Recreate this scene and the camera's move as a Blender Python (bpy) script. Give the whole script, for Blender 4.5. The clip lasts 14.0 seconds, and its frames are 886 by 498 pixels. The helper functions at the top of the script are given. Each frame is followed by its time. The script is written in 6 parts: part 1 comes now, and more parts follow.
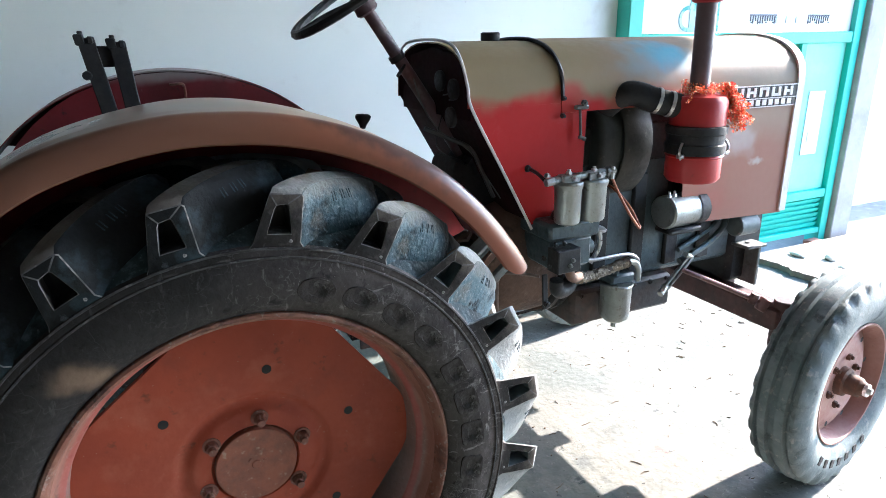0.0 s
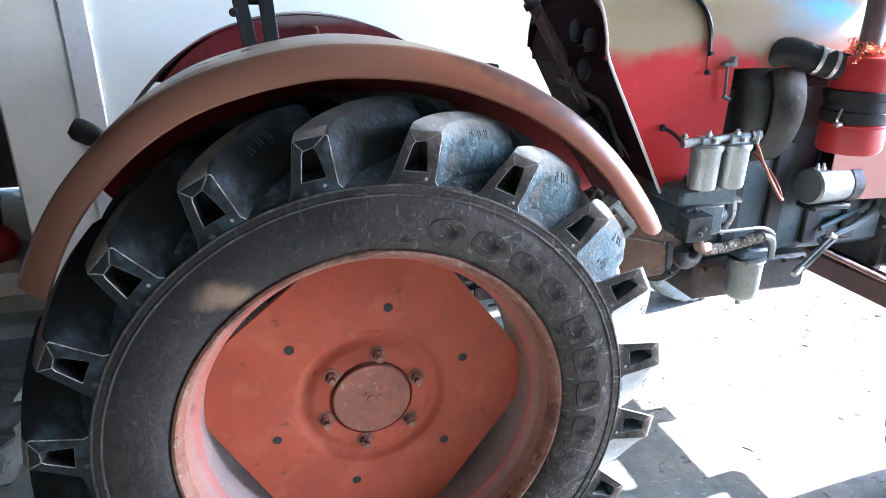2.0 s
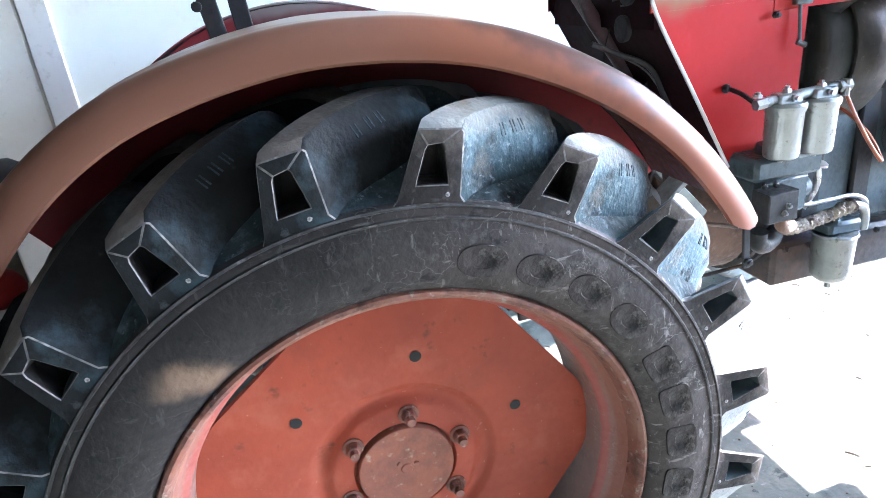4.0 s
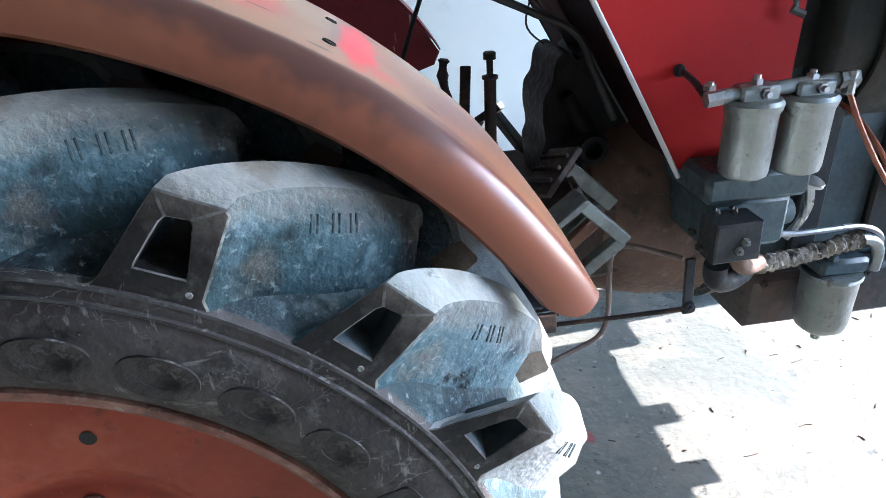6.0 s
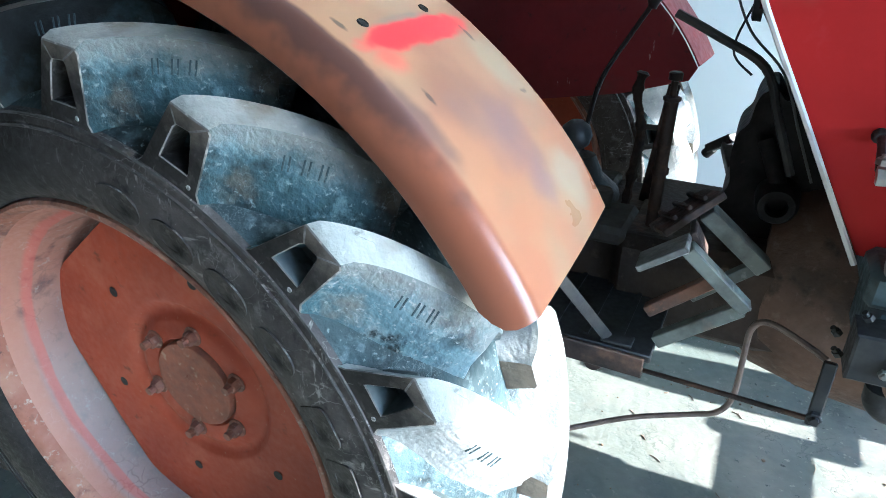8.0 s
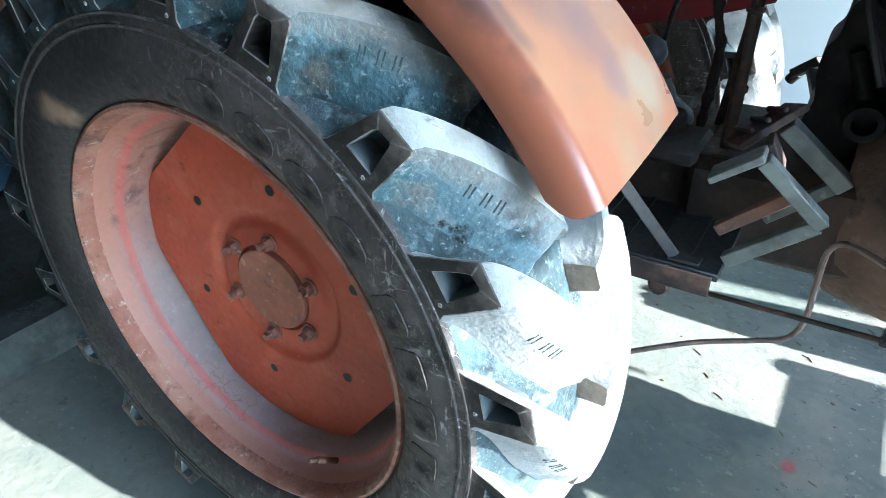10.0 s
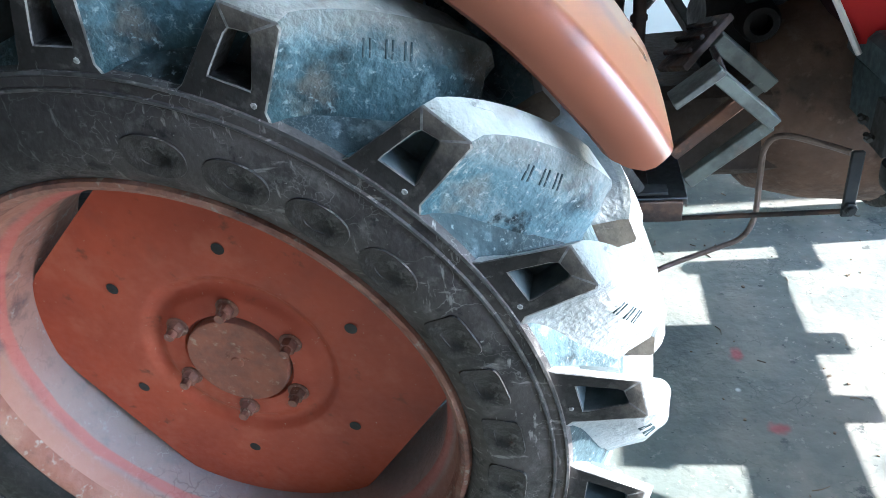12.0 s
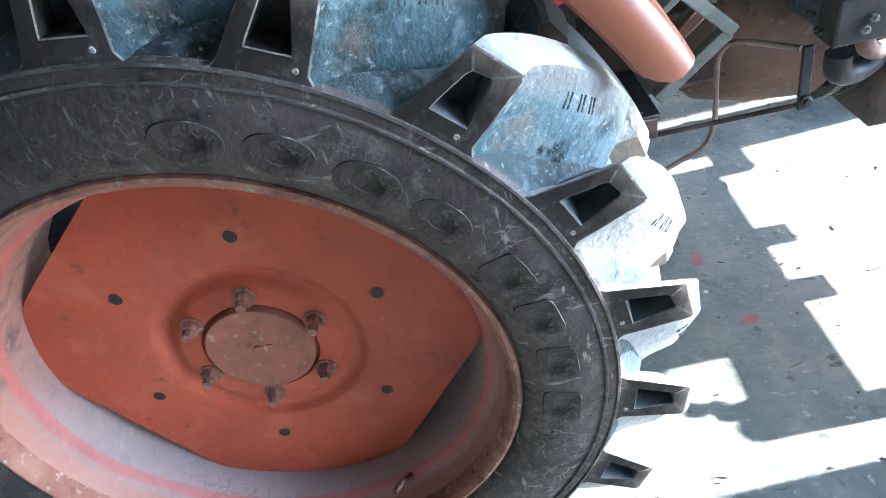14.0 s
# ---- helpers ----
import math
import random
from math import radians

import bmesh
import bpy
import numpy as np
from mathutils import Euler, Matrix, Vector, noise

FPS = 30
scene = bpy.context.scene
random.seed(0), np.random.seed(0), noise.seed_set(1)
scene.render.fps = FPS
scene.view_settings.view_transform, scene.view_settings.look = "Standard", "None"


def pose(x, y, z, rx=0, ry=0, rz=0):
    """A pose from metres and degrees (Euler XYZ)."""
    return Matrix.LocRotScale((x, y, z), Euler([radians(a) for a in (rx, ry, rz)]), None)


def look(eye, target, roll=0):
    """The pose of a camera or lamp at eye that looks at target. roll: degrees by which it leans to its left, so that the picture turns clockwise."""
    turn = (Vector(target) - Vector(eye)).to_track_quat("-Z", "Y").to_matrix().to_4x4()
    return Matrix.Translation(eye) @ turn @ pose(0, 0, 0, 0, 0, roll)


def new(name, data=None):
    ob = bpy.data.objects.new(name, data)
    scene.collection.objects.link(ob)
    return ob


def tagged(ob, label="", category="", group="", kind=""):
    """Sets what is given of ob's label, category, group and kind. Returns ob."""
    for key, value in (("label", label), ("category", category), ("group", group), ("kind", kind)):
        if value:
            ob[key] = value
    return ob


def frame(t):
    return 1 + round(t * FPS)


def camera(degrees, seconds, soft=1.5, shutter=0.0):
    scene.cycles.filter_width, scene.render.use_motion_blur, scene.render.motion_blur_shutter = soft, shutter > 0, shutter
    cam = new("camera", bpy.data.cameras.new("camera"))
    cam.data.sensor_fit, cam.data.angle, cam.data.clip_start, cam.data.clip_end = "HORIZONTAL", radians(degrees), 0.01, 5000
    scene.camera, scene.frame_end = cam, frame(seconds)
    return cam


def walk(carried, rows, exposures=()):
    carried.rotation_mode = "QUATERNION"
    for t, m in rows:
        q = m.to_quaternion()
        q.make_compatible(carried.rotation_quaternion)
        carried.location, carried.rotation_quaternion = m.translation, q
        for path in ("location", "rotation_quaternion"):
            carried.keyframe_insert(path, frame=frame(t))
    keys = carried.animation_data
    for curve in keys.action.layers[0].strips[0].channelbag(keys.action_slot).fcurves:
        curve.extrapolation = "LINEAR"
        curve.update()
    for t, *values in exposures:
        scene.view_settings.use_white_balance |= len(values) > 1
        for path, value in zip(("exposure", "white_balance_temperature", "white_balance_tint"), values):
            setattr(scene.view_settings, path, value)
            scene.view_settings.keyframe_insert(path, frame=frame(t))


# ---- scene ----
cam = camera(70.0, 14.0, soft=0.9)
PATH = [
    (0, (-0.107, -1.132, 1.413), (0.693, 0.591, 0.787), -0.9),
    (0.5, (-0.107, -1.144, 1.407), (0.625, 0.603, 0.766), -1.3),
    (1, (-0.112, -1.131, 1.402), (0.562, 0.631, 0.738), -1.3),
    (1.5, (-0.134, -1.136, 1.399), (0.462, 0.644, 0.707), -0.2),
    (2, (-0.156, -1.097, 1.373), (0.344, 0.698, 0.645), 0.4),
    (2.2, (-0.175, -1.079, 1.377), (0.285, 0.712, 0.616), 0.9),
    (4.3, (-0.037, -0.793, 1.329), (0.388, 1.005, 0.564), -7.1),
    (4.5, (0.03, -0.771, 1.327), (0.465, 1.0, 0.506), -7.4),
    (5, (0.16, -0.656, 1.292), (0.738, 1.027, 0.379), -6.3),
    (5.5, (0.251, -0.562, 1.303), (0.812, 1.106, 0.354), -5.2),
    (6, (0.388, -0.569, 1.296), (0.56, 1.196, 0.372), -4.0),
    (6.5, (0.534, -0.62, 1.299), (0.434, 1.14, 0.352), -4.0),
    (7, (0.603, -0.545, 1.284), (0.397, 1.191, 0.312), -1.9),
    (7.5, (0.638, -0.506, 1.293), (0.214, 1.217, 0.37), -2.1),
    (8, (0.741, -0.559, 1.297), (-0.062, 1.029, 0.384), 0.4),
    (8.5, (0.838, -0.608, 1.291), (-0.141, 0.872, 0.367), -1.0),
    (9, (0.833, -0.611, 1.271), (-0.212, 0.801, 0.316), -2.6),
    (9.2, (0.816, -0.602, 1.256), (-0.214, 0.786, 0.251), -2.7),
    (11.3, (0.609, -0.619, 1.245), (0.009, 0.979, 0.201), -5.1),
    (11.5, (0.563, -0.64, 1.256), (0.048, 0.949, 0.156), -7.2),
    (12, (0.515, -0.615, 1.229), (0.061, 0.996, 0.134), -9.5),
    (12.5, (0.497, -0.565, 1.223), (0.056, 1.042, 0.116), -8.3),
    (13, (0.448, -0.559, 1.225), (-0.056, 1.038, 0.131), -8.4),
    (13.5, (0.38, -0.587, 1.233), (0.108, 1.032, 0.091), -12.1),
    (14, (0.385, -0.642, 1.24), (0.171, 0.923, 0.012), -14.9),
]
EXPOSURES = [(0.0, 3.49, 5090, 9), (0.5, 3.34, 5090, 10), (1.0, 3.19, 5040, 10), (1.5, 3.69, 4930, 9), (2.0, 4.52, 4930, 14), (4.5, 4.87, 4830, 13), (5.0, 3.16, 4780, 9), (5.5, 3.21, 4780, 9), (6.0, 3.64, 4830, 10), (6.5, 3.64, 4830, 9), (7.0, 3.64, 4830, 6), (7.5, 3.69, 4830, 4), (8.0, 3.84, 4680, 1), (9.0, 3.94, 4630, -2), (11.5, 3.86, 4680, 4), (12.5, 3.89, 4680, 4), (13.0, 4.14, 4730, 6), (14.0, 4.29, 4780, 9)]
walk(cam, [(t, look(eye, target, roll)) for t, eye, target, roll in PATH], exposures=EXPOSURES)

# ---- light ----
SUN_EL, SUN_AZ = 27.3, 4.0          # the sun stands in front of the tractor, a little to its left
world = bpy.data.worlds.new("sky")
scene.world = world
world.use_nodes = True
wn = world.node_tree
sky = wn.nodes.new("ShaderNodeTexSky")
sky.sky_type = "NISHITA"
sky.sun_disc = False
sky.sun_elevation = radians(SUN_EL)
sky.sun_rotation = radians(90 - SUN_AZ)
wn.nodes["Background"].inputs["Strength"].default_value = 0.15
wn.links.new(sky.outputs[0], wn.nodes["Background"].inputs["Color"])
sun = new("sun", bpy.data.lights.new("sun", "SUN"))
sun.data.energy, sun.data.angle, sun.data.color = 3.3, radians(0.5), (1.0, 0.775, 0.57)
sun.matrix_world = look((30 * math.cos(radians(SUN_AZ)), 30 * math.sin(radians(SUN_AZ)), 30 * math.tan(radians(SUN_EL))), (0, 0, 0))


# ---- materials ----
def material(name, layers, rough=(0.5, 0.7), metal=0.0, bump=0.1, bump_scale=60.0, coat=0.0, island=0.0, spec=0.5):
    """layers: the base colour, then (colour, scale, from, to, detail) laid over it by noise."""
    m = bpy.data.materials.new(name)
    m.use_nodes = True
    nt = m.node_tree
    bsdf = nt.nodes["Principled BSDF"]
    co = nt.nodes.new("ShaderNodeTexCoord")
    col = nt.nodes.new("ShaderNodeRGB")
    col.outputs[0].default_value = (*layers[0], 1)
    last = col.outputs[0]
    for i, (c, scale, lo, hi, *rest) in enumerate(layers[1:]):
        off = nt.nodes.new("ShaderNodeMapping")
        off.inputs["Location"].default_value = (i * 3.7, i * 1.3, i * 5.1)
        if len(rest) > 1:
            off.inputs["Scale"].default_value = rest[1]
        nt.links.new(co.outputs["Object"], off.inputs[0])
        n = nt.nodes.new("ShaderNodeTexNoise")
        n.inputs["Scale"].default_value = scale
        n.inputs["Detail"].default_value = rest[0] if rest else 6.0
        n.inputs["Roughness"].default_value = 0.62
        nt.links.new(off.outputs[0], n.inputs["Vector"])
        mr = nt.nodes.new("ShaderNodeMapRange")
        mr.inputs[1].default_value, mr.inputs[2].default_value = lo, hi
        nt.links.new(n.outputs[0], mr.inputs[0])
        mix = nt.nodes.new("ShaderNodeMix")
        mix.data_type = "RGBA"
        mix.inputs[7].default_value = (*c, 1)
        nt.links.new(mr.outputs[0], mix.inputs[0])
        nt.links.new(last, mix.inputs[6])
        last = mix.outputs[2]
    if island:
        oi = nt.nodes.new("ShaderNodeObjectInfo")
        hsv = nt.nodes.new("ShaderNodeHueSaturation")
        mr = nt.nodes.new("ShaderNodeMapRange")
        mr.inputs[3].default_value, mr.inputs[4].default_value = 1 - island, 1 + island
        nt.links.new(oi.outputs["Random"], mr.inputs[0])
        nt.links.new(mr.outputs[0], hsv.inputs["Value"])
        nt.links.new(last, hsv.inputs["Color"])
        last = hsv.outputs[0]
    nt.links.new(last, bsdf.inputs["Base Color"])
    n2 = nt.nodes.new("ShaderNodeTexNoise")
    n2.inputs["Scale"].default_value = bump_scale
    n2.inputs["Detail"].default_value = 5.0
    nt.links.new(co.outputs["Object"], n2.inputs["Vector"])
    mr = nt.nodes.new("ShaderNodeMapRange")
    mr.inputs[1].default_value, mr.inputs[2].default_value = 0.3, 0.7
    mr.inputs[3].default_value, mr.inputs[4].default_value = rough
    nt.links.new(n2.outputs[0], mr.inputs[0])
    nt.links.new(mr.outputs[0], bsdf.inputs["Roughness"])
    if bump:
        b = nt.nodes.new("ShaderNodeBump")
        b.inputs["Strength"].default_value = bump
        b.inputs["Distance"].default_value = 0.004
        nt.links.new(n2.outputs[0], b.inputs["Height"])
        nt.links.new(b.outputs[0], bsdf.inputs["Normal"])
    bsdf.inputs["Metallic"].default_value = metal
    bsdf.inputs["Coat Weight"].default_value = coat
    bsdf.inputs["Specular IOR Level"].default_value = spec
    return m


def over(m, colour, axis, lo, hi, wobble=0.06, scale=9.0, cap=1.0, lo2=None, hi2=None, axis2=0, axis3=None, lo3=0, hi3=1):
    """Lay a further coat of paint on a material: it fades in along an axis of the object, with a cloudy edge, and may fade in along others too."""
    nt = m.node_tree
    bsdf = nt.nodes["Principled BSDF"]
    last = bsdf.inputs["Base Color"].links[0].from_socket
    co = nt.nodes.new("ShaderNodeTexCoord")
    n = nt.nodes.new("ShaderNodeTexNoise")
    n.inputs["Scale"].default_value = scale
    n.inputs["Detail"].default_value = 2.0
    nt.links.new(co.outputs["Object"], n.inputs["Vector"])
    sep = nt.nodes.new("ShaderNodeSeparateXYZ")
    nt.links.new(co.outputs["Object"], sep.inputs[0])

    def ramp(ax, a, b):
        add = nt.nodes.new("ShaderNodeMath")
        add.operation = "MULTIPLY_ADD"
        nt.links.new(n.outputs[0], add.inputs[0])
        add.inputs[1].default_value = wobble * 2
        nt.links.new(sep.outputs[ax], add.inputs[2])
        r = nt.nodes.new("ShaderNodeMapRange")
        r.interpolation_type = "SMOOTHSTEP"
        r.inputs[1].default_value, r.inputs[2].default_value = a + wobble, b + wobble
        nt.links.new(add.outputs[0], r.inputs[0])
        return r.outputs[0]

    f = ramp(axis, lo, hi)
    for ax, a, b in ((axis2, lo2, hi2), (axis3, lo3, hi3)):
        if a is not None and ax is not None:
            mul = nt.nodes.new("ShaderNodeMath")
            mul.operation = "MULTIPLY"
            nt.links.new(f, mul.inputs[0])
            nt.links.new(ramp(ax, a, b), mul.inputs[1])
            f = mul.outputs[0]
    mul = nt.nodes.new("ShaderNodeMath")
    mul.operation = "MULTIPLY"
    mul.inputs[1].default_value = cap
    nt.links.new(f, mul.inputs[0])
    mix = nt.nodes.new("ShaderNodeMix")
    mix.data_type = "RGBA"
    mix.inputs[7].default_value = (*colour, 1)
    nt.links.new(mul.outputs[0], mix.inputs[0])
    nt.links.new(last, mix.inputs[6])
    nt.links.new(mix.outputs[2], bsdf.inputs["Base Color"])
    return m


def blot(m, colour, place, size, cap=1.0, wobble=0.5, scale=14.0, inner=0.25):
    """Lay one stain of paint or rust with a ragged edge on a material, at a place of the object."""
    nt = m.node_tree
    bsdf = nt.nodes["Principled BSDF"]
    last = bsdf.inputs["Base Color"].links[0].from_socket
    co = nt.nodes.new("ShaderNodeTexCoord")
    mp = nt.nodes.new("ShaderNodeMapping")
    mp.vector_type = "TEXTURE"
    mp.inputs["Location"].default_value = place
    mp.inputs["Scale"].default_value = size
    nt.links.new(co.outputs["Object"], mp.inputs[0])
    ln = nt.nodes.new("ShaderNodeVectorMath")
    ln.operation = "LENGTH"
    nt.links.new(mp.outputs[0], ln.inputs[0])
    n = nt.nodes.new("ShaderNodeTexNoise")
    n.inputs["Scale"].default_value = scale
    n.inputs["Detail"].default_value = 1.8
    nt.links.new(co.outputs["Object"], n.inputs["Vector"])
    add = nt.nodes.new("ShaderNodeMath")
    add.operation = "MULTIPLY_ADD"
    nt.links.new(n.outputs[0], add.inputs[0])
    add.inputs[1].default_value = wobble * 2
    nt.links.new(ln.outputs["Value"], add.inputs[2])
    r = nt.nodes.new("ShaderNodeMapRange")
    r.interpolation_type = "SMOOTHSTEP"
    r.inputs[1].default_value, r.inputs[2].default_value = 1.15 + wobble, inner + wobble
    r.inputs[4].default_value = cap
    nt.links.new(add.outputs[0], r.inputs[0])
    mix = nt.nodes.new("ShaderNodeMix")
    mix.data_type = "RGBA"
    mix.inputs[7].default_value = (*colour, 1)
    nt.links.new(r.outputs[0], mix.inputs[0])
    nt.links.new(last, mix.inputs[6])
    nt.links.new(mix.outputs[2], bsdf.inputs["Base Color"])
    return m


def veins(m, colour, scale, width, cap=0.8, patch=5.0, lo=0.45, hi=0.6, stretch=(1, 1, 1), warp=0.02):
    """Fine cracked lines of dust or scratches, thick in patches."""
    nt = m.node_tree
    bsdf = nt.nodes["Principled BSDF"]
    last = bsdf.inputs["Base Color"].links[0].from_socket
    co = nt.nodes.new("ShaderNodeTexCoord")
    mp = nt.nodes.new("ShaderNodeMapping")
    mp.inputs["Scale"].default_value = stretch
    nt.links.new(co.outputs["Object"], mp.inputs[0])
    n = nt.nodes.new("ShaderNodeTexNoise")
    n.inputs["Scale"].default_value = scale * 0.7
    n.inputs["Detail"].default_value = 5.0
    nt.links.new(mp.outputs[0], n.inputs["Vector"])
    add = nt.nodes.new("ShaderNodeVectorMath")
    add.operation = "MULTIPLY_ADD"
    add.inputs[1].default_value = (warp, warp, warp)
    nt.links.new(n.outputs["Color"], add.inputs[0])
    nt.links.new(mp.outputs[0], add.inputs[2])
    v = nt.nodes.new("ShaderNodeTexVoronoi")
    v.feature = "DISTANCE_TO_EDGE"
    v.inputs["Scale"].default_value = scale
    nt.links.new(add.outputs[0], v.inputs["Vector"])
    r = nt.nodes.new("ShaderNodeMapRange")
    r.inputs[1].default_value, r.inputs[2].default_value = width, 0.0
    r.inputs[4].default_value = cap
    nt.links.new(v.outputs["Distance"], r.inputs[0])
    n2 = nt.nodes.new("ShaderNodeTexNoise")
    n2.inputs["Scale"].default_value = patch
    n2.inputs["Detail"].default_value = 6.0
    nt.links.new(co.outputs["Object"], n2.inputs["Vector"])
    r2 = nt.nodes.new("ShaderNodeMapRange")
    r2.inputs[1].default_value, r2.inputs[2].default_value = lo, hi
    nt.links.new(n2.outputs[0], r2.inputs[0])
    mul = nt.nodes.new("ShaderNodeMath")
    mul.operation = "MULTIPLY"
    nt.links.new(r.outputs[0], mul.inputs[0])
    nt.links.new(r2.outputs[0], mul.inputs[1])
    mix = nt.nodes.new("ShaderNodeMix")
    mix.data_type = "RGBA"
    mix.inputs[7].default_value = (*colour, 1)
    nt.links.new(mul.outputs[0], mix.inputs[0])
    nt.links.new(last, mix.inputs[6])
    nt.links.new(mix.outputs[2], bsdf.inputs["Base Color"])
    return m


def crown(m, colour, lo, hi, wobble, scale, cap):
    """Pale dust that thickens towards the worn crown of a lug (height over the tread's arc)."""
    nt = m.node_tree
    bsdf = nt.nodes["Principled BSDF"]
    last = bsdf.inputs["Base Color"].links[0].from_socket
    co = nt.nodes.new("ShaderNodeTexCoord")
    sep = nt.nodes.new("ShaderNodeSeparateXYZ")
    nt.links.new(co.outputs["Object"], sep.inputs[0])

    def calc(op, a, b, c=0.0):
        n = nt.nodes.new("ShaderNodeMath")
        n.operation = op
        for k, v in enumerate((a, b, c)):
            if isinstance(v, float):
                n.inputs[k].default_value = v
            else:
                nt.links.new(v, n.inputs[k])
        return n.outputs[0]

    r = calc("SQRT", calc("ADD", calc("MULTIPLY", sep.outputs[0], sep.outputs[0]), calc("MULTIPLY", sep.outputs[2], sep.outputs[2])), 0.0)
    w = calc("SUBTRACT", sep.outputs[1], 0.02)
    h = calc("ADD", calc("SUBTRACT", r, 0.613), calc("MULTIPLY", calc("MULTIPLY", w, w), 1.223))
    n = nt.nodes.new("ShaderNodeTexNoise")
    n.inputs["Scale"].default_value = scale
    n.inputs["Detail"].default_value = 9.0
    n.inputs["Roughness"].default_value = 0.7
    nt.links.new(co.outputs["Object"], n.inputs["Vector"])
    mr = nt.nodes.new("ShaderNodeMapRange")
    mr.interpolation_type = "SMOOTHSTEP"
    mr.inputs[1].default_value, mr.inputs[2].default_value, mr.inputs[4].default_value = lo, hi, cap
    nt.links.new(calc("MULTIPLY_ADD", calc("SUBTRACT", n.outputs[0], 0.5), 4 * wobble, h), mr.inputs[0])
    mix = nt.nodes.new("ShaderNodeMix")
    mix.data_type = "RGBA"
    mix.inputs[7].default_value = (*colour, 1)
    nt.links.new(mr.outputs[0], mix.inputs[0])
    nt.links.new(last, mix.inputs[6])
    nt.links.new(mix.outputs[2], bsdf.inputs["Base Color"])
    return m


RUBBER = material("tyre_rubber", [(0.036, 0.032, 0.0315), ((0.068, 0.061, 0.059), 6, 0.38, 0.64, 4.0), ((0.015, 0.0142, 0.0145), 9, 0.53, 0.66, 6.0), ((0.1, 0.094, 0.09), 45, 0.54, 0.7, 12.0), ((0.12, 0.096, 0.08), 3.0, 0.58, 0.8), ((0.19, 0.184, 0.176), 20, 0.62, 0.68, 12.0, (1.0, 1.0, 4.0)), ((0.19, 0.184, 0.176), 24, 0.62, 0.68, 12.0, (4.0, 1.0, 1.0)), ((0.009, 0.009, 0.01), 26, 0.6, 0.68, 10.0), ((0.22, 0.216, 0.208), 180, 0.66, 0.72)], (0.45, 0.7), bump=0.4, bump_scale=90, spec=0.25)
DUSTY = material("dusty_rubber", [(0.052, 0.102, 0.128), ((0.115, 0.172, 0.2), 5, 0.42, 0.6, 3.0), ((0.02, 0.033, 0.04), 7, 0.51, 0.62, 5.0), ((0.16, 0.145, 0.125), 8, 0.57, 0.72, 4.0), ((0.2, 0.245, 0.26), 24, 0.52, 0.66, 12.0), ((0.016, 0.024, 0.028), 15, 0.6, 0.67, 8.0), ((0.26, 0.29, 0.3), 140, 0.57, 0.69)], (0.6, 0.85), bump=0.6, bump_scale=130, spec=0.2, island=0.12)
# Worn edge, made paler as a bright outline painted round each lug end.
EDGE = material("worn_outlined_edge", [(0.17, 0.168, 0.162), ((0.05, 0.05, 0.05), 22, 0.44, 0.58), ((0.3, 0.29, 0.27), 60, 0.58, 0.7)], (0.75, 0.9), bump=0.2)
# Paler coat for the front lugs: sunlight put into the dust's colour.
SUNDUST = material("sunlit_dusty_rubber", [(0.2, 0.225, 0.238), ((0.29, 0.3, 0.3), 6, 0.4, 0.64, 3.0), ((0.11, 0.13, 0.142), 9, 0.58, 0.72, 5.0), ((0.34, 0.345, 0.34), 40, 0.54, 0.7, 10.0), ((0.1, 0.115, 0.125), 110, 0.62, 0.74)], (0.65, 0.88), bump=0.5, bump_scale=130, spec=0.2, island=0.1)
# Two dimmer coats for upper lugs: mudguard shade put into the dust's colour.
HALFTOP = material("half_shaded_dusty_crown", [(0.15, 0.16, 0.155), ((0.25, 0.252, 0.238), 8, 0.42, 0.64, 4.0), ((0.12, 0.095, 0.07), 7, 0.54, 0.68, 5.0), ((0.05, 0.054, 0.055), 16, 0.58, 0.68, 7.0), ((0.3, 0.29, 0.27), 60, 0.6, 0.7, 9.0)], (0.65, 0.88), bump=0.6, bump_scale=120)
HALFSHADE = material("half_shaded_dusty_rubber", [(0.022, 0.046, 0.057), ((0.056, 0.098, 0.118), 6, 0.46, 0.62, 4.0), ((0.01, 0.016, 0.019), 8, 0.51, 0.6, 6.0), ((0.11, 0.1, 0.085), 8, 0.6, 0.72, 4.0), ((0.115, 0.17, 0.195), 20, 0.55, 0.67, 12.0), ((0.16, 0.2, 0.215), 140, 0.59, 0.71)], (0.55, 0.8), bump=0.7, bump_scale=130, spec=0.22, island=0.15)
WORN = material("worn_lug_crown", [(0.24, 0.26, 0.256), ((0.3, 0.315, 0.302), 9, 0.4, 0.64, 3.0), ((0.17, 0.152, 0.13), 7, 0.56, 0.74, 4.0), ((0.36, 0.365, 0.355), 40, 0.56, 0.72, 9.0), ((0.12, 0.12, 0.118), 34, 0.63, 0.7, 9.0), ((0.13, 0.12, 0.11), 130, 0.66, 0.74)], (0.7, 0.9), bump=0.55, bump_scale=120, island=0.08)
RIM = material("rim_paint", [(0.37, 0.074, 0.033), ((0.28, 0.055, 0.028), 5, 0.4, 0.68, 4.0), ((0.4, 0.11, 0.06), 11, 0.54, 0.76, 4.0), ((0.08, 0.035, 0.022), 90, 0.69, 0.75), ((0.45, 0.29, 0.2), 140, 0.66, 0.71), ((0.16, 0.05, 0.028), 26, 0.62, 0.72, 9.0), ((0.22, 0.054, 0.032), 3.5, 0.58, 0.74, 5.0)], (0.42, 0.64), bump=0.22, bump_scale=80, spec=0.3)
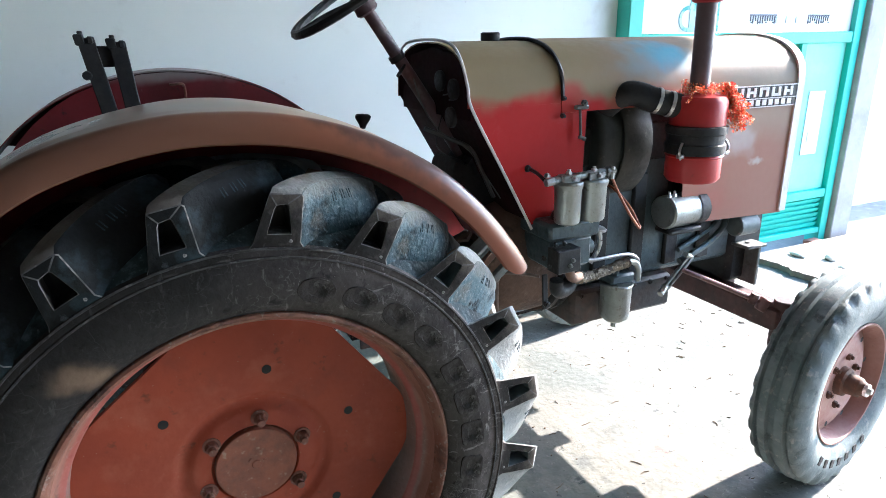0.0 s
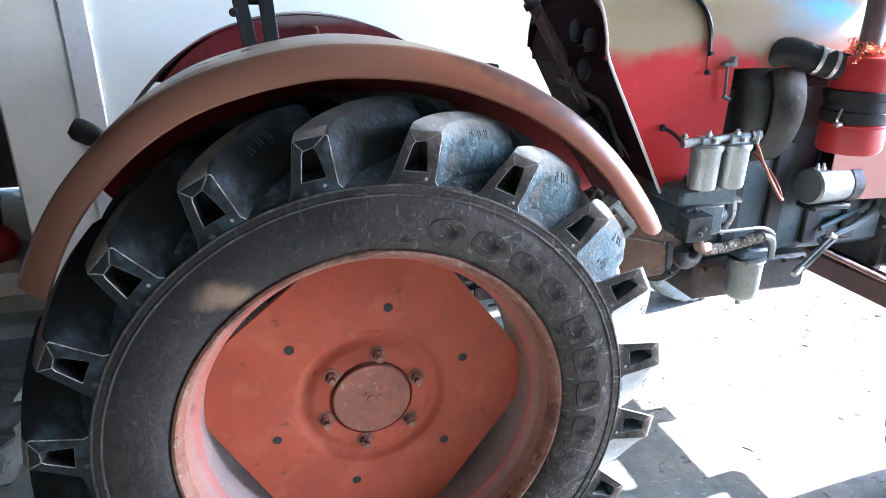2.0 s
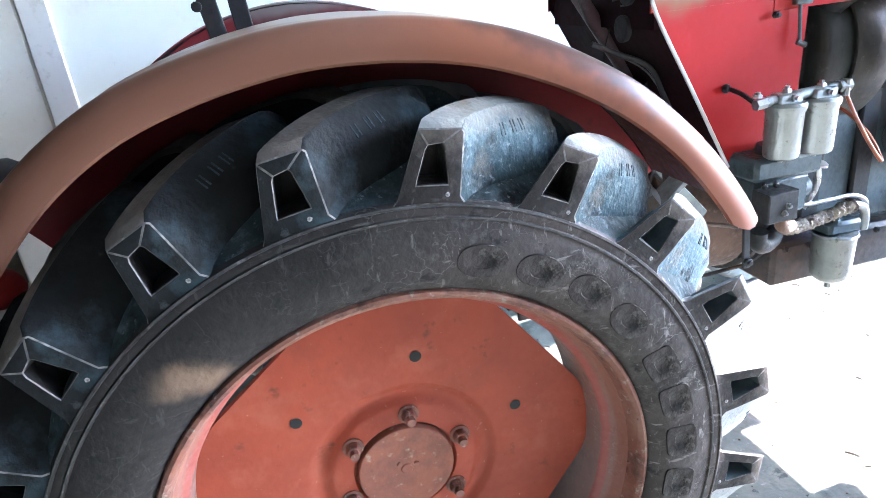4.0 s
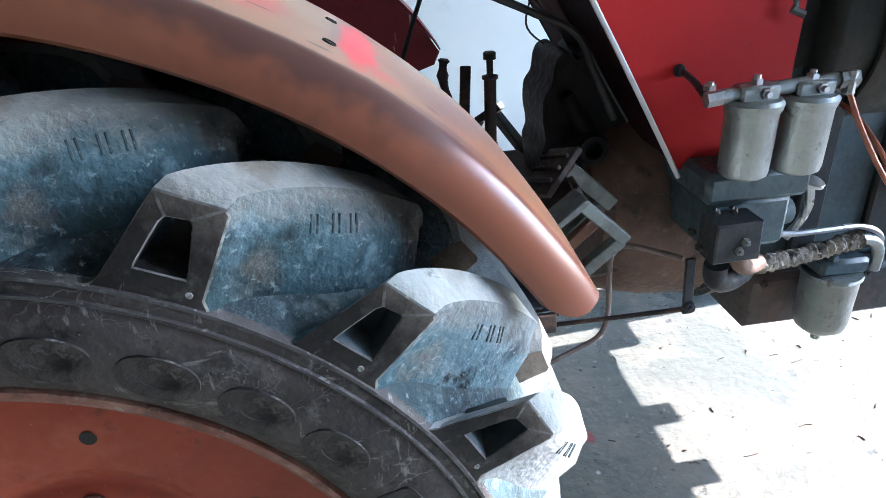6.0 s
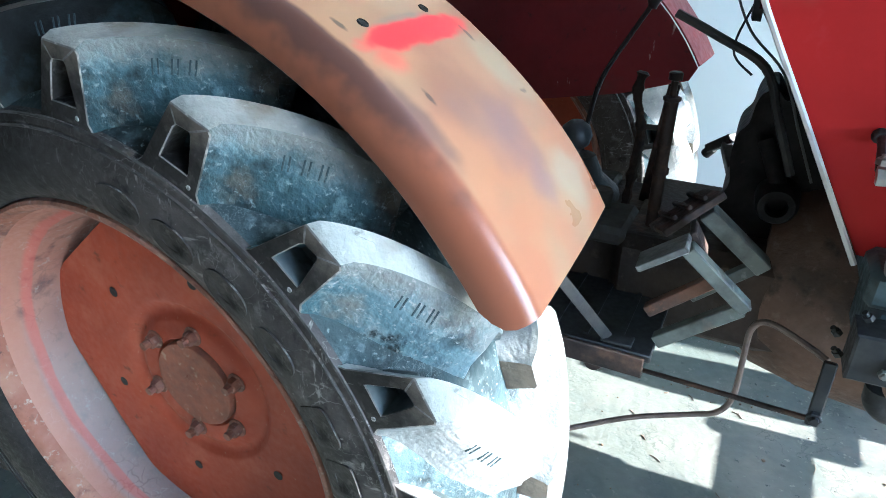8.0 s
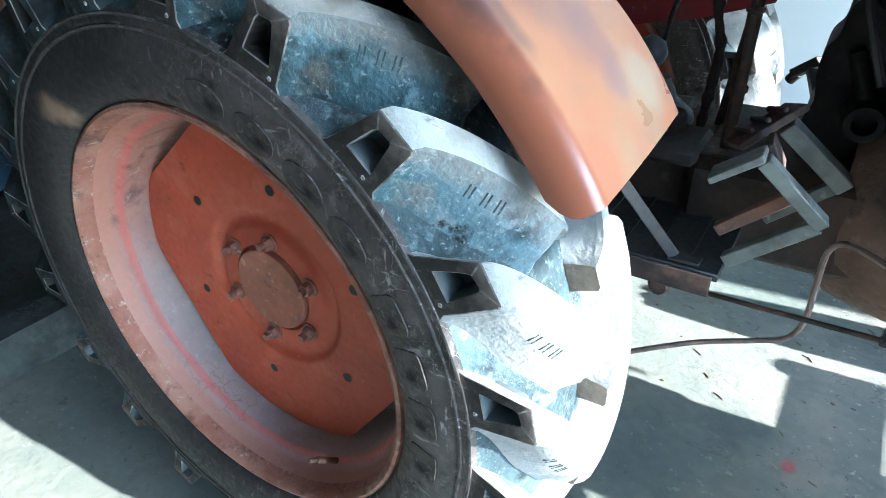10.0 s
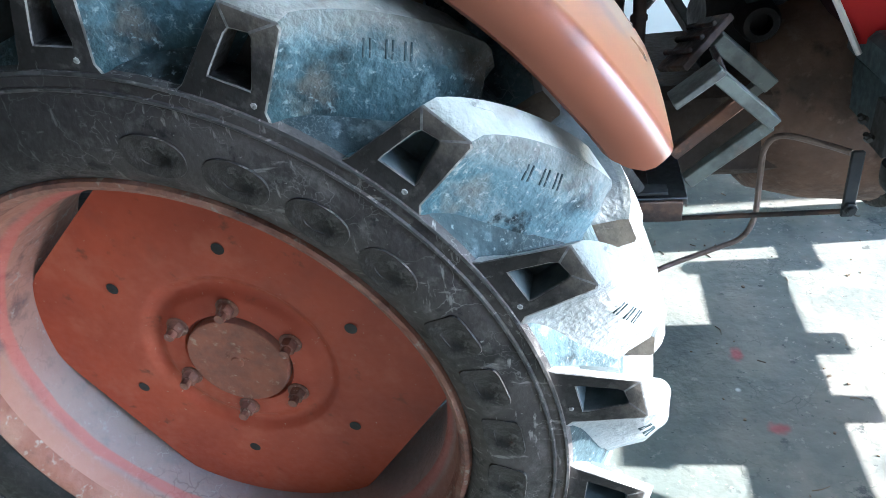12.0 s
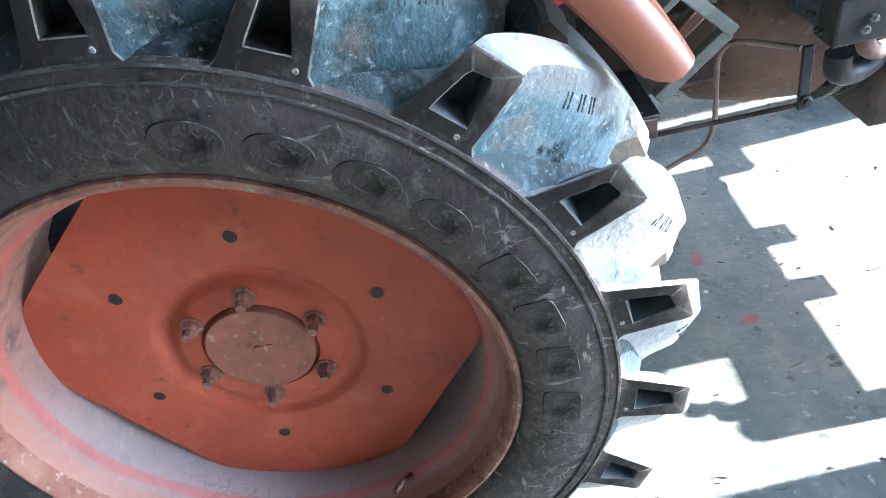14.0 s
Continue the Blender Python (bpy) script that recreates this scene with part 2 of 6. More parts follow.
RIM_FLANGE = material("dusty_rim_flange", [(0.2, 0.085, 0.055), ((0.26, 0.145, 0.105), 8, 0.44, 0.66, 4.0), ((0.1, 0.046, 0.034), 18, 0.54, 0.66, 8.0), ((0.3, 0.27, 0.235), 70, 0.58, 0.7, 9.0), ((0.05, 0.03, 0.025), 60, 0.64, 0.7)], (0.55, 0.8), bump=0.6, bump_scale=110)
RIM_DUST = material("dusty_rim_barrel", [(0.2, 0.085, 0.06), ((0.27, 0.135, 0.1), 5, 0.38, 0.6), ((0.1, 0.048, 0.038), 24, 0.54, 0.7, 9.0), ((0.3, 0.27, 0.25), 60, 0.6, 0.72, 9.0)], (0.55, 0.8), bump=0.4, bump_scale=80)
DUST_ON_RIM = (0.26, 0.247, 0.247)
RUST = material("rusted_iron", [(0.13, 0.065, 0.04), ((0.07, 0.045, 0.035), 18, 0.4, 0.65), ((0.22, 0.11, 0.06), 50, 0.58, 0.78)], (0.7, 0.9), bump=0.3, bump_scale=120)
DARK = material("greasy_black_iron", [(0.017, 0.019, 0.021), ((0.038, 0.038, 0.036), 14, 0.45, 0.7), ((0.08, 0.067, 0.054), 40, 0.66, 0.8)], (0.4, 0.7), bump=0.2, bump_scale=90, spec=0.3)
TEAL = material("teal_black_casting", [(0.038, 0.06, 0.067), ((0.07, 0.097, 0.106), 15, 0.45, 0.7), ((0.015, 0.016, 0.016), 35, 0.56, 0.76), ((0.12, 0.105, 0.088), 50, 0.66, 0.78)], (0.35, 0.7), bump=0.25, bump_scale=90)
ALU = material("dull_aluminium", [(0.32, 0.345, 0.335), ((0.22, 0.235, 0.225), 10, 0.42, 0.68), ((0.14, 0.12, 0.095), 40, 0.6, 0.72), ((0.08, 0.07, 0.06), 120, 0.66, 0.74)], (0.34, 0.55), metal=0.8, bump=0.3, bump_scale=120)
STEEL = material("bare_steel", [(0.5, 0.5, 0.5), ((0.28, 0.27, 0.26), 25, 0.5, 0.7)], (0.25, 0.45), metal=0.9, bump=0.05)
GREYIRON = material("grey_weathered_iron", [(0.13, 0.14, 0.132), ((0.07, 0.072, 0.068), 20, 0.42, 0.65), ((0.13, 0.085, 0.06), 9, 0.58, 0.76)], (0.5, 0.8), bump=0.3, bump_scale=120)
BROWNCAST = material("brown_gearbox_casting", [(0.15, 0.097, 0.071), ((0.07, 0.05, 0.04), 8, 0.42, 0.68), ((0.21, 0.155, 0.12), 30, 0.58, 0.76), ((0.03, 0.025, 0.022), 14, 0.58, 0.72)], (0.55, 0.85), bump=0.5, bump_scale=80, spec=0.25)
RED = material("red_paint", [(0.42, 0.022, 0.022), ((0.33, 0.018, 0.018), 5, 0.4, 0.7), ((0.24, 0.025, 0.022), 40, 0.62, 0.78)], (0.38, 0.55), bump=0.08, bump_scale=60)
MAROON = material("maroon_paint", [(0.3, 0.016, 0.022), ((0.2, 0.012, 0.016), 6, 0.45, 0.7), ((0.1, 0.01, 0.012), 25, 0.6, 0.75)], (0.3, 0.5), bump=0.04)
WHITE_TRIM = material("white_trim", [(0.66, 0.66, 0.66), ((0.45, 0.42, 0.4), 18, 0.55, 0.75)], (0.4, 0.6), bump=0.05)
CONCRETE = material("concrete_floor", [(0.18, 0.168, 0.145), ((0.105, 0.116, 0.105), 1.6, 0.38, 0.58, 4.0), ((0.225, 0.206, 0.172), 4, 0.5, 0.7, 4.0), ((0.09, 0.098, 0.09), 7, 0.56, 0.7, 7.0), ((0.055, 0.062, 0.058), 40, 0.65, 0.7), ((0.3, 0.28, 0.243), 46, 0.61, 0.69), ((0.19, 0.13, 0.1), 2.6, 0.62, 0.76), ((0.05, 0.055, 0.05), 18, 0.64, 0.69, 9.0), ((0.022, 0.022, 0.021), 34, 0.7, 0.72, 3.0, (1.0, 1.8, 1.0))], (0.55, 0.9), bump=1.0, bump_scale=32)
# Teal cast of the shade under the tractor, painted into the floor.
over(CONCRETE, (0.092, 0.118, 0.107), 0, 1.2, 0.6, 0.2, 3.0, 0.6)
veins(CONCRETE, (0.045, 0.056, 0.053), 16, 0.05, 0.6, 5.0, 0.54, 0.62, (1, 1, 1), 0.2)
PLASTER = material("limewashed_plaster", [(0.84, 0.885, 0.855), ((0.79, 0.84, 0.815), 1.5, 0.4, 0.7), ((0.7, 0.73, 0.71), 30, 0.68, 0.8), ((0.74, 0.77, 0.74), 6, 0.6, 0.75)], (0.8, 0.95), bump=0.08, bump_scale=25)
CEILING = material("grey_lime_ceiling", [(0.46, 0.47, 0.46), ((0.38, 0.39, 0.375), 3, 0.4, 0.65), ((0.3, 0.295, 0.28), 18, 0.6, 0.76)], (0.85, 0.95), bump=0.2, bump_scale=30)
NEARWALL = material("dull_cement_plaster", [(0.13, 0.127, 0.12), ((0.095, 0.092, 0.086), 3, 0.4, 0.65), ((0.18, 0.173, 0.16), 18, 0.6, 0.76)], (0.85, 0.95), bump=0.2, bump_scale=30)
# Near-black lug coats: shade under the mudguard put into rubber and brown dust.
SHADELUG = material("shaded_black_rubber", [(0.0075, 0.0085, 0.0095), ((0.015, 0.018, 0.02), 8, 0.4, 0.64), ((0.05, 0.082, 0.097), 4.5, 0.56, 0.7, 9.0), ((0.075, 0.085, 0.09), 30, 0.63, 0.72, 9.0), ((0.09, 0.07, 0.053), 6, 0.66, 0.8)], (0.55, 0.8), bump=0.5, bump_scale=100, spec=0.15)
SHADETOP = material("shaded_dusty_crown", [(0.06, 0.056, 0.05), ((0.12, 0.105, 0.09), 12, 0.44, 0.64), ((0.025, 0.024, 0.023), 30, 0.54, 0.7)], (0.65, 0.85), bump=0.5, bump_scale=110)
# Plaster kept dark so that the rear walls bounce little light.
DARKPLASTER = material("dark_bare_plaster", [(0.13, 0.12, 0.105), ((0.09, 0.085, 0.075), 3, 0.4, 0.65), ((0.18, 0.165, 0.14), 20, 0.58, 0.75)], (0.85, 0.95), bump=0.2, bump_scale=30)
ROUGHPLASTER = material("bare_plaster", [(0.74, 0.72, 0.66), ((0.66, 0.63, 0.56), 4, 0.4, 0.7), ((0.46, 0.44, 0.38), 40, 0.62, 0.8)], (0.85, 0.95), bump=0.25, bump_scale=40)
GREEN = material("green_door_paint", [(0.075, 0.48, 0.365), ((0.09, 0.54, 0.42), 3, 0.45, 0.7), ((0.045, 0.33, 0.25), 30, 0.66, 0.78)], (0.4, 0.55), bump=0.05)
GREEN_PALE = material("pale_green_panel", [(0.24, 0.66, 0.53), ((0.3, 0.72, 0.6), 4, 0.45, 0.7), ((0.18, 0.56, 0.44), 20, 0.64, 0.76)], (0.45, 0.6), bump=0.03)
PAPER = material("printed_sign", [(0.7, 0.72, 0.72), ((0.6, 0.64, 0.66), 6, 0.5, 0.7)], (0.4, 0.5), bump=0.0)
INK = material("dark_print", [(0.05, 0.05, 0.06), ((0.08, 0.08, 0.09), 20, 0.5, 0.7)], (0.5, 0.6), bump=0.0)
ORANGE = material("marigold_petals", [(0.72, 0.2, 0.04), ((0.8, 0.09, 0.06), 30, 0.42, 0.58), ((0.8, 0.5, 0.25), 70, 0.55, 0.68)], (0.7, 0.85), bump=0.0)
CLOTH_WRAP = material("dusty_cloth_wrap", [(0.3, 0.265, 0.21), ((0.1, 0.085, 0.07), 40, 0.44, 0.6), ((0.42, 0.39, 0.33), 80, 0.58, 0.7), ((0.04, 0.036, 0.032), 25, 0.6, 0.7)], (0.85, 0.95), bump=1.0, bump_scale=160)
COPPER = material("rusty_copper_pipe", [(0.3, 0.11, 0.06), ((0.2, 0.08, 0.05), 30, 0.45, 0.65)], (0.4, 0.6), metal=0.4, bump=0.05)
CREAM = material("cream_paint", [(0.6, 0.56, 0.46), ((0.5, 0.46, 0.38), 12, 0.5, 0.7)], (0.5, 0.6), bump=0.03)
BLUE = material("blue_plastic_sheet", [(0.02, 0.075, 0.17), ((0.012, 0.04, 0.09), 7, 0.45, 0.65)], (0.35, 0.55), bump=0.3, bump_scale=18)

# the fender: red oxide over faded orange, stains along the rolled edge, bright red touch-up and violet burn marks
FENDER = material("faded_fender_paint", [(0.3, 0.14, 0.08), ((0.35, 0.2, 0.112), 6, 0.36, 0.7, 1.5), ((0.27, 0.1, 0.056), 3.5, 0.42, 0.72, 1.5), ((0.235, 0.165, 0.11), 12, 0.48, 0.84, 1.5), ((0.32, 0.245, 0.15), 8, 0.5, 0.84, 1.5)], (0.27, 0.29), bump=0.0, bump_scale=3, spec=0.36)
# the bonnet: red below, sprayed over with khaki on the top
HOOD = material("sprayed_bonnet_paint", [(0.4, 0.013, 0.012), ((0.34, 0.012, 0.011), 4, 0.42, 0.66), ((0.21, 0.022, 0.016), 40, 0.66, 0.8), ((0.4, 0.03, 0.03), 12, 0.6, 0.76)], (0.5, 0.66), bump=0.1, bump_scale=40, spec=0.2)

ENDFACE = material("dusted_lug_end", [(0.015, 0.0142, 0.0142), ((0.034, 0.031, 0.03), 9, 0.42, 0.64), ((0.006, 0.006, 0.0065), 14, 0.54, 0.66, 6.0), ((0.07, 0.066, 0.062), 45, 0.57, 0.7, 12.0), ((0.13, 0.128, 0.122), 26, 0.64, 0.69, 12.0, (6.0, 1.0, 1.0))], (0.5, 0.78), bump=0.4, bump_scale=90, spec=0.2)
crown(ENDFACE, (0.15, 0.132, 0.112), -0.04, -0.002, 0.03, 16.0, 0.5)
crown(HALFSHADE, (0.16, 0.14, 0.115), -0.026, 0.0, 0.024, 12.0, 0.5)
veins(HALFSHADE, (0.27, 0.305, 0.315), 60, 0.08, 0.6, 8.0, 0.5, 0.62, (1, 1, 1), 0.05)
veins(HALFSHADE, (0.26, 0.29, 0.3), 19, 0.010, 0.4, 6.0, 0.5, 0.6, (1, 1, 1), 0.12)
crown(DUSTY, (0.2, 0.18, 0.155), -0.03, -0.002, 0.024, 12.0, 0.5)
veins(DUSTY, (0.34, 0.375, 0.385), 62, 0.075, 0.75, 8.0, 0.5, 0.62, (1, 1, 1), 0.05)
veins(DUSTY, (0.34, 0.37, 0.38), 19, 0.010, 0.45, 6.0, 0.5, 0.6, (1, 1, 1), 0.12)
veins(DUSTY, (0.026, 0.038, 0.046), 85, 0.08, 0.55, 9.0, 0.53, 0.64, (1, 1, 1), 0.04)
veins(RUBBER, (0.22, 0.216, 0.208), 7, 0.007, 0.8, 4.0, 0.46, 0.58, (1, 2.0, 1), 0.25)
veins(RUBBER, (0.19, 0.186, 0.18), 30, 0.022, 0.7, 7.0, 0.52, 0.6, (1, 2.0, 1), 0.12)
veins(RUBBER, (0.2, 0.197, 0.19), 14, 0.012, 0.75, 5.0, 0.5, 0.6, (1, 3.0, 1), 0.2)
veins(RUBBER, (0.13, 0.13, 0.127), 40, 0.008, 0.6, 6.0, 0.54, 0.64, (1, 1, 2.0), 0.06)
veins(WORN, (0.07, 0.072, 0.072), 26, 0.016, 0.7, 8.0, 0.54, 0.64, (1, 1, 1), 0.06)
veins(CONCRETE, (0.06, 0.062, 0.06), 3.5, 0.006, 0.5, 1.2, 0.5, 0.62, (1, 1, 1), 0.25)
GROOVE = material("dusty_tread_floor", [(0.022, 0.034, 0.039), ((0.048, 0.073, 0.084), 7, 0.4, 0.62), ((0.12, 0.15, 0.162), 30, 0.54, 0.68, 10.0), ((0.01, 0.013, 0.015), 12, 0.54, 0.66), ((0.16, 0.19, 0.2), 140, 0.6, 0.7)], (0.6, 0.85), bump=0.6, bump_scale=100, spec=0.15)
veins(GROOVE, (0.2, 0.235, 0.25), 60, 0.07, 0.4, 8.0, 0.52, 0.62, (1, 1, 1), 0.14)
RIB = material("scuffed_rubber_rib", [(0.055, 0.056, 0.056), ((0.02, 0.02, 0.02), 30, 0.45, 0.6), ((0.15, 0.148, 0.143), 50, 0.56, 0.68)], (0.6, 0.85), bump=0.3)
DULLRED = material("dull_brown_red_paint", [(0.17, 0.014, 0.019), ((0.11, 0.012, 0.015), 4, 0.42, 0.62), ((0.08, 0.04, 0.03), 5, 0.58, 0.72), ((0.03, 0.015, 0.015), 30, 0.6, 0.74), ((0.4, 0.3, 0.26), 40, 0.68, 0.73, 9.0, (1.0, 1.0, 0.25))], (0.4, 0.6), bump=0.1)
DARKCAST = material("dark_brown_casting", [(0.042, 0.032, 0.026), ((0.02, 0.017, 0.015), 8, 0.42, 0.66), ((0.095, 0.07, 0.054), 30, 0.58, 0.74), ((0.065, 0.044, 0.032), 4, 0.55, 0.7)], (0.6, 0.85), bump=0.5, bump_scale=80, spec=0.25)
STUD = material("rust_pink_stud", [(0.24, 0.105, 0.072), ((0.13, 0.062, 0.045), 40, 0.42, 0.62), ((0.4, 0.3, 0.25), 90, 0.58, 0.72)], (0.6, 0.8), bump=0.3, bump_scale=150)
GREASE = material("black_grease", [(0.009, 0.0095, 0.0105), ((0.02, 0.019, 0.018), 14, 0.46, 0.68), ((0.04, 0.034, 0.029), 40, 0.64, 0.78)], (0.5, 0.75), bump=0.5, bump_scale=60, spec=0.2)
PEDAL = material("green_grey_iron", [(0.115, 0.13, 0.118), ((0.06, 0.066, 0.06), 20, 0.42, 0.65), ((0.2, 0.205, 0.19), 40, 0.6, 0.72), ((0.17, 0.115, 0.08), 9, 0.6, 0.78)], (0.5, 0.75), bump=0.3)
RUSTDARK = material("rusty_black_tube", [(0.04, 0.03, 0.027), ((0.095, 0.058, 0.042), 20, 0.48, 0.66), ((0.016, 0.015, 0.015), 12, 0.5, 0.66)], (0.55, 0.8), bump=0.4, bump_scale=110, spec=0.25)
PETAL_TIP = material("pale_flower_tips", [(0.8, 0.62, 0.42), ((0.75, 0.4, 0.2), 40, 0.5, 0.65)], (0.7, 0.85), bump=0.0)
LETTER = material("smooth_black_rubber", [(0.03, 0.027, 0.0265), ((0.055, 0.05, 0.048), 10, 0.42, 0.64), ((0.012, 0.0115, 0.012), 16, 0.54, 0.66, 6.0), ((0.12, 0.115, 0.11), 40, 0.6, 0.7, 10.0)], (0.5, 0.7), bump=0.8, bump_scale=90, spec=0.25)
PALETEAL = material("pale_teal_paint", [(0.1, 0.135, 0.135), ((0.06, 0.085, 0.088), 9, 0.42, 0.64), ((0.15, 0.125, 0.1), 30, 0.62, 0.76)], (0.4, 0.65), bump=0.2, bump_scale=70)
# Maroon inside taken near black: the hollow's shade is in the colour.
INSIDE = material("shaded_maroon_inside", [(0.02, 0.006, 0.009), ((0.01, 0.005, 0.006), 8, 0.42, 0.66), ((0.045, 0.02, 0.022), 30, 0.64, 0.78)], (0.75, 0.9), bump=0.1, spec=0.1)
DISC_PINK = material("dusty_pink_disc", [(0.3, 0.155, 0.125), ((0.36, 0.215, 0.18), 9, 0.4, 0.62), ((0.22, 0.07, 0.05), 14, 0.56, 0.72), ((0.12, 0.07, 0.06), 60, 0.64, 0.76)], (0.5, 0.75), bump=0.2)
SHADEBLACK = material("shade_black", [(0.022, 0.028, 0.03), ((0.04, 0.045, 0.046), 6, 0.42, 0.65), ((0.015, 0.016, 0.018), 20, 0.55, 0.7)], (0.7, 0.9), bump=0.6, bump_scale=30)

# ---- mesh helpers ----
def finish(name, bm, mat, smooth=True):
    me = bpy.data.meshes.new(name)
    bmesh.ops.recalc_face_normals(bm, faces=bm.faces)
    bm.to_mesh(me)
    bm.free()
    for m in (mat if isinstance(mat, (list, tuple)) else [mat]):
        me.materials.append(m)
    if smooth:
        me.polygons.foreach_set("use_smooth", [True] * len(me.polygons))
        me.set_sharp_from_angle(angle=radians(38))
    return me


HOME = {}


def thing(name, label, category, at=(0, 0, 0), group="", kind=""):
    ob = new(name)
    ob.location = at
    ob.empty_display_size = 0.1
    HOME[ob.name] = Matrix.Translation(at)
    return tagged(ob, label, category, group, kind)


def part(name, bm, mat, parent, label="", smooth=True, m=None):
    me = bm if isinstance(bm, bpy.types.Mesh) else finish(name, bm, mat, smooth)
    ob = new(name, me)
    ob.parent = parent
    ob.matrix_parent_inverse = HOME.get(parent.name, Matrix()).inverted()
    if m is not None:
        ob.matrix_basis = m

    if label:
        ob["label"] = label
    return ob


def solo(name, bm, mat, label, category, group="", kind="", smooth=True):
    ob = new(name, finish(name, bm, mat, smooth))
    return tagged(ob, label, category, group, kind)


def box(bm, c, s, rot=None, bevel=0.0, segs=1):
    m = Matrix.Translation(c) @ (rot.to_4x4() if rot is not None else Matrix()) @ Matrix.Diagonal((*s, 1))
    r = bmesh.ops.create_cube(bm, size=1.0, matrix=m)
    if bevel:
        es = list({e for v in r["verts"] for e in v.link_edges})
        bmesh.ops.bevel(bm, geom=es, offset=bevel, segments=segs, affect="EDGES", profile=0.5)
    return bm


def span(bm, lo, hi, bevel=0.0):
    return box(bm, [(a + b) / 2 for a, b in zip(lo, hi)], [abs(b - a) for a, b in zip(lo, hi)], None, bevel)


def frame_of(d):
    d = Vector(d).normalized()
    return d.to_track_quat("Z", "Y").to_matrix()


def lathe(bm, p0, axis, profile, segs=24, closed=False):
    """profile: (distance along the axis, radius)."""
    R = frame_of(axis)
    p0 = Vector(p0)
    rings = []
    for h, r in profile:
        if r < 1e-6:
            rings.append([bm.verts.new(p0 + R @ Vector((0, 0, h)))])
        else:
            rings.append([bm.verts.new(p0 + R @ Vector((r * math.cos(2 * math.pi * k / segs), r * math.sin(2 * math.pi * k / segs), h))) for k in range(segs)])
    if closed:
        rings.append(rings[0])
    for a, b in zip(rings, rings[1:]):
        for k in range(segs):
            j = (k + 1) % segs
            f = [a[k % len(a)], a[j % len(a)], b[j % len(b)], b[k % len(b)]]
            f = list(dict.fromkeys(f))
            if len(f) > 2:
                bm.faces.new(f)
    return bm


def rod(bm, p0, p1, r, r2=None, segs=12, bevel=0.0):
    p0, p1 = Vector(p0), Vector(p1)
    L = (p1 - p0).length
    r2 = r if r2 is None else r2
    b = min(bevel, r * 0.5, L * 0.3)
    prof = [(0, 0), (0, r - b), (b, r), (L - b, r2), (L, r2 - b), (L, 0)] if b else [(0, 0), (0, r), (L, r2), (L, 0)]
    return lathe(bm, p0, p1 - p0, prof, segs)


def smooth_path(pts, n=6):
    pts = [Vector(p) for p in pts]
    out = []
    for i in range(len(pts) - 1):
        p0, p1, p2, p3 = pts[max(i - 1, 0)], pts[i], pts[i + 1], pts[min(i + 2, len(pts) - 1)]
        for k in range(n):
            t = k / n
            out.append(0.5 * (2 * p1 + (p2 - p0) * t + (2 * p0 - 5 * p1 + 4 * p2 - p3) * t * t + (3 * p1 - p0 - 3 * p2 + p3) * t ** 3))
    return out + [pts[-1]]


def tube(bm, pts, r, segs=8, n=6, rough=0.0, seed=1):
    """A round bar or hose along a smooth line through the points."""
    line = smooth_path(pts, n) if n else [Vector(p) for p in pts]
    rnd = random.Random(seed)
    up = Vector((0.31, 0.2, 0.93))
    rings = []
    for i, p in enumerate(line):
        d = (line[min(i + 1, len(line) - 1)] - line[max(i - 1, 0)]).normalized()
        a = d.cross(up).normalized()
        b = d.cross(a)
        rr = r * (1 + rough * (rnd.random() - 0.5) * 2)
        rings.append([bm.verts.new(p + rr * (a * math.cos(2 * math.pi * k / segs) + b * math.sin(2 * math.pi * k / segs))) for k in range(segs)])
    for a, b in zip(rings, rings[1:]):
        for k in range(segs):
            bm.faces.new((a[k], a[(k + 1) % segs], b[(k + 1) % segs], b[k]))
    bm.faces.new(rings[0][::-1])
    bm.faces.new(rings[-1])
    return bm


def rag(bm, pts, r):
    """A tube wrapped in crumpled cloth: slanting overlapped turns with uneven folds."""
    path = smooth_path(pts, 22)
    a = None
    rings = []
    for i, p in enumerate(path):
        d = (path[min(i + 1, len(path) - 1)] - path[max(i - 1, 0)]).normalized()
        a = d.orthogonal().normalized() if a is None else (a - d * a.dot(d)).normalized()
        b = d.cross(a)
        row = []
        for k in range(18):
            q = 2 * math.pi * k / 18
            turn = (i * 0.16 + q / (2 * math.pi) + 0.35 * noise.noise(Vector((i * 0.11, q * 0.5, 2.0)))) % 1.0
            f = 0.86 + 0.2 * turn + 0.34 * noise.noise(Vector((i * 0.35, math.cos(q) * 1.6, math.sin(q) * 1.6))) + 0.16 * noise.noise(Vector((i * 0.9, math.cos(q) * 4, math.sin(q) * 4)))
            row.append(bm.verts.new(p + (a * math.cos(q) + b * math.sin(q)) * r * f))
        rings.append(row)
    for u, v in zip(rings, rings[1:]):
        for k in range(18):
            bm.faces.new((u[k], u[(k + 1) % 18], v[(k + 1) % 18], v[k]))
    bm.faces.new(rings[0][::-1])
    bm.faces.new(rings[-1])
    return bm


def plate(bm, outline, thick, origin, u, v, bevel=0.0):
    """A flat plate: outline (a, b) points in the plane of u and v at origin, thick along u x v."""
    o, u, v = Vector(origin), Vector(u).normalized(), Vector(v).normalized()
    n = u.cross(v)
    front = [bm.verts.new(o + u * a + v * b) for a, b in outline]
    back = [bm.verts.new(o + u * a + v * b - n * thick) for a, b in outline]
    fs = [bm.faces.new(front), bm.faces.new(back[::-1])]
    k = len(outline)
    for i in range(k):
        fs.append(bm.faces.new((front[i], back[i], back[(i + 1) % k], front[(i + 1) % k])))
    if bevel:
        es = [e for e in fs[0].edges]
        bmesh.ops.bevel(bm, geom=es, offset=bevel, segments=1, affect="EDGES")
    return bm


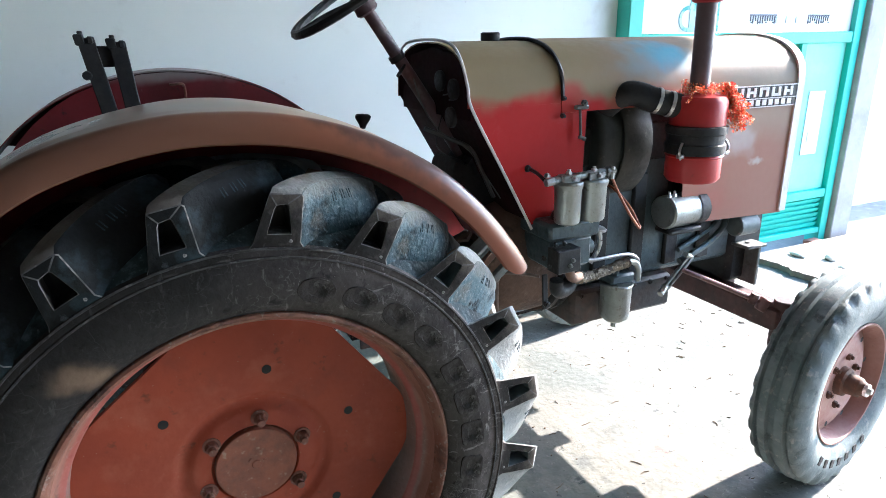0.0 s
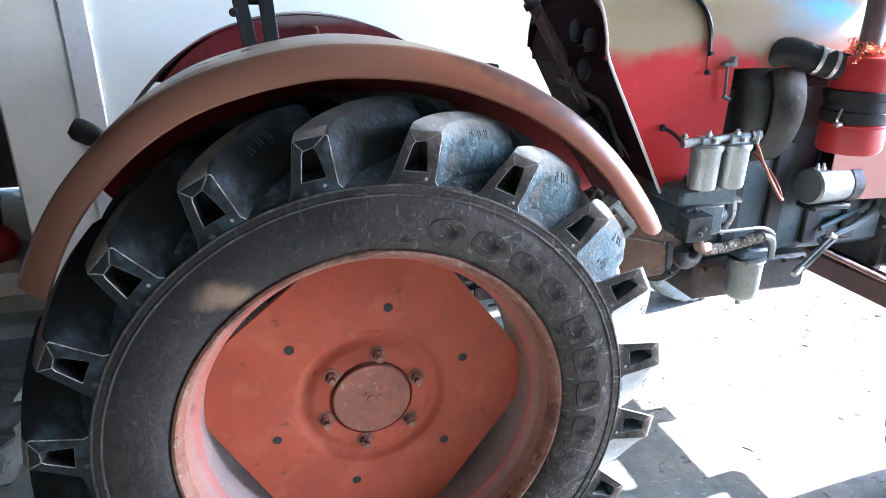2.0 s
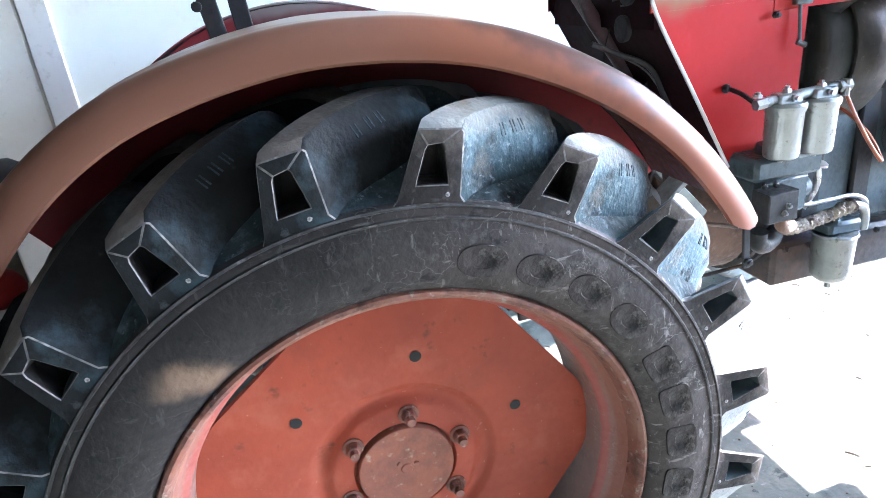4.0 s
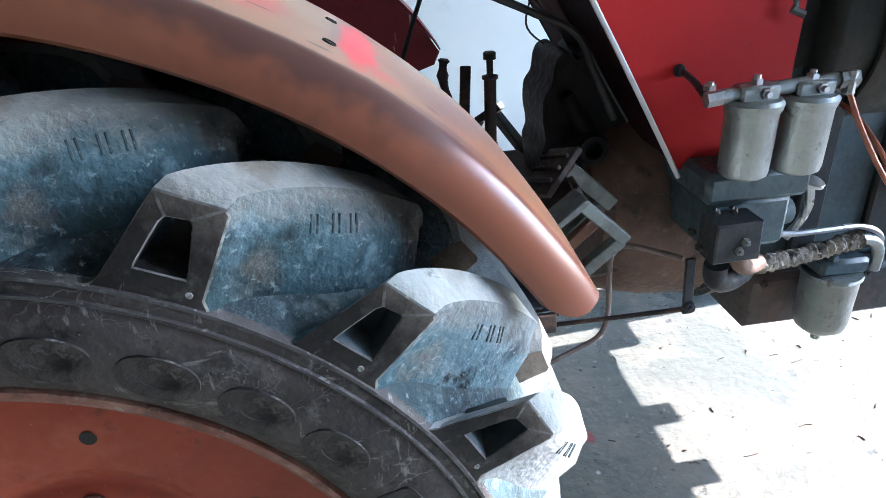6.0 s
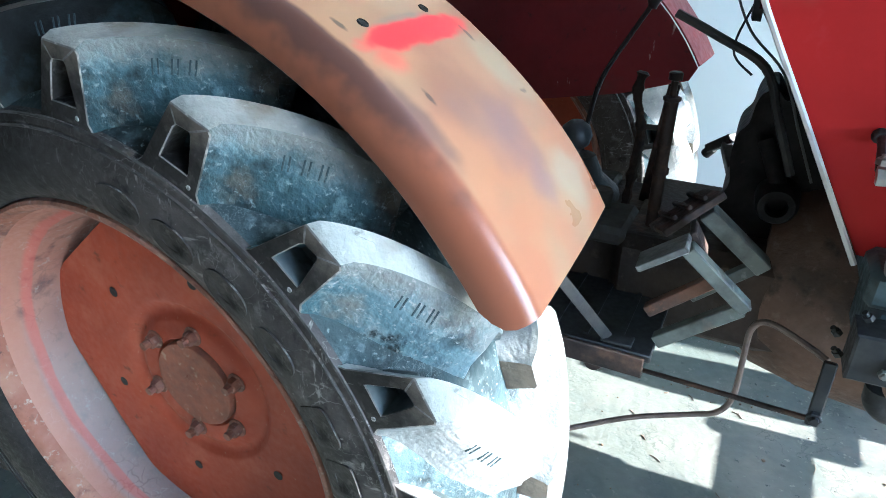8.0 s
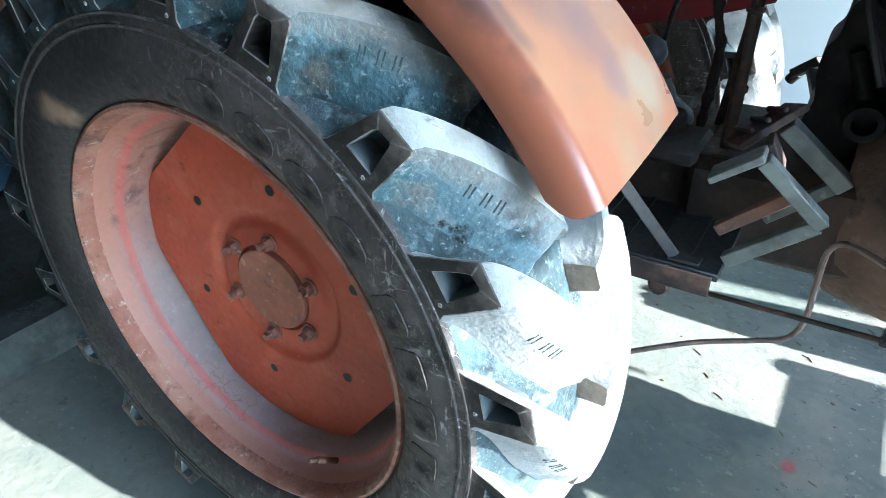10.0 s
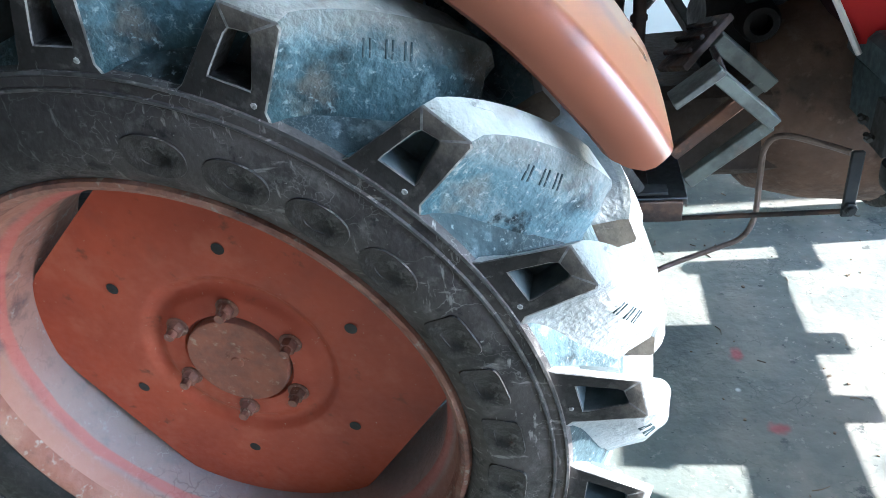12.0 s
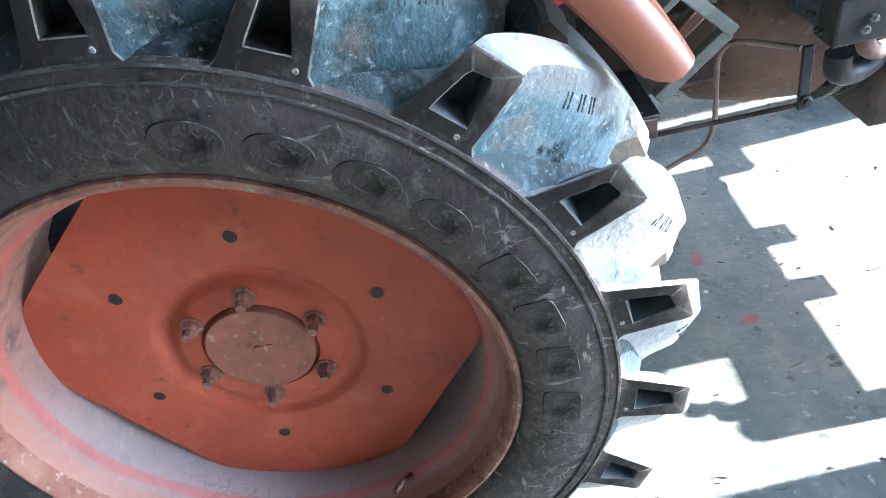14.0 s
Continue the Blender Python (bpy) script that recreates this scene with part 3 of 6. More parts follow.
def nut(bm, p, d, r=0.011, h=0.009, stem=0.006, stem_r=None):
    """A hexagon nut with the end of its bolt."""
    p, d = Vector(p), Vector(d).normalized()
    lathe(bm, p, d, [(0, 0), (0, r), (h * 0.8, r), (h, r * 0.85), (h, 0)], 6)
    rod(bm, p + d * h * 0.9, p + d * (h + stem), stem_r or r * 0.55, segs=8)
    return bm


# ---- the setting ----
def setting(name, bm, mat, label, category, smooth=False):
    return solo(name, bm, mat, label, category, kind="structure", smooth=smooth)


bm = bmesh.new()
bmesh.ops.create_grid(bm, x_segments=2, y_segments=2, size=400.0)
setting("ground", bm, material("pale_yard_earth", [(0.25, 0.235, 0.205), ((0.2, 0.185, 0.16), 2, 0.4, 0.65), ((0.3, 0.28, 0.25), 9, 0.5, 0.7), ((0.13, 0.115, 0.1), 16, 0.62, 0.74)], (0.85, 0.95), bump=0.3, bump_scale=30), "pale trodden earth of the open yard", "ground").location = (0, 0, -0.05)
bm = bmesh.new()
rnd = random.Random(21)
edge = [(3.42 + 0.05 * noise.noise(Vector((y * 0.05, 3.1, 0.4))) + 0.07 * noise.noise(Vector((y * 0.21, 1.7, 0.9))) + rnd.gauss(0, 0.012), y * 0.05 - 6.0) for y in range(161)]
outline = [(-7.0, -6.0)] + edge + [(-7.0, 2.0)]
plate(bm, outline, 0.3, (0, 0, 0.0), (1, 0, 0), (0, 1, 0))
floor = setting("floor", bm, CONCRETE, "worn grey concrete floor, stained and chipped", "floor")
bm = bmesh.new()
span(bm, (-0.80, 1.85, 0.0), (2.38, 2.07, 2.7))
setting("wall_back", bm, PLASTER, "pale blue-white limewashed wall behind the tractor", "wall")
bm = bmesh.new()
span(bm, (2.38, 1.85, 2.12), (4.36, 2.07, 2.7))
setting("wall_over_door", bm, PLASTER, "pale limewashed wall above the green door", "wall")
bm = bmesh.new()
span(bm, (4.36, 1.70, -0.05), (4.55, 2.07, 2.7), bevel=0.006)
setting("wall_door_pier", bm, material("grey_pier_plaster", [(0.38, 0.36, 0.33), ((0.3, 0.285, 0.26), 5, 0.42, 0.66), ((0.46, 0.44, 0.41), 30, 0.6, 0.75)], (0.85, 0.95), bump=0.3, bump_scale=40), "narrow grey plastered pier beside the green door", "wall")
bm = bmesh.new()
span(bm, (-1.184, 1.838, 0.0), (-0.90, 2.07, 2.7), bevel=0.012)
setting("wall_pier", bm, [ROUGHPLASTER], "beige rough plaster pier at the end of the wall", "wall")
bm = bmesh.new()
span(bm, (-0.8995, 1.832, 0.0), (-0.8005, 2.06, 2.7), bevel=0.004)
setting("trim", bm, WHITE_TRIM, "white painted strip at the end of the wall", "trim")
bm = bmesh.new()
span(bm, (-7.0, -3.8, 2.7), (4.12, 2.3, 2.86))
setting("ceiling", bm, CEILING, "grey limewashed roof slab over the shed", "ceiling")
# Unseen wall, added so that most light comes from the open front.
bm = bmesh.new()
span(bm, (-7.0, -2.4, 0.0), (3.95, -2.2, 2.7))
setting("added_wall_near", bm, NEARWALL, "unseen dull wall added on the near side to hold back fill light", "wall")
bm = bmesh.new()
span(bm, (-7.2, -6.0, 0.0), (-7.0, 4.6, 2.7))
setting("wall_west", bm, DARKPLASTER, "dim bare wall at the rear of the shed", "wall")
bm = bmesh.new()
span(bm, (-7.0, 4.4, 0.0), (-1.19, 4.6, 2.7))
setting("wall_store", bm, DARKPLASTER, "dim bare wall inside the dark store room", "wall")
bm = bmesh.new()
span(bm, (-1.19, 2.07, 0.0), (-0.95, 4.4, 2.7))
setting("wall_store_side", bm, DARKPLASTER, "side wall of the dark store room", "wall")
bm = bmesh.new()
span(bm, (-7.0, 2.3, 2.7), (-0.95, 4.6, 2.86))
setting("ceiling_store", bm, DARKPLASTER, "concrete slab over the store room", "ceiling")
bm = bmesh.new()
span(bm, (4.55, 2.3, -0.05), (16.0, 2.5, 2.4))
setting("wall_yard", bm, PLASTER, "sunlit whitewashed yard wall", "wall")

# Mottled kerb concrete, coloured darker to hold the wheel's shadow on it.
bm = bmesh.new()
plate(bm, [(-1.16, -0.205)] + [(-1.04 + 0.012 * noise.noise(Vector((k * 0.8, 0.2, 0))), -0.205 + 0.06 * k) for k in range(25)] + [(-1.16, 1.235)], 0.14, (0, 0, 0.14), (1, 0, 0), (0, 1, 0), bevel=0.006)
setting("kerb", bm, material("shaded_kerb", [(0.035, 0.045, 0.042), ((0.07, 0.08, 0.075), 14, 0.48, 0.64, 9.0), ((0.015, 0.018, 0.018), 6, 0.48, 0.64)], (0.8, 0.95), bump=1.0, bump_scale=40), "low broken concrete kerb behind the tractor", "kerb")
# Thin dark sheet: deep shade on the concrete floor, laid as a surface.
bm = bmesh.new()
span(bm, (-6.9, -0.9, 0.0), (-1.166, 1.70, 0.012), 0.003)
setting("shade_floor", bm, SHADEBLACK, "dark sheet for the deep shade on the floor behind the kerb", "floor")

bm = bmesh.new()
rnd = random.Random(8)
lip = [(3.40 + 0.06 * noise.noise(Vector((k * 0.17, 4.1, 0.4))) + 0.035 * noise.noise(Vector((k * 0.7, 1.7, 0.9))) + rnd.gauss(0, 0.008), 1.60 - 0.04 * k) for k in range(110)]
plate(bm, [(9.0, 1.60)] + lip + [(9.0, -2.76)], 0.085, (0, 0, 0.035), (1, 0, 0), (0, 1, 0))
setting("pavement", bm, material("pale_broken_apron", [(0.27, 0.25, 0.215), ((0.2, 0.188, 0.165), 3, 0.42, 0.64), ((0.33, 0.31, 0.275), 9, 0.52, 0.7), ((0.1, 0.09, 0.08), 22, 0.62, 0.72, 9.0)], (0.8, 0.95), bump=0.9, bump_scale=30), "broken pale concrete apron at the shed's front", "pavement")

# ---- green door ----
door = thing("door_1", "green steel double door with a white printed sign on its upper panel", "door", (3.37, 1.80, 0.0), kind="structure")
bm = bmesh.new()
for x0, x1 in ((2.365, 2.46), (4.28, 4.355)):
    span(bm, (x0, 1.74, 0.0 if x0 < 3 else -0.05), (x1, 1.8495, 2.13), 0.004)
for z0, z1 in ((2.05, 2.115), (1.36, 1.43), (0.30, 0.36), (0.03, 0.07)):
    span(bm, (2.461, 1.745, z0), (4.279, 1.835, z1), 0.004)
part("door_frame", bm, GREEN, door)
bm = bmesh.new()
span(bm, (2.462, 1.775, 1.431), (4.278, 1.80, 2.049))
sign = part("sign_panel", bm, PAPER, door, "white printed sign panel", smooth=False)
bm = bmesh.new()
rnd = random.Random(4)
for x, strokes in ((3.32, 11), (3.84, 10)):
    span(bm, (x, 1.771, 1.528), (x + strokes * 0.021, 1.7745, 1.536))
    for k in range(strokes):
        h = rnd.choice((0.03, 0.045, 0.05))
        span(bm, (x + 0.021 * k + 0.004, 1.771, 1.5275 - h), (x + 0.021 * k + 0.012, 1.7745, 1.5275))
        if k % 3 == 0:
            span(bm, (x + 0.021 * k + 0.0125, 1.771, 1.485), (x + 0.021 * k + 0.024, 1.7745, 1.493))
part("lettering", bm, INK, sign, "dark lettering bars", smooth=False)
bm = bmesh.new()
for x0, x1 in ((3.55, 3.8),):
    for k in range(3):
        span(bm, (x0 + k * 0.09, 1.771, 1.485), (x0 + k * 0.09 + 0.05, 1.7745, 1.525))
part("faded_lettering", bm, material("faded_print", [(0.45, 0.55, 0.56), ((0.5, 0.6, 0.6), 10, 0.4, 0.6)], bump=0), sign, smooth=False)
bm = bmesh.new()
span(bm, (2.83, 1.771, 1.44), (3.06, 1.7745, 1.66))
lathe(bm, (2.82, 1.7748, 1.51), (0, -1, 0), [(0, 0.07), (0.004, 0.07), (0.004, 0.05), (0, 0.05)], 20)
part("printed_mark", bm, material("teal_print", [(0.03, 0.3, 0.26), ((0.4, 0.6, 0.55), 9, 0.45, 0.55)], bump=0), sign, "teal printed mark", smooth=False)
bm = bmesh.new()
span(bm, (2.462, 1.78, 0.361), (4.278, 1.80, 1.359))
leaf = part("door_panel", bm, GREEN_PALE, door, "pale green sheet panel", smooth=False)
bm = bmesh.new()
for x0 in (2.9, 3.355, 3.8):
    span(bm, (x0, 1.75, 0.361), (x0 + 0.05, 1.779, 1.359), 0.003)
part("door_stile", bm, GREEN, leaf)
bm = bmesh.new()
span(bm, (3.98, 1.774, 0.62), (4.14, 1.779, 1.05))
span(bm, (4.02, 1.77, 0.7), (4.10, 1.7735, 0.78))
part("pasted_notice", bm, PAPER, leaf, "pale pasted notice", smooth=False)
for k in range(6):
    bm = bmesh.new()
    box(bm, (3.37, 1.775, 0.092 + k * 0.036), (1.81, 0.006, 0.034), Matrix.Rotation(radians(28), 3, "X"))
    part("slat", bm, GREEN, door, smooth=False)
bm = bmesh.new()
span(bm, (2.462, 1.80, 0.071), (4.278, 1.81, 0.299))
part("kick_panel", bm, GREEN, door, smooth=False)
bm = bmesh.new()
span(bm, (4.10, 1.64, -0.05), (4.22, 1.73, 0.005), 0.006)
solo("brick", bm, material("brick_red", [(0.3, 0.12, 0.08), ((0.4, 0.25, 0.2), 20, 0.5, 0.7)], (0.8, 0.9), bump=0.3), "loose dusty red brick lying at the door", "brick")


# ---- rear wheels ----
HUBZ = 0.615
MID = 0.02          # the tyre's middle plane
tractor = thing("tractor", "old red farm tractor with faded oversprayed paint and lugged tyres", "tractor", (0.9, 0.68, 0.0))


FLANK = []


def lug_mesh(coats):
    """One tread bar: a dark end face with a pocket, a steep trailing side, a pale crown and a broad front flank that dies away before the nose."""
    bm = bmesh.new()
    secs = []
    n = 17
    for i in range(n):
        s = 0.80 * i / (n - 1)
        y = -0.1375 + 0.172 * s
        rt = 0.613 - 0.029 * ((y - MID) / 0.154) ** 2 - (0.006 if i == 0 else 0.0)
        rb = (0.4845 if i == 0 else 0.560 - 0.062 * (abs(y - MID) / 0.154) ** 1.7 - 0.012)
        a = -radians(25.0) * s ** 1.22
        g = min(1.0, s / 0.34)
        g = g * g * (3 - 2 * g)
        if s > 0.58:
            g *= max(0.05, 1 - ((s - 0.58) / 0.13) ** 2)
        wr = 0.0385 - 0.003 * s
        wf = 0.0455 + 0.062 * g
        tr = 0.010 + 0.010 * s
        tf = 0.0405 - 0.012 * s
        if s > 0.68:
            q = 1 - 0.42 * (s - 0.68) / 0.12
            wr, wf, tr, tf = wr * q, wf * q, tr * q, tf * q
            rt -= 0.016 * ((s - 0.68) / 0.12) ** 2
        row = []
        H = rt - rb
        for off, r in ((wr + (0.005 if i == 0 else 0.010), rb), (wr - 0.003, rb + H * 0.12), (tr + 0.003, rt - 0.008), (tr, rt), (-tf, rt), (-tf - 0.004 - 0.003 * g, rt - 0.0035 - 0.001 * g),
                       (-tf - (wf - tf) * (0.45 + 0.1 * g), rb + H * (0.52 + 0.20 * g)), (-wf + 0.004 + 0.014 * g, rb + H * (0.14 + 0.20 * g)), (-wf - 0.005, rb)):
            t = a + off / r
            row.append(bm.verts.new((r * math.sin(-t), y, r * math.cos(t))))
        secs.append(row)
        FLANK.append([v.co.copy() for v in row[4:9]])
    mats = {0: 1, 1: 1, 2: 2, 3: 2, 4: 1, 5: 1, 6: 1, 7: 1}
    for a, b in zip(secs, secs[1:]):
        for k in range(8):
            f = bm.faces.new((a[k], a[k + 1], b[k + 1], b[k]))
            f.material_index = mats[k]
    end = bm.faces.new(secs[0])
    inner = bm.faces.new(secs[-1][::-1])
    inner.material_index = 4
    rim_edges = list(end.edges)
    # the trapezoid pocket in the outer end
    bmesh.ops.inset_individual(bm, faces=[end], thickness=0.0001)
    sq = [(0.012, 0.511), (0.0115, 0.515), (0.0015, 0.552), (-0.002, 0.5575), (-0.0185, 0.5595), (-0.021, 0.556), (-0.0235, 0.535), (-0.026, 0.5145), (-0.0255, 0.511)]
    mitre = []
    for depth in (0.0, 0.034):
        if depth:
            bmesh.ops.inset_individual(bm, faces=[end], thickness=0.0001)
        order = [l.vert for l in end.loops]
        first = min(range(len(order)), key=lambda q: (order[q].co - secs[0][0].co).length)
        order = order[first:] + order[:first]
        if (order[1].co - secs[0][1].co).length > (order[-1].co - secs[0][1].co).length:
            order = [order[0]] + order[1:][::-1]
        for v, (off, r) in zip(order, sq):
            k = 0.84 if depth else 1.0
            rr = 0.534 + (r - 0.534) * k
            t = (-0.007 + (off + 0.007) * k) / rr
            v.co = Vector((rr * math.sin(-t), -0.1375 + depth, rr * math.cos(t)))
        if not depth:
            pocket = list(end.edges)
            for q in (3, 4):
                mitre += [e for e in order[q].link_edges if e.other_vert(order[q]) is secs[0][q]]
    bmesh.ops.recalc_face_normals(bm, faces=bm.faces)
    bmesh.ops.bevel(bm, geom=list(set(rim_edges + pocket + mitre)), offset=0.0012, segments=1, affect="EDGES", material=3)
    for f in bm.faces:
        if f.material_index != 3 and all(0.505 < math.hypot(v.co.x, v.co.z) < 0.565 and -0.015 < v.co.x < 0.029 and v.co.y < -0.1 for v in f.verts):
            f.material_index = 5
    return finish("lug", bm, list(coats))


def mark_mesh():
    """A moulded mark: two plain upright bars in the room of a moulded character."""
    bm = bmesh.new()
    for x in (-0.003, 0.003):
        box(bm, (x, 0, 0), (0.0022, 0.0165, 0.0016), None, 0.0004)
    return finish("lug_mark", bm, GROOVE)


def oval_mesh(name, a, b, p):
    """A plain raised shape with a sunken middle in the place of a letter of the maker's name: an oval, or squarer with a higher p."""
    bm = bmesh.new()
    ring = []
    for k in range(24):
        q = 2 * math.pi * k / 24
        c, d = math.cos(q), math.sin(q)
        e = Vector((a * math.copysign(abs(d) ** (2 / p), d), 0, b * math.copysign(abs(c) ** (2 / p), c)))
        ring.append([bm.verts.new(Vector((e.x * g, -0.16 * e.x * g + h, e.z * g))) for g, h in ((1.0, 0.0015), (0.97, -0.0006), (0.44, -0.0007), (0.40, 0.0002))])
    for k in range(24):
        v, r = ring[k], ring[(k + 1) % 24]
        for j in range(3):
            f = bm.faces.new((v[j], v[j + 1], r[j + 1], r[j]))
            f.material_index = 1 if j == 0 else 0
    bm.faces.new([v[3] for v in ring])
    return finish(name, bm, [LETTER, ENDFACE])


def spot_mesh():
    bm = bmesh.new()
    lathe(bm, (0, 0, 0), (0, -1, 0), [(-0.001, 0.0034), (0.0005, 0.0028), (0.0008, 0)], 7)
    for v in bm.verts:
        v.co.x *= 1.0 + 40 * v.co.z
    return finish("paint_spot", bm, material("dirty_white_spot", [(0.3, 0.3, 0.29), ((0.12, 0.12, 0.12), 200, 0.45, 0.6)], bump=0))


def hole_mesh(r):
    bm = bmesh.new()
    lathe(bm, (0, 0, 0), (0, 1, 0), [(0, 0), (0, r)], 12)
    return finish("bolt_hole", bm, DARK, False)


def rear_wheel(sides, label, black):
    """A wheel built at the axle's height, its outer face towards -y."""
    made = []
    bm = bmesh.new()
    prof = [(-0.110, 0.3670), (-0.1155, 0.3695), (-0.121, 0.3670), (-0.1225, 0.362), (-0.119, 0.3565), (-0.110, 0.3525), (-0.094, 0.3485), (-0.074, 0.3445), (-0.064, 0.3405), (-0.056, 0.331), (-0.048, 0.326),
            (0.02, 0.322), (0.086, 0.326), (0.092, 0.332), (0.102, 0.340), (0.142, 0.350), (0.160, 0.360), (0.159, 0.368), (0.146, 0.367), (0.10, 0.350), (0.02, 0.334), (-0.06, 0.350)]
    lathe(bm, (0, 0, HUBZ), (0, 1, 0), prof, 96, closed=True)
    for f in bm.faces:
        c = f.calc_center_median()
        if math.hypot(c.x, c.z - HUBZ) < 0.352 and c.y > -0.10:
            f.material_index = 1
    wheel = part("rear_wheel", bm, [RIM_FLANGE, RIM_DUST], tractor, label, m=sides)
    M = Matrix()
    bm = bmesh.new()
    half = [(-0.110, 0.3655), (-0.1185, 0.371), (-0.128, 0.380), (-0.1365, 0.400), (-0.1405, 0.424), (-0.1405, 0.448), (-0.1385, 0.463), (-0.1375, 0.4685), (-0.1400, 0.4705), (-0.1400, 0.4728), (-0.1378, 0.4745), (-0.1385, 0.4795), (-0.1375, 0.4840), (-0.1398, 0.4855), (-0.1392, 0.4885), (-0.132, 0.4925), (-0.117, 0.505), (-0.08, 0.532), (-0.03, 0.551)]
    full = half + [(MID, 0.556)] + [(2 * MID - y, r) for y, r in half[::-1]]
    lathe(bm, (0, 0, HUBZ), (0, 1, 0), full, 120)
    for f in bm.faces:
        c = f.calc_center_median()
        r = math.hypot(c.x, c.z - HUBZ)
        if r > 0.4915:
            f.material_index = 1
        elif 0.4705 < r < 0.4732 or 0.4850 < r < 0.4895:
            f.material_index = 2
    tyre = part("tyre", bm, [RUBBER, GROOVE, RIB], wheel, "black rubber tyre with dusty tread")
    if sides is None:
        for a in (73.5, 62.3, 50.8, 39.4, 25.5, 15.0, 4.0, -7.5):
            t = radians(a)
            part("sidewall_oval" if a > 30 else "sidewall_block", OVAL if a > 30 else BLOCK, None, wheel, m=Matrix.Translation((0.416 * math.cos(t), -0.1395, HUBZ + 0.416 * math.sin(t))) @ Matrix.Rotation(-t, 4, "Y"))
        for k in range(-4, 5):
            t = radians(61.9 + 18 * k + (k * 7 % 5) * 0.3)
            part("paint_spot", SPOT, None, wheel, m=Matrix.Translation((0.499 * math.cos(t), -0.1378, HUBZ + 0.499 * math.sin(t))) @ Matrix.Rotation(k * 1.3, 4, "Y"))
        for k in range(-3, 4):
            R = Matrix.Translation((0, 0, HUBZ)) @ Matrix.Rotation(radians(90 - (65.4 + 18 * k)), 4, "Y")
            for q in (5, 6, 7):
                a, b, c = (FLANK[q + d][1].lerp(FLANK[q + d][2], 0.75) for d in (-1, 0, 1))
                along, down = (c - a).normalized(), FLANK[q][2] - FLANK[q][1]
                up = down.cross(along).normalized() if down.cross(along).x > 0 else along.cross(down).normalized()
                part("lug_mark", MARK, None, wheel, m=R @ Matrix.Translation(b.lerp(c, 0.15 * (q - 6))) @ Matrix((along, up.cross(along), up)).transposed().to_4x4())
    # lug colours carry shade under the mudguard and sun at the front, over dust
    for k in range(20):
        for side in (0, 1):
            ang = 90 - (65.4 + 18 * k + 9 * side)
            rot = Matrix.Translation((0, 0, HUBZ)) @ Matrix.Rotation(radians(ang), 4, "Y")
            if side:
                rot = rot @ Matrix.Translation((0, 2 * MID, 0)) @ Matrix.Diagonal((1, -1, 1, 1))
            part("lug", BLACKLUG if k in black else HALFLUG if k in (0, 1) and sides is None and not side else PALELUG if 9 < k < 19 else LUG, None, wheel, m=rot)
    # the wheel disc, cut off along chords
    bm = bmesh.new()
    ring_r = []
    for k in range(96):
        t = 2 * math.pi * k / 96
        r = 0.3235
        for c, cut in ((37.5, 0.296), (128.5, 0.296), (209.0, 0.289), (323.5, 0.288)):
            d = math.cos(t - radians(c))
            if d > 0.3:
                r = -math.log(math.exp(-300 * r) + math.exp(-300 * cut / d)) / 300
        ring_r.append(r)
    cols = []
    for y, f in ((0.012, 1.0), (0.0, 1.0), (0.0, 0.75), (0.0, None)):
        cols.append([bm.verts.new(((r * f if f else 0.160) * math.cos(2 * math.pi * k / 96), y, HUBZ + (r * f if f else 0.160) * math.sin(2 * math.pi * k / 96))) for k, r in enumerate(ring_r)])
    for y, r in ((0.0025, 0.1535), (0.0075, 0.1475), (0.0105, 0.141), (0.0105, 0.134), (0.0075, 0.127), (0.0035, 0.121), (0.0015, 0.114), (0.0005, 0.086), (0.003, 0.084), (0.012, 0.083), (0.012, 0.06)):
        cols.append([bm.verts.new((r * math.cos(2 * math.pi * k / 96), y, HUBZ + r * math.sin(2 * math.pi * k / 96))) for k in range(96)])
    for a, b in zip(cols, cols[1:]):
        for k in range(96):
            bm.faces.new((a[k], a[(k + 1) % 96], b[(k + 1) % 96], b[k]))
    bm.faces.new(cols[-1])
    part("wheel_disc", bm, RIM, wheel, "orange-red pressed steel disc")
    for k in range(6):
        t = radians(79 + 60 * k)
        part("bolt_hole", HOLE, None, wheel, m=Matrix.Translation((0.205 * math.cos(t), -0.0012, HUBZ + 0.205 * math.sin(t))))
    bm = bmesh.new()
    lathe(bm, (0, 0.011, HUBZ), (0, -1, 0), [(0, 0.0795), (0.0145, 0.0795), (0.0165, 0.078), (0.0170, 0.076), (0.0155, 0.070), (0.016, 0.0)], 56)
    lathe(bm, (0, -0.0045, HUBZ), (0, -1, 0), [(0, 0.011), (0.002, 0.009), (0.0025, 0.005), (0.001, 0.0)], 10)
    for q in (0.4, 2.3):
        box(bm, (0.018 * math.cos(q), -0.0055, HUBZ + 0.018 * math.sin(q)), (0.008, 0.003, 0.005), Matrix.Rotation(q, 3, "Y"), 0.001)
    part("hub_cap", bm, material("rusty_hub", [(0.28, 0.1, 0.058), ((0.2, 0.08, 0.052), 25, 0.4, 0.6), ((0.38, 0.26, 0.19), 60, 0.6, 0.72), ((0.12, 0.05, 0.035), 12, 0.58, 0.7)], (0.6, 0.8), bump=0.25, bump_scale=150), wheel, "rusty round hub cap")
    for k in range(6):
        t = radians(81 + 60 * k)
        bm = bmesh.new()
        nut(bm, (0.101 * math.cos(t), 0.001, HUBZ + 0.101 * math.sin(t)), (0, -1, 0), 0.0125, 0.015, 0.011, 0.0075)
        lathe(bm, (0.101 * math.cos(t), 0.0006, HUBZ + 0.101 * math.sin(t)), (0, -1, 0), [(0, 0.0175), (0.002, 0.017), (0.0022, 0.012)], 14)
        part("wheel_stud", bm, STUD, wheel)
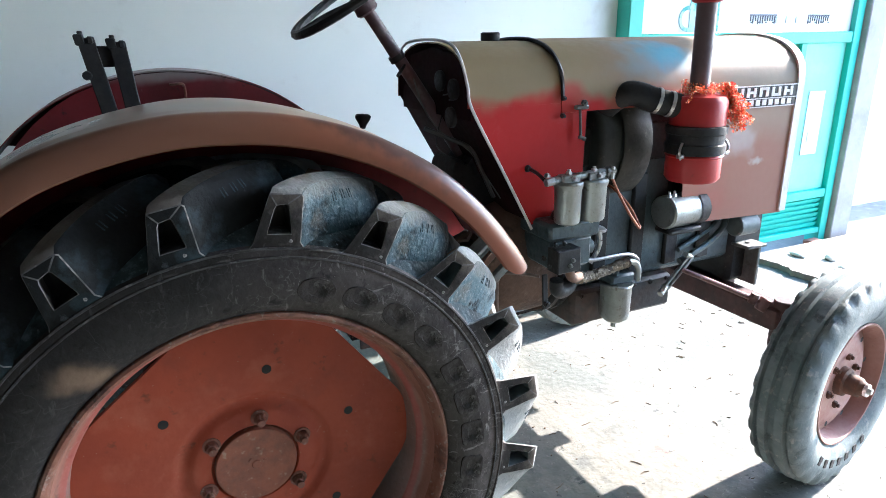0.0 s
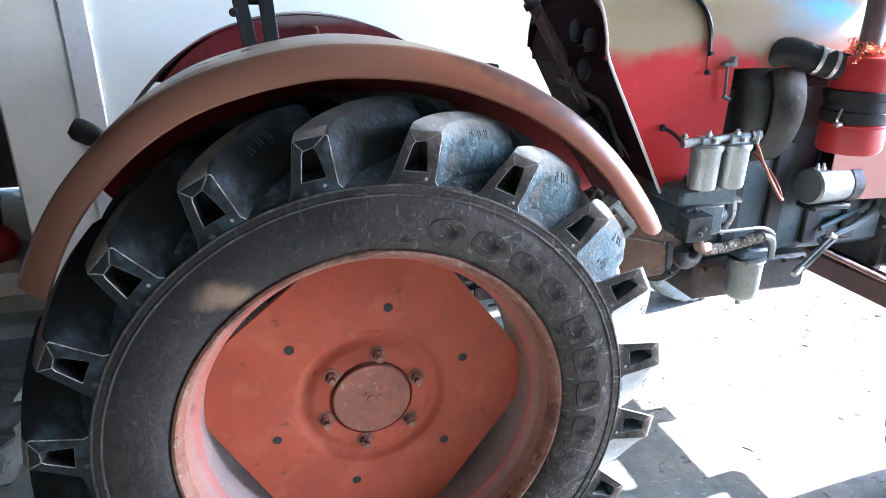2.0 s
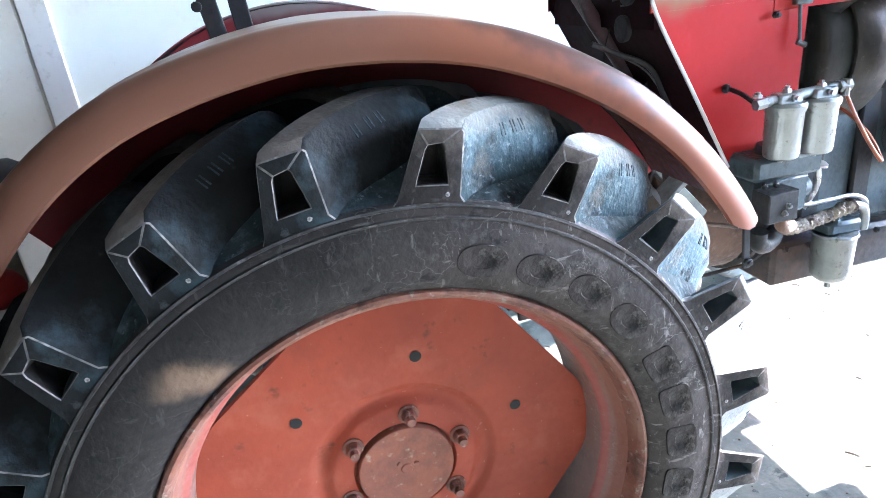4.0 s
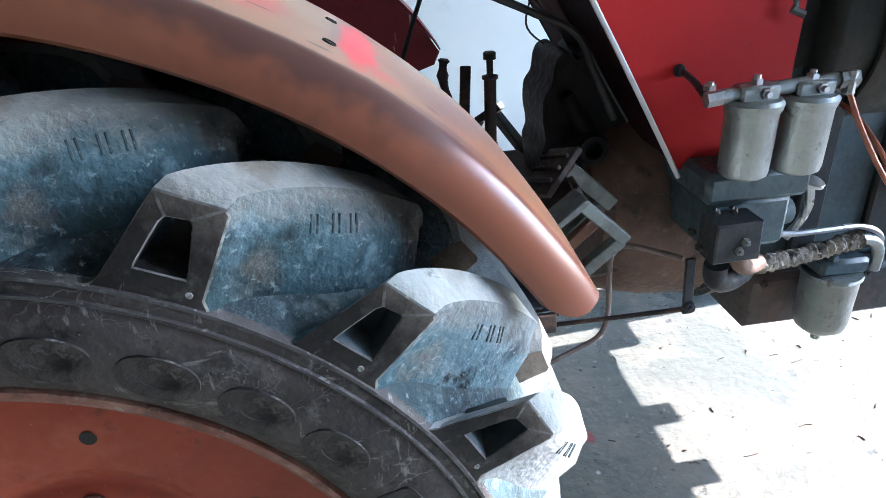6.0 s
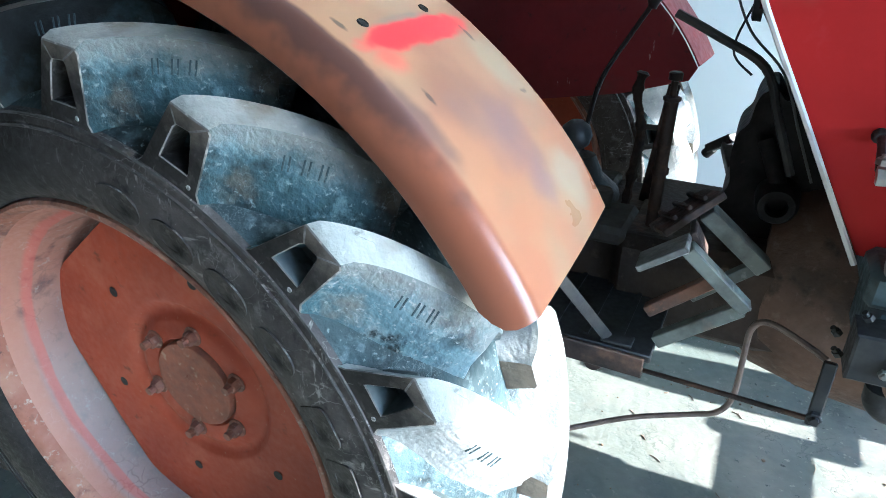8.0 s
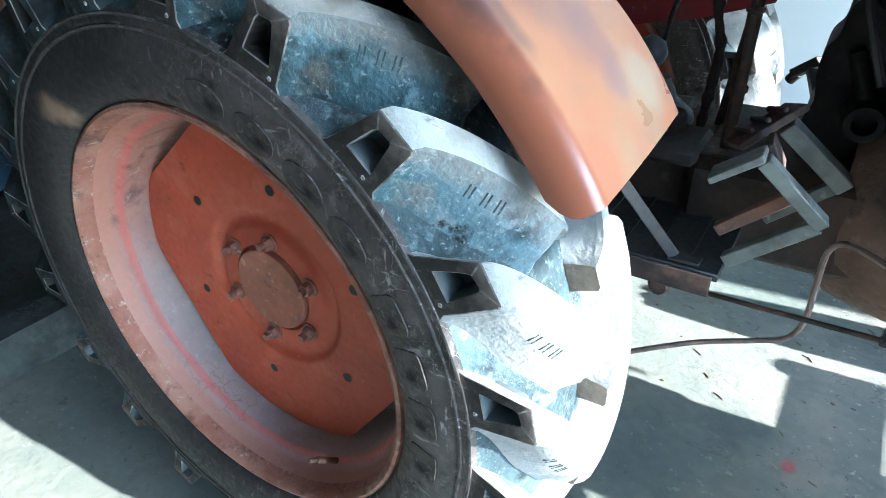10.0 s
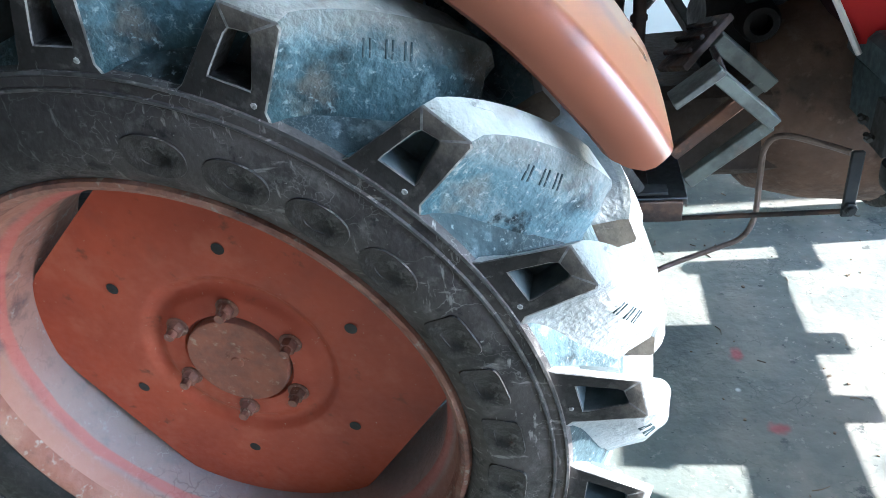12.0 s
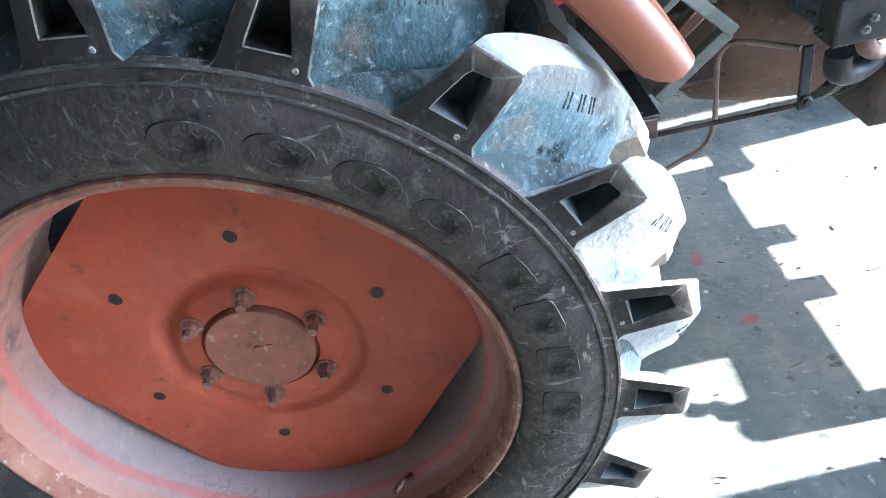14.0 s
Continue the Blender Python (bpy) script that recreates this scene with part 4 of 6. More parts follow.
    bm = bmesh.new()
    t = radians(-62)
    p = Vector((0.332 * math.cos(t), -0.055, HUBZ + 0.332 * math.sin(t)))
    rod(bm, p, p + Vector((-0.012, -0.035, 0.03)), 0.006)
    rod(bm, p + Vector((-0.012, -0.035, 0.03)), p + Vector((-0.016, -0.05, 0.04)), 0.0045)
    part("valve", bm, RUST, wheel)
    return wheel


NOSE = material("brown_worn_nose", [(0.2, 0.165, 0.125), ((0.11, 0.09, 0.07), 30, 0.42, 0.62), ((0.3, 0.27, 0.22), 60, 0.58, 0.72)], (0.7, 0.9), bump=0.5)
SLATE = material("slate_dust", [(0.05, 0.065, 0.07), ((0.09, 0.11, 0.118), 20, 0.44, 0.64), ((0.02, 0.023, 0.025), 40, 0.56, 0.7)], (0.7, 0.9), bump=0.4)
SPOT = spot_mesh()
LUG, BLACKLUG = lug_mesh((ENDFACE, DUSTY, WORN, EDGE, NOSE, SLATE)), lug_mesh((SHADELUG, SHADELUG, SHADETOP, EDGE, NOSE, GREASE))
PALELUG = lug_mesh((ENDFACE, SUNDUST, WORN, EDGE, NOSE, SLATE))
HALFLUG = lug_mesh((ENDFACE, HALFSHADE, HALFTOP, EDGE, NOSE, ENDFACE))
MARK, OVAL, BLOCK, HOLE = mark_mesh(), oval_mesh("sidewall_oval", 0.0235, 0.0345, 2.2), oval_mesh("sidewall_block", 0.024, 0.029, 5.0), hole_mesh(0.0095)
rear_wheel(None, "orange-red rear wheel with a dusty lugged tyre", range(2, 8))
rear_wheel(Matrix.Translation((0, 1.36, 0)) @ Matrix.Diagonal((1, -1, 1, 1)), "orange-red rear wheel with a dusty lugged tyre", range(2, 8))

# ---- fenders ----
FC = (-0.013, 0.62)
# Maroon taken near black: shade under the mudguards put into the colour.
MAROON_SHADE = material("shaded_maroon_underside", [(0.04, 0.008, 0.009), ((0.02, 0.007, 0.007), 6, 0.42, 0.66), ((0.04, 0.03, 0.025), 25, 0.62, 0.76)], (0.5, 0.75), bump=0.2)
FR = 0.692


def rear_draw(a):
    """How far the mudguard draws in towards the hub behind its top."""
    return 0.00024 * max(0.0, a - 112.0) ** 1.5


def fender(sign, y_out, y_in, label):
    """A curved mudguard with a rolled outer edge and a flat inner side plate."""
    bm = bmesh.new()
    lift = 0.0 if sign > 0 else 0.024
    n = 56
    roll = 0.030
    prof = [(y_out + sign * a, FR - b) for a, b in ((0.012, 0.050), (0.005, 0.0525), (0.0008, 0.049), (0.0, 0.040), (0.0012, 0.030), (0.0042, 0.020), (0.0082, 0.0115), (0.0125, 0.0058), (0.018, 0.0020), (0.0235, 0.0004), (roll, 0.0))]
    flat = abs(y_in - y_out) - roll
    prof += [(y_out + sign * (roll + flat * k / 6), FR + 0.003 * math.sin(math.pi * k / 6)) for k in range(1, 7)]
    inner = [(y + (sign * 0.004 if r < FR - 0.004 else 0), r - 0.004) for y, r in prof[3:]][::-1]
    loop = prof + inner
    rows = []
    for i in range(n + 1):
        s = i / n
        row = []
        for y, r in loop:
            d = min(1.0, abs(y - y_out) / abs(y_in - y_out))
            a0 = 148.0 - 11.0 * min(1.0, max(0.0, (d - 0.10) / 0.04)) if sign > 0 else 137.0 + 23.0 * d
            a1 = 29.0 + 1.2 * d
            a1 += 3.0 * max(0.0, (FR - 0.018 - r) / 0.033) ** 2.2 * (1 if d < 0.2 and y * sign < (y_out + sign * 0.03) * sign else 0)
            t = radians(a0 + (a1 - a0) * s)
            r -= rear_draw(math.degrees(t)) if sign > 0 else 0.0
            dent = 0.0025 * noise.noise(Vector((t * 6, y * 9, 1.5))) if 0 < i < n else 0
            row.append(bm.verts.new((FC[0] + (r + dent) * math.cos(t), y, FC[1] + lift + (r + dent) * math.sin(t))))
        rows.append(row)
    k = len(loop)
    for a, b in zip(rows, rows[1:]):
        for j in range(k):
            f = bm.faces.new((a[j], a[(j + 1) % k], b[(j + 1) % k], b[j]))
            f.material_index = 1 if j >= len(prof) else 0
    bm.faces.new(rows[0])
    bm.faces.new(rows[-1][::-1])
    fen = part("fender", bm, [FENDER if sign > 0 else DULLRED, MAROON_SHADE], tractor, label)
    bm = bmesh.new()
    pts = [(FC[0] + (0.686 - rear_draw(a)) * math.cos(radians(a)), FC[1] + lift + (0.686 - rear_draw(a)) * math.sin(radians(a))) for a in range(138 if sign > 0 else 156, 29, -6)]
    pts += [(0.565, 0.955), (0.40, 0.905), (0.18, 0.865), (-0.10, 0.86), (-0.40, 0.93) if sign > 0 else (-0.45, 0.83)]
    front = [bm.verts.new((x, y_in, z)) for x, z in pts]
    back = [bm.verts.new((x, y_in + sign * 0.004, z)) for x, z in pts]
    bm.faces.new(front)
    bm.faces.new(back[::-1])
    for j in range(len(pts)):
        q = (j + 1) % len(pts)
        bm.faces.new((front[j], front[q], back[q], back[j]))
    # Far plate takes a duller red than the near: shade put into it.
    part("side_plate", bm, MAROON if sign > 0 else DULLRED, fen, "dark maroon side plate", smooth=False)
    return fen


near_fender = fender(1, -0.074, 0.222, "faded orange-red curved mudguard, stained and scratched")
far_fender = fender(-1, 1.36 + 0.074, 1.36 - 0.222, "dark red curved mudguard with sky sheen painted on its top")
part("grab_loop", tube(bmesh.new(), [(-0.007, 1.137, 1.292), (-0.007, 1.122, 1.293), (0.016, 1.118, 1.294), (0.029, 1.12, 1.289), (0.031, 1.122, 1.258), (0.031, 1.137, 1.245)], 0.0045, 8), STUD, far_fender, "small bent pinkish tube")
for a, y in ((57.7, 0.013), (57.9, 0.146)):
    bm = bmesh.new()
    t = radians(a)
    o = Vector((FC[0] + (FR + 0.0015) * math.cos(t), y, FC[1] + (FR + 0.0015) * math.sin(t)))
    lathe(bm, o, (math.cos(t), 0, math.sin(t)), [(0.0008, 0), (0.0006, 0.0055), (0.0016, 0.0062), (0, 0.0072)], 12)
    part("bolt_hole", bm, GREASE, near_fender, smooth=False)
bm = bmesh.new()
lathe(bm, (-0.485, 0.235, 1.135), (-0.8, 0, 0.5), [(-0.02, 0), (-0.02, 0.018), (0.0, 0.022), (0.02, 0.022), (0.03, 0.016), (0.032, 0)], 18)
part("rear_lamp", bm, DARK, near_fender, "dark round rear lamp")

# ---- paint coats ----
over(HOOD, (0.27, 0.155, 0.11), 0, 1.10, 1.3, 0.08, 5.0, 0.9)
over(HOOD, (0.235, 0.205, 0.115), 2, 1.21, 1.275, 0.05, 10.0, 0.93)
over(HOOD, (0.25, 0.175, 0.128), 0, 1.05, 1.3, 0.1, 4.0, 0.8, 1.22, 1.31, 2)
over(HOOD, (0.3, 0.25, 0.19), 0, 1.5, 1.8, 0.1, 5.0, 0.7, 1.0, 1.16, 2)
over(HOOD, (0.15, 0.142, 0.12), 0, 1.45, 1.7, 0.1, 4.0, 0.7, 1.22, 1.34, 2)
blot(HOOD, (0.38, 0.04, 0.03), (1.03, 0.42, 1.24), (0.1, 0.1, 0.06), 0.75, 0.8, 12.0)
blot(HOOD, (0.38, 0.07, 0.05), (1.3, 0.42, 1.24), (0.14, 0.1, 0.05), 0.55, 0.8, 10.0)
blot(HOOD, (0.06, 0.3, 0.46), (1.42, 0.50, 1.36), (0.12, 0.12, 0.055), 0.9, 0.6, 12.0)
blot(HOOD, (0.16, 0.33, 0.4), (1.36, 0.50, 1.34), (0.2, 0.16, 0.075), 0.45, 0.8, 10.0)
blot(HOOD, (0.4, 0.385, 0.37), (1.74, 0.42, 1.07), (0.1, 0.1, 0.075), 0.7, 0.6, 14.0)
blot(HOOD, (0.42, 0.38, 0.34), (1.62, 0.42, 0.98), (0.03, 0.1, 0.012), 0.8, 0.6, 50.0)
blot(HOOD, (0.42, 0.38, 0.34), (1.84, 0.42, 0.99), (0.04, 0.1, 0.015), 0.8, 0.6, 50.0)
blot(HOOD, (0.33, 0.12, 0.09), (1.66, 0.42, 0.86), (0.14, 0.1, 0.07), 0.55, 0.8, 10.0)
over(FENDER, (0.4, 0.29, 0.165), 0, 0.46, 0.22, 0.06, 9.0, 0.65)
blot(FENDER, (0.62, 0.03, 0.04), (0.380, 0.095, 1.187), (0.02, 0.115, 0.04), 0.97, 0.3, 34.0, 0.75)
blot(FENDER, (0.55, 0.05, 0.05), (0.40, 0.0, 1.17), (0.02, 0.03, 0.03), 0.6, 0.6, 30.0)
blot(FENDER, (0.2, 0.17, 0.13), (0.362, 0.085, 1.203), (0.007, 0.07, 0.02), 0.85, 0.4, 30.0)
blot(FENDER, (0.48, 0.06, 0.05), (0.28, 0.06, 1.26), (0.06, 0.09, 0.05), 0.75, 0.7, 12.0)
blot(FENDER, (0.19, 0.1, 0.07), (0.44, 0.07, 1.12), (0.07, 0.1, 0.08), 0.7, 0.7, 12.0)
blot(FENDER, (0.165, 0.11, 0.115), (0.48, 0.075, 1.08), (0.065, 0.07, 0.07), 0.75, 0.8, 12.0)
blot(FENDER, (0.18, 0.12, 0.13), (0.53, 0.085, 1.03), (0.03, 0.04, 0.05), 0.7, 0.8, 18.0)
blot(FENDER, (0.33, 0.28, 0.2), (0.55, 0.16, 1.02), (0.05, 0.05, 0.06), 0.75, 0.8, 14.0)
blot(FENDER, (0.3, 0.26, 0.17), (0.43, 0.18, 1.14), (0.06, 0.05, 0.06), 0.6, 0.8, 14.0)
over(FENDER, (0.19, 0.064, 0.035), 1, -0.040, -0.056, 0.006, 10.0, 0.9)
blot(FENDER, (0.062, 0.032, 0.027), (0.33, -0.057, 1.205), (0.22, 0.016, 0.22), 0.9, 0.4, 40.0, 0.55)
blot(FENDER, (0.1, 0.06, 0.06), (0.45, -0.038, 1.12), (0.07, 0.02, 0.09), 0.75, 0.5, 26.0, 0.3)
# single scratches and chips
for place, size in (((0.44, 0.0, 1.142), (0.012, 0.004, 0.012)), ((0.505, 0.15, 1.068), (0.006, 0.012, 0.008)), ((0.395, 0.185, 1.176), (0.014, 0.005, 0.014)), ((0.545, 0.11, 1.01), (0.008, 0.006, 0.012)),
                    ((0.30, 0.03, 1.237), (0.02, 0.004, 0.012)), ((0.47, 0.19, 1.11), (0.005, 0.012, 0.007)), ((0.565, 0.05, 0.985), (0.006, 0.004, 0.01)), ((0.35, -0.02, 1.208), (0.012, 0.005, 0.01))):
    blot(FENDER, (0.06, 0.04, 0.033), place, size, 0.85, 0.6, 90.0, 0.4)
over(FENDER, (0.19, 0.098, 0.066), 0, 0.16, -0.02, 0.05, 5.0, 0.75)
blot(FENDER, (0.2, 0.165, 0.12), (0.0, 0.06, 1.32), (0.17, 0.09, 0.03), 0.6, 0.5, 9.0)
blot(FENDER, (0.28, 0.22, 0.17), (0.16, 0.2, 1.295), (0.14, 0.014, 0.03), 0.4, 0.6, 16.0)

# Pale top of the far mudguard: reflected sky painted into the red.
over(DULLRED, (0.3, 0.29, 0.27), 2, 1.29, 1.325, 0.02, 12.0, 0.7)
over(RIM_DUST, DUST_ON_RIM, 2, 0.84, 0.46, 0.08, 9.0, 0.66)
veins(RIM_DUST, (0.09, 0.06, 0.055), 34, 0.06, 0.55, 9.0, 0.5, 0.64, (1, 1, 1), 0.05)
veins(RIM_DUST, (0.4, 0.39, 0.38), 60, 0.05, 0.6, 16.0, 0.58, 0.66, (1, 1, 1), 0.03)
over(RIM_DUST, (0.3, 0.14, 0.098), 1, -0.058, -0.074, 0.006, 9.0, 0.75)
over(RIM_DUST, (0.4, 0.075, 0.06), 1, -0.046, -0.050, 0.004, 14.0, 0.55, -0.064, -0.058, 1)
# Rubber darkens towards the rear: the weaker light there, painted into its colour.
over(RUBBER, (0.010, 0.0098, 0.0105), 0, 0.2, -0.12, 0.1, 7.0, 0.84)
blot(RUBBER, (0.2, 0.14, 0.095), (-0.255, -0.13, 0.94), (0.05, 0.05, 0.03), 0.8, 0.7, 22.0)


def flat_bar(bm, a, b, w, t, across=(0, 1, 0)):
    """A flat steel bar from a to b, w wide, t thick; its width lies across the given direction."""
    a, b = Vector(a), Vector(b)
    z = (b - a).normalized()
    x = Vector(across).cross(z).normalized()
    y = z.cross(x)
    R = Matrix((x, y, z)).transposed()
    return box(bm, (a + b) / 2, (w, t, (b - a).length), R, min(0.002, t * 0.3))


# ---- bonnet ----
CY = 0.68


def arch(n=14, a=0.26, b=0.155, z0=1.255, p=2.5):
    out = []
    for k in range(n + 1):
        q = math.pi * k / n
        c, s = math.cos(q), math.sin(q)
        out.append((CY - a * math.copysign(abs(c) ** (2 / p), c), z0 + b * abs(s) ** (2 / p)))
    return out


def shell(bm, xs, sec, drop, thick=0.004):
    """A sheet-metal hood over an arch, with its sides drawn down to a lower edge at each station."""
    rows = []
    for x, zb in zip(xs, drop):
        outer = [(sec[0][0], zb)] + sec + [(sec[-1][0], zb)]
        inner = [(y + (thick if y < CY else -thick if y > CY else 0), z - (thick if z > 1.3 else 0)) for y, z in outer][::-1]
        rows.append([bm.verts.new((x, y, z)) for y, z in outer + inner])
    k = len(rows[0])
    for a, b in zip(rows, rows[1:]):
        for j in range(k):
            f = bm.faces.new((a[j], a[(j + 1) % k], b[(j + 1) % k], b[j]))
            f.material_index = 1 if j > k // 2 - 1 else 0
    bm.faces.new(rows[0])
    bm.faces.new(rows[-1][::-1])
    return bm


bm = bmesh.new()
shell(bm, [0.695, 0.76, 0.84, 0.92, 0.998], arch(), [1.2356] * 5)
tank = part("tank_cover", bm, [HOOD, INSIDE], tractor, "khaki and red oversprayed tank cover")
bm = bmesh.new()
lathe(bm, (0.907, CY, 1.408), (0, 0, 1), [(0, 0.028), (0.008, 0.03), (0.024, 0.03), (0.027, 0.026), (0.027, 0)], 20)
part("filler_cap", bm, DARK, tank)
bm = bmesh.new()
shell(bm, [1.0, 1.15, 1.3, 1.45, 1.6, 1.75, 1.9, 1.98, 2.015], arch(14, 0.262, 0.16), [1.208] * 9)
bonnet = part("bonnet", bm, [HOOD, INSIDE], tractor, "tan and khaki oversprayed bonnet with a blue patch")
bm = bmesh.new()
shell(bm, [1.994, 2.027], arch(20, 0.2695, 0.1675), [0.79] * 2, 0.006)
part("nose_trim", bm, [WHITE_TRIM, WHITE_TRIM], bonnet, "pale nose trim")
bm = bmesh.new()
sec = arch(16, 0.2665, 0.1615)
tube(bm, [(0.998, y, z) for y, z in sec], 0.006, 5, 2)
for p in ((0.998, 0.412, 1.25), (0.998, 0.412, 1.2)):
    nut(bm, p, (0, -1, 0), 0.008)
part("strap", bm, DARK, bonnet, "dark steel strap")
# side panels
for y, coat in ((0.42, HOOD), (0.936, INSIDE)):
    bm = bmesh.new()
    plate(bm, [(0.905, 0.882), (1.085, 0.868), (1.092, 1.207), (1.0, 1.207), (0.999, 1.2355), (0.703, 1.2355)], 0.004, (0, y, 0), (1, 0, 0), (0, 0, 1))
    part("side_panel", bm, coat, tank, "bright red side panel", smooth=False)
    bm = bmesh.new()
    plate(bm, [(1.51, 0.80), (2.012, 0.782), (2.012, 1.2075), (1.50, 1.2075)], 0.004, (0, y - 0.002, 0), (1, 0, 0), (0, 0, 1))
    part("front_panel", bm, coat, bonnet, "faded tan-red front side panel", smooth=False)
bm = bmesh.new()
tube(bm, [(0.905, 0.412, 0.87), (0.80, 0.412, 1.06), (0.703, 0.412, 1.235), (0.694, 0.418, 1.29), (0.69, 0.45, 1.36), (0.69, 0.52, 1.405), (0.69, 0.68, 1.416), (0.69, 0.84, 1.405), (0.69, 0.91, 1.36)], 0.0045, 6, 4)
part("edge_trim", bm, WHITE_TRIM, tank, "white edge trim")
# badge: a dark plate with plain pale shapes
bm = bmesh.new()
span(bm, (1.64, 0.412, 1.178), (1.995, 0.4175, 1.252))
badge = part("badge", bm, material("badge_black", [(0.018, 0.018, 0.018), ((0.05, 0.047, 0.043), 30, 0.5, 0.7)], bump=0.05), bonnet, "dark badge plate with plain pale shapes", smooth=False)
SHAPES = []
for k in range(5):
    x0 = 1.685 + k * 0.06
    SHAPES.append([(x0, 1.214, x0 + 0.014, 1.245), (x0 + 0.0145, 1.214 + 0.011 * (k % 3), x0 + 0.032, 1.223 + 0.011 * (k % 3)), (x0 + 0.0325, 1.214, x0 + 0.045, 1.245)])
for k in range(9):
    SHAPES.append([(1.70 + k * 0.031, 1.185, 1.72 + k * 0.031, 1.204)])
for z0, z1 in ((1.178, 1.1815), (1.2485, 1.252), (1.2065, 1.2095)):
    SHAPES.append([(1.64, z0, 1.995, z1)])
for bars in SHAPES:
    bm = bmesh.new()
    for x0, z0, x1, z1 in bars:
        span(bm, (x0, 0.4095, z0), (x1, 0.4115, z1))
    part("badge_shape", bm, WHITE_TRIM, bonnet, smooth=False)
bm = bmesh.new()
plate(bm, [(0.42, 0.80), (0.94, 0.80), (0.94, 1.25), (0.86, 1.39), (0.68, 1.41), (0.5, 1.39), (0.42, 1.25)], 0.01, (1.99, 0, 0), (0, 1, 0), (0, 0, 1))
part("grille_panel", bm, DARK, bonnet, smooth=False)
# dashboard and the dark inside of the tank cover
bm = bmesh.new()
plate(bm, [(0.43, 1.2), (0.93, 1.2), (0.93, 1.25), (0.85, 1.37), (0.68, 1.395), (0.51, 1.37), (0.43, 1.25)], 0.01, (0.72, 0, 0), (0, 1, 0), (0, 0, 1))
plate(bm, [(0.43, 0.0), (0.93, 0.0), (0.93, 0.36), (0.43, 0.36)], 0.01, (0.722, 0, 1.205), (0, 1, 0), (0.5, 0, -0.87))
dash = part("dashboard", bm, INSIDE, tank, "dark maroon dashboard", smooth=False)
for y, z in ((0.53, 1.28), (0.62, 1.3), (0.55, 1.2)):
    part("gauge", lathe(bmesh.new(), (0.712, y, z), (-1, 0, 0), [(0, 0.03), (0.012, 0.03), (0.014, 0.026), (0.010, 0.0)], 16), DARK, dash)
for pts in ([(0.635, 0.655, 1.31), (0.66, 0.64, 1.22), (0.70, 0.60, 1.15), (0.76, 0.54, 1.10), (0.80, 0.50, 1.02), (0.83, 0.47, 0.96)], [(0.69, 0.57, 1.262), (0.72, 0.54, 1.27), (0.75, 0.52, 1.268)], [(0.70, 0.55, 1.25), (0.73, 0.52, 1.252), (0.77, 0.5, 1.26)]):
    part("wire", tube(bmesh.new(), pts, 0.0022, 5), GREYIRON, dash)

# ---- steering ----
sa = Vector((-0.112, 0, 0.17)).normalized()
top = Vector((0.495, CY, 1.52))
bm = bmesh.new()
rod(bm, Vector((0.80, CY, 1.07)), top, 0.02, 0.018, 14)
rod(bm, top - sa * 0.035, top + sa * 0.012, 0.034, 0.03, 16, 0.006)
column = part("steering_column", bm, material("purple_brown_paint", [(0.09, 0.055, 0.06), ((0.16, 0.13, 0.13), 20, 0.5, 0.7)], (0.4, 0.6), bump=0.08), tractor, "purple-brown steering column")
bm = bmesh.new()
Rm = frame_of(sa)
c = top + sa * 0.03
ringpts = [c + Rm @ Vector((0.205 * math.cos(2 * math.pi * k / 40), 0.205 * math.sin(2 * math.pi * k / 40), 0.0)) for k in range(41)]
tube(bm, ringpts, 0.0125, 8, 1)
for k in range(3):
    q = 2 * math.pi * k / 3 + 0.5
    tube(bm, [top + sa * 0.005, c + Rm @ Vector((0.11 * math.cos(q), 0.11 * math.sin(q), -0.005)), c + Rm @ Vector((0.205 * math.cos(q), 0.205 * math.sin(q), 0))], 0.008, 6)
part("steering_wheel", bm, DARK, column, "black steering wheel")
bm = bmesh.new()
rod(bm, Vector((0.61, 0.66, 1.345)), Vector((0.565, 0.60, 1.32)), 0.005)
lathe(bm, top - sa * 0.19, sa, [(0, 0.024), (0.018, 0.024)], 14)
part("throttle_lever", bm, DARK, column)

# ---- engine and gearbox ----
bm = bmesh.new()
span(bm, (1.02, 0.50, 0.60), (1.88, 0.86, 1.17), 0.02)
engine = part("engine_block", bm, TEAL, tractor, "greasy black engine block")
for k in range(3):
    part("head_cover", span(bmesh.new(), (1.1 + 0.24 * k, 0.488, 1.02), (1.26 + 0.24 * k, 0.52, 1.15), 0.008), DARK, engine)
for k in range(5):
    part("rib", span(bmesh.new(), (1.04 + 0.16 * k, 0.485, 0.63), (1.10 + 0.16 * k, 0.505, 0.98), 0.006), DARK, engine)
bm = bmesh.new()
lathe(bm, (1.165, 0.63, 1.085), (1, 0, 0), [(0, 0), (0, 0.18), (0.01, 0.195), (0.02, 0.2), (0.05, 0.2), (0.055, 0.19), (0.15, 0.19), (0.16, 0.2), (0.185, 0.2), (0.195, 0.19), (0.195, 0)], 48)
part("flywheel_cover", bm, material("oily_green_grey", [(0.05, 0.057, 0.052), ((0.026, 0.028, 0.026), 9, 0.42, 0.65), ((0.1, 0.095, 0.08), 40, 0.6, 0.75)], (0.4, 0.65), bump=0.25), engine, "oily round drum cover")
part("drum_rim", lathe(bmesh.new(), (1.25, 0.63, 1.085), (1, 0, 0), [(0, 0.2), (0, 0.207), (0.006, 0.21), (0.106, 0.21), (0.112, 0.207), (0.112, 0.2)], 56), material("olive_rim_paint", [(0.05, 0.05, 0.041), ((0.022, 0.022, 0.019), 14, 0.44, 0.66), ((0.12, 0.115, 0.095), 50, 0.6, 0.74)], (0.45, 0.7), bump=0.25), engine, "olive worn drum rim")
bm = bmesh.new()
span(bm, (1.115, 0.47, 0.475), (1.555, 0.87, 0.60), 0.012)
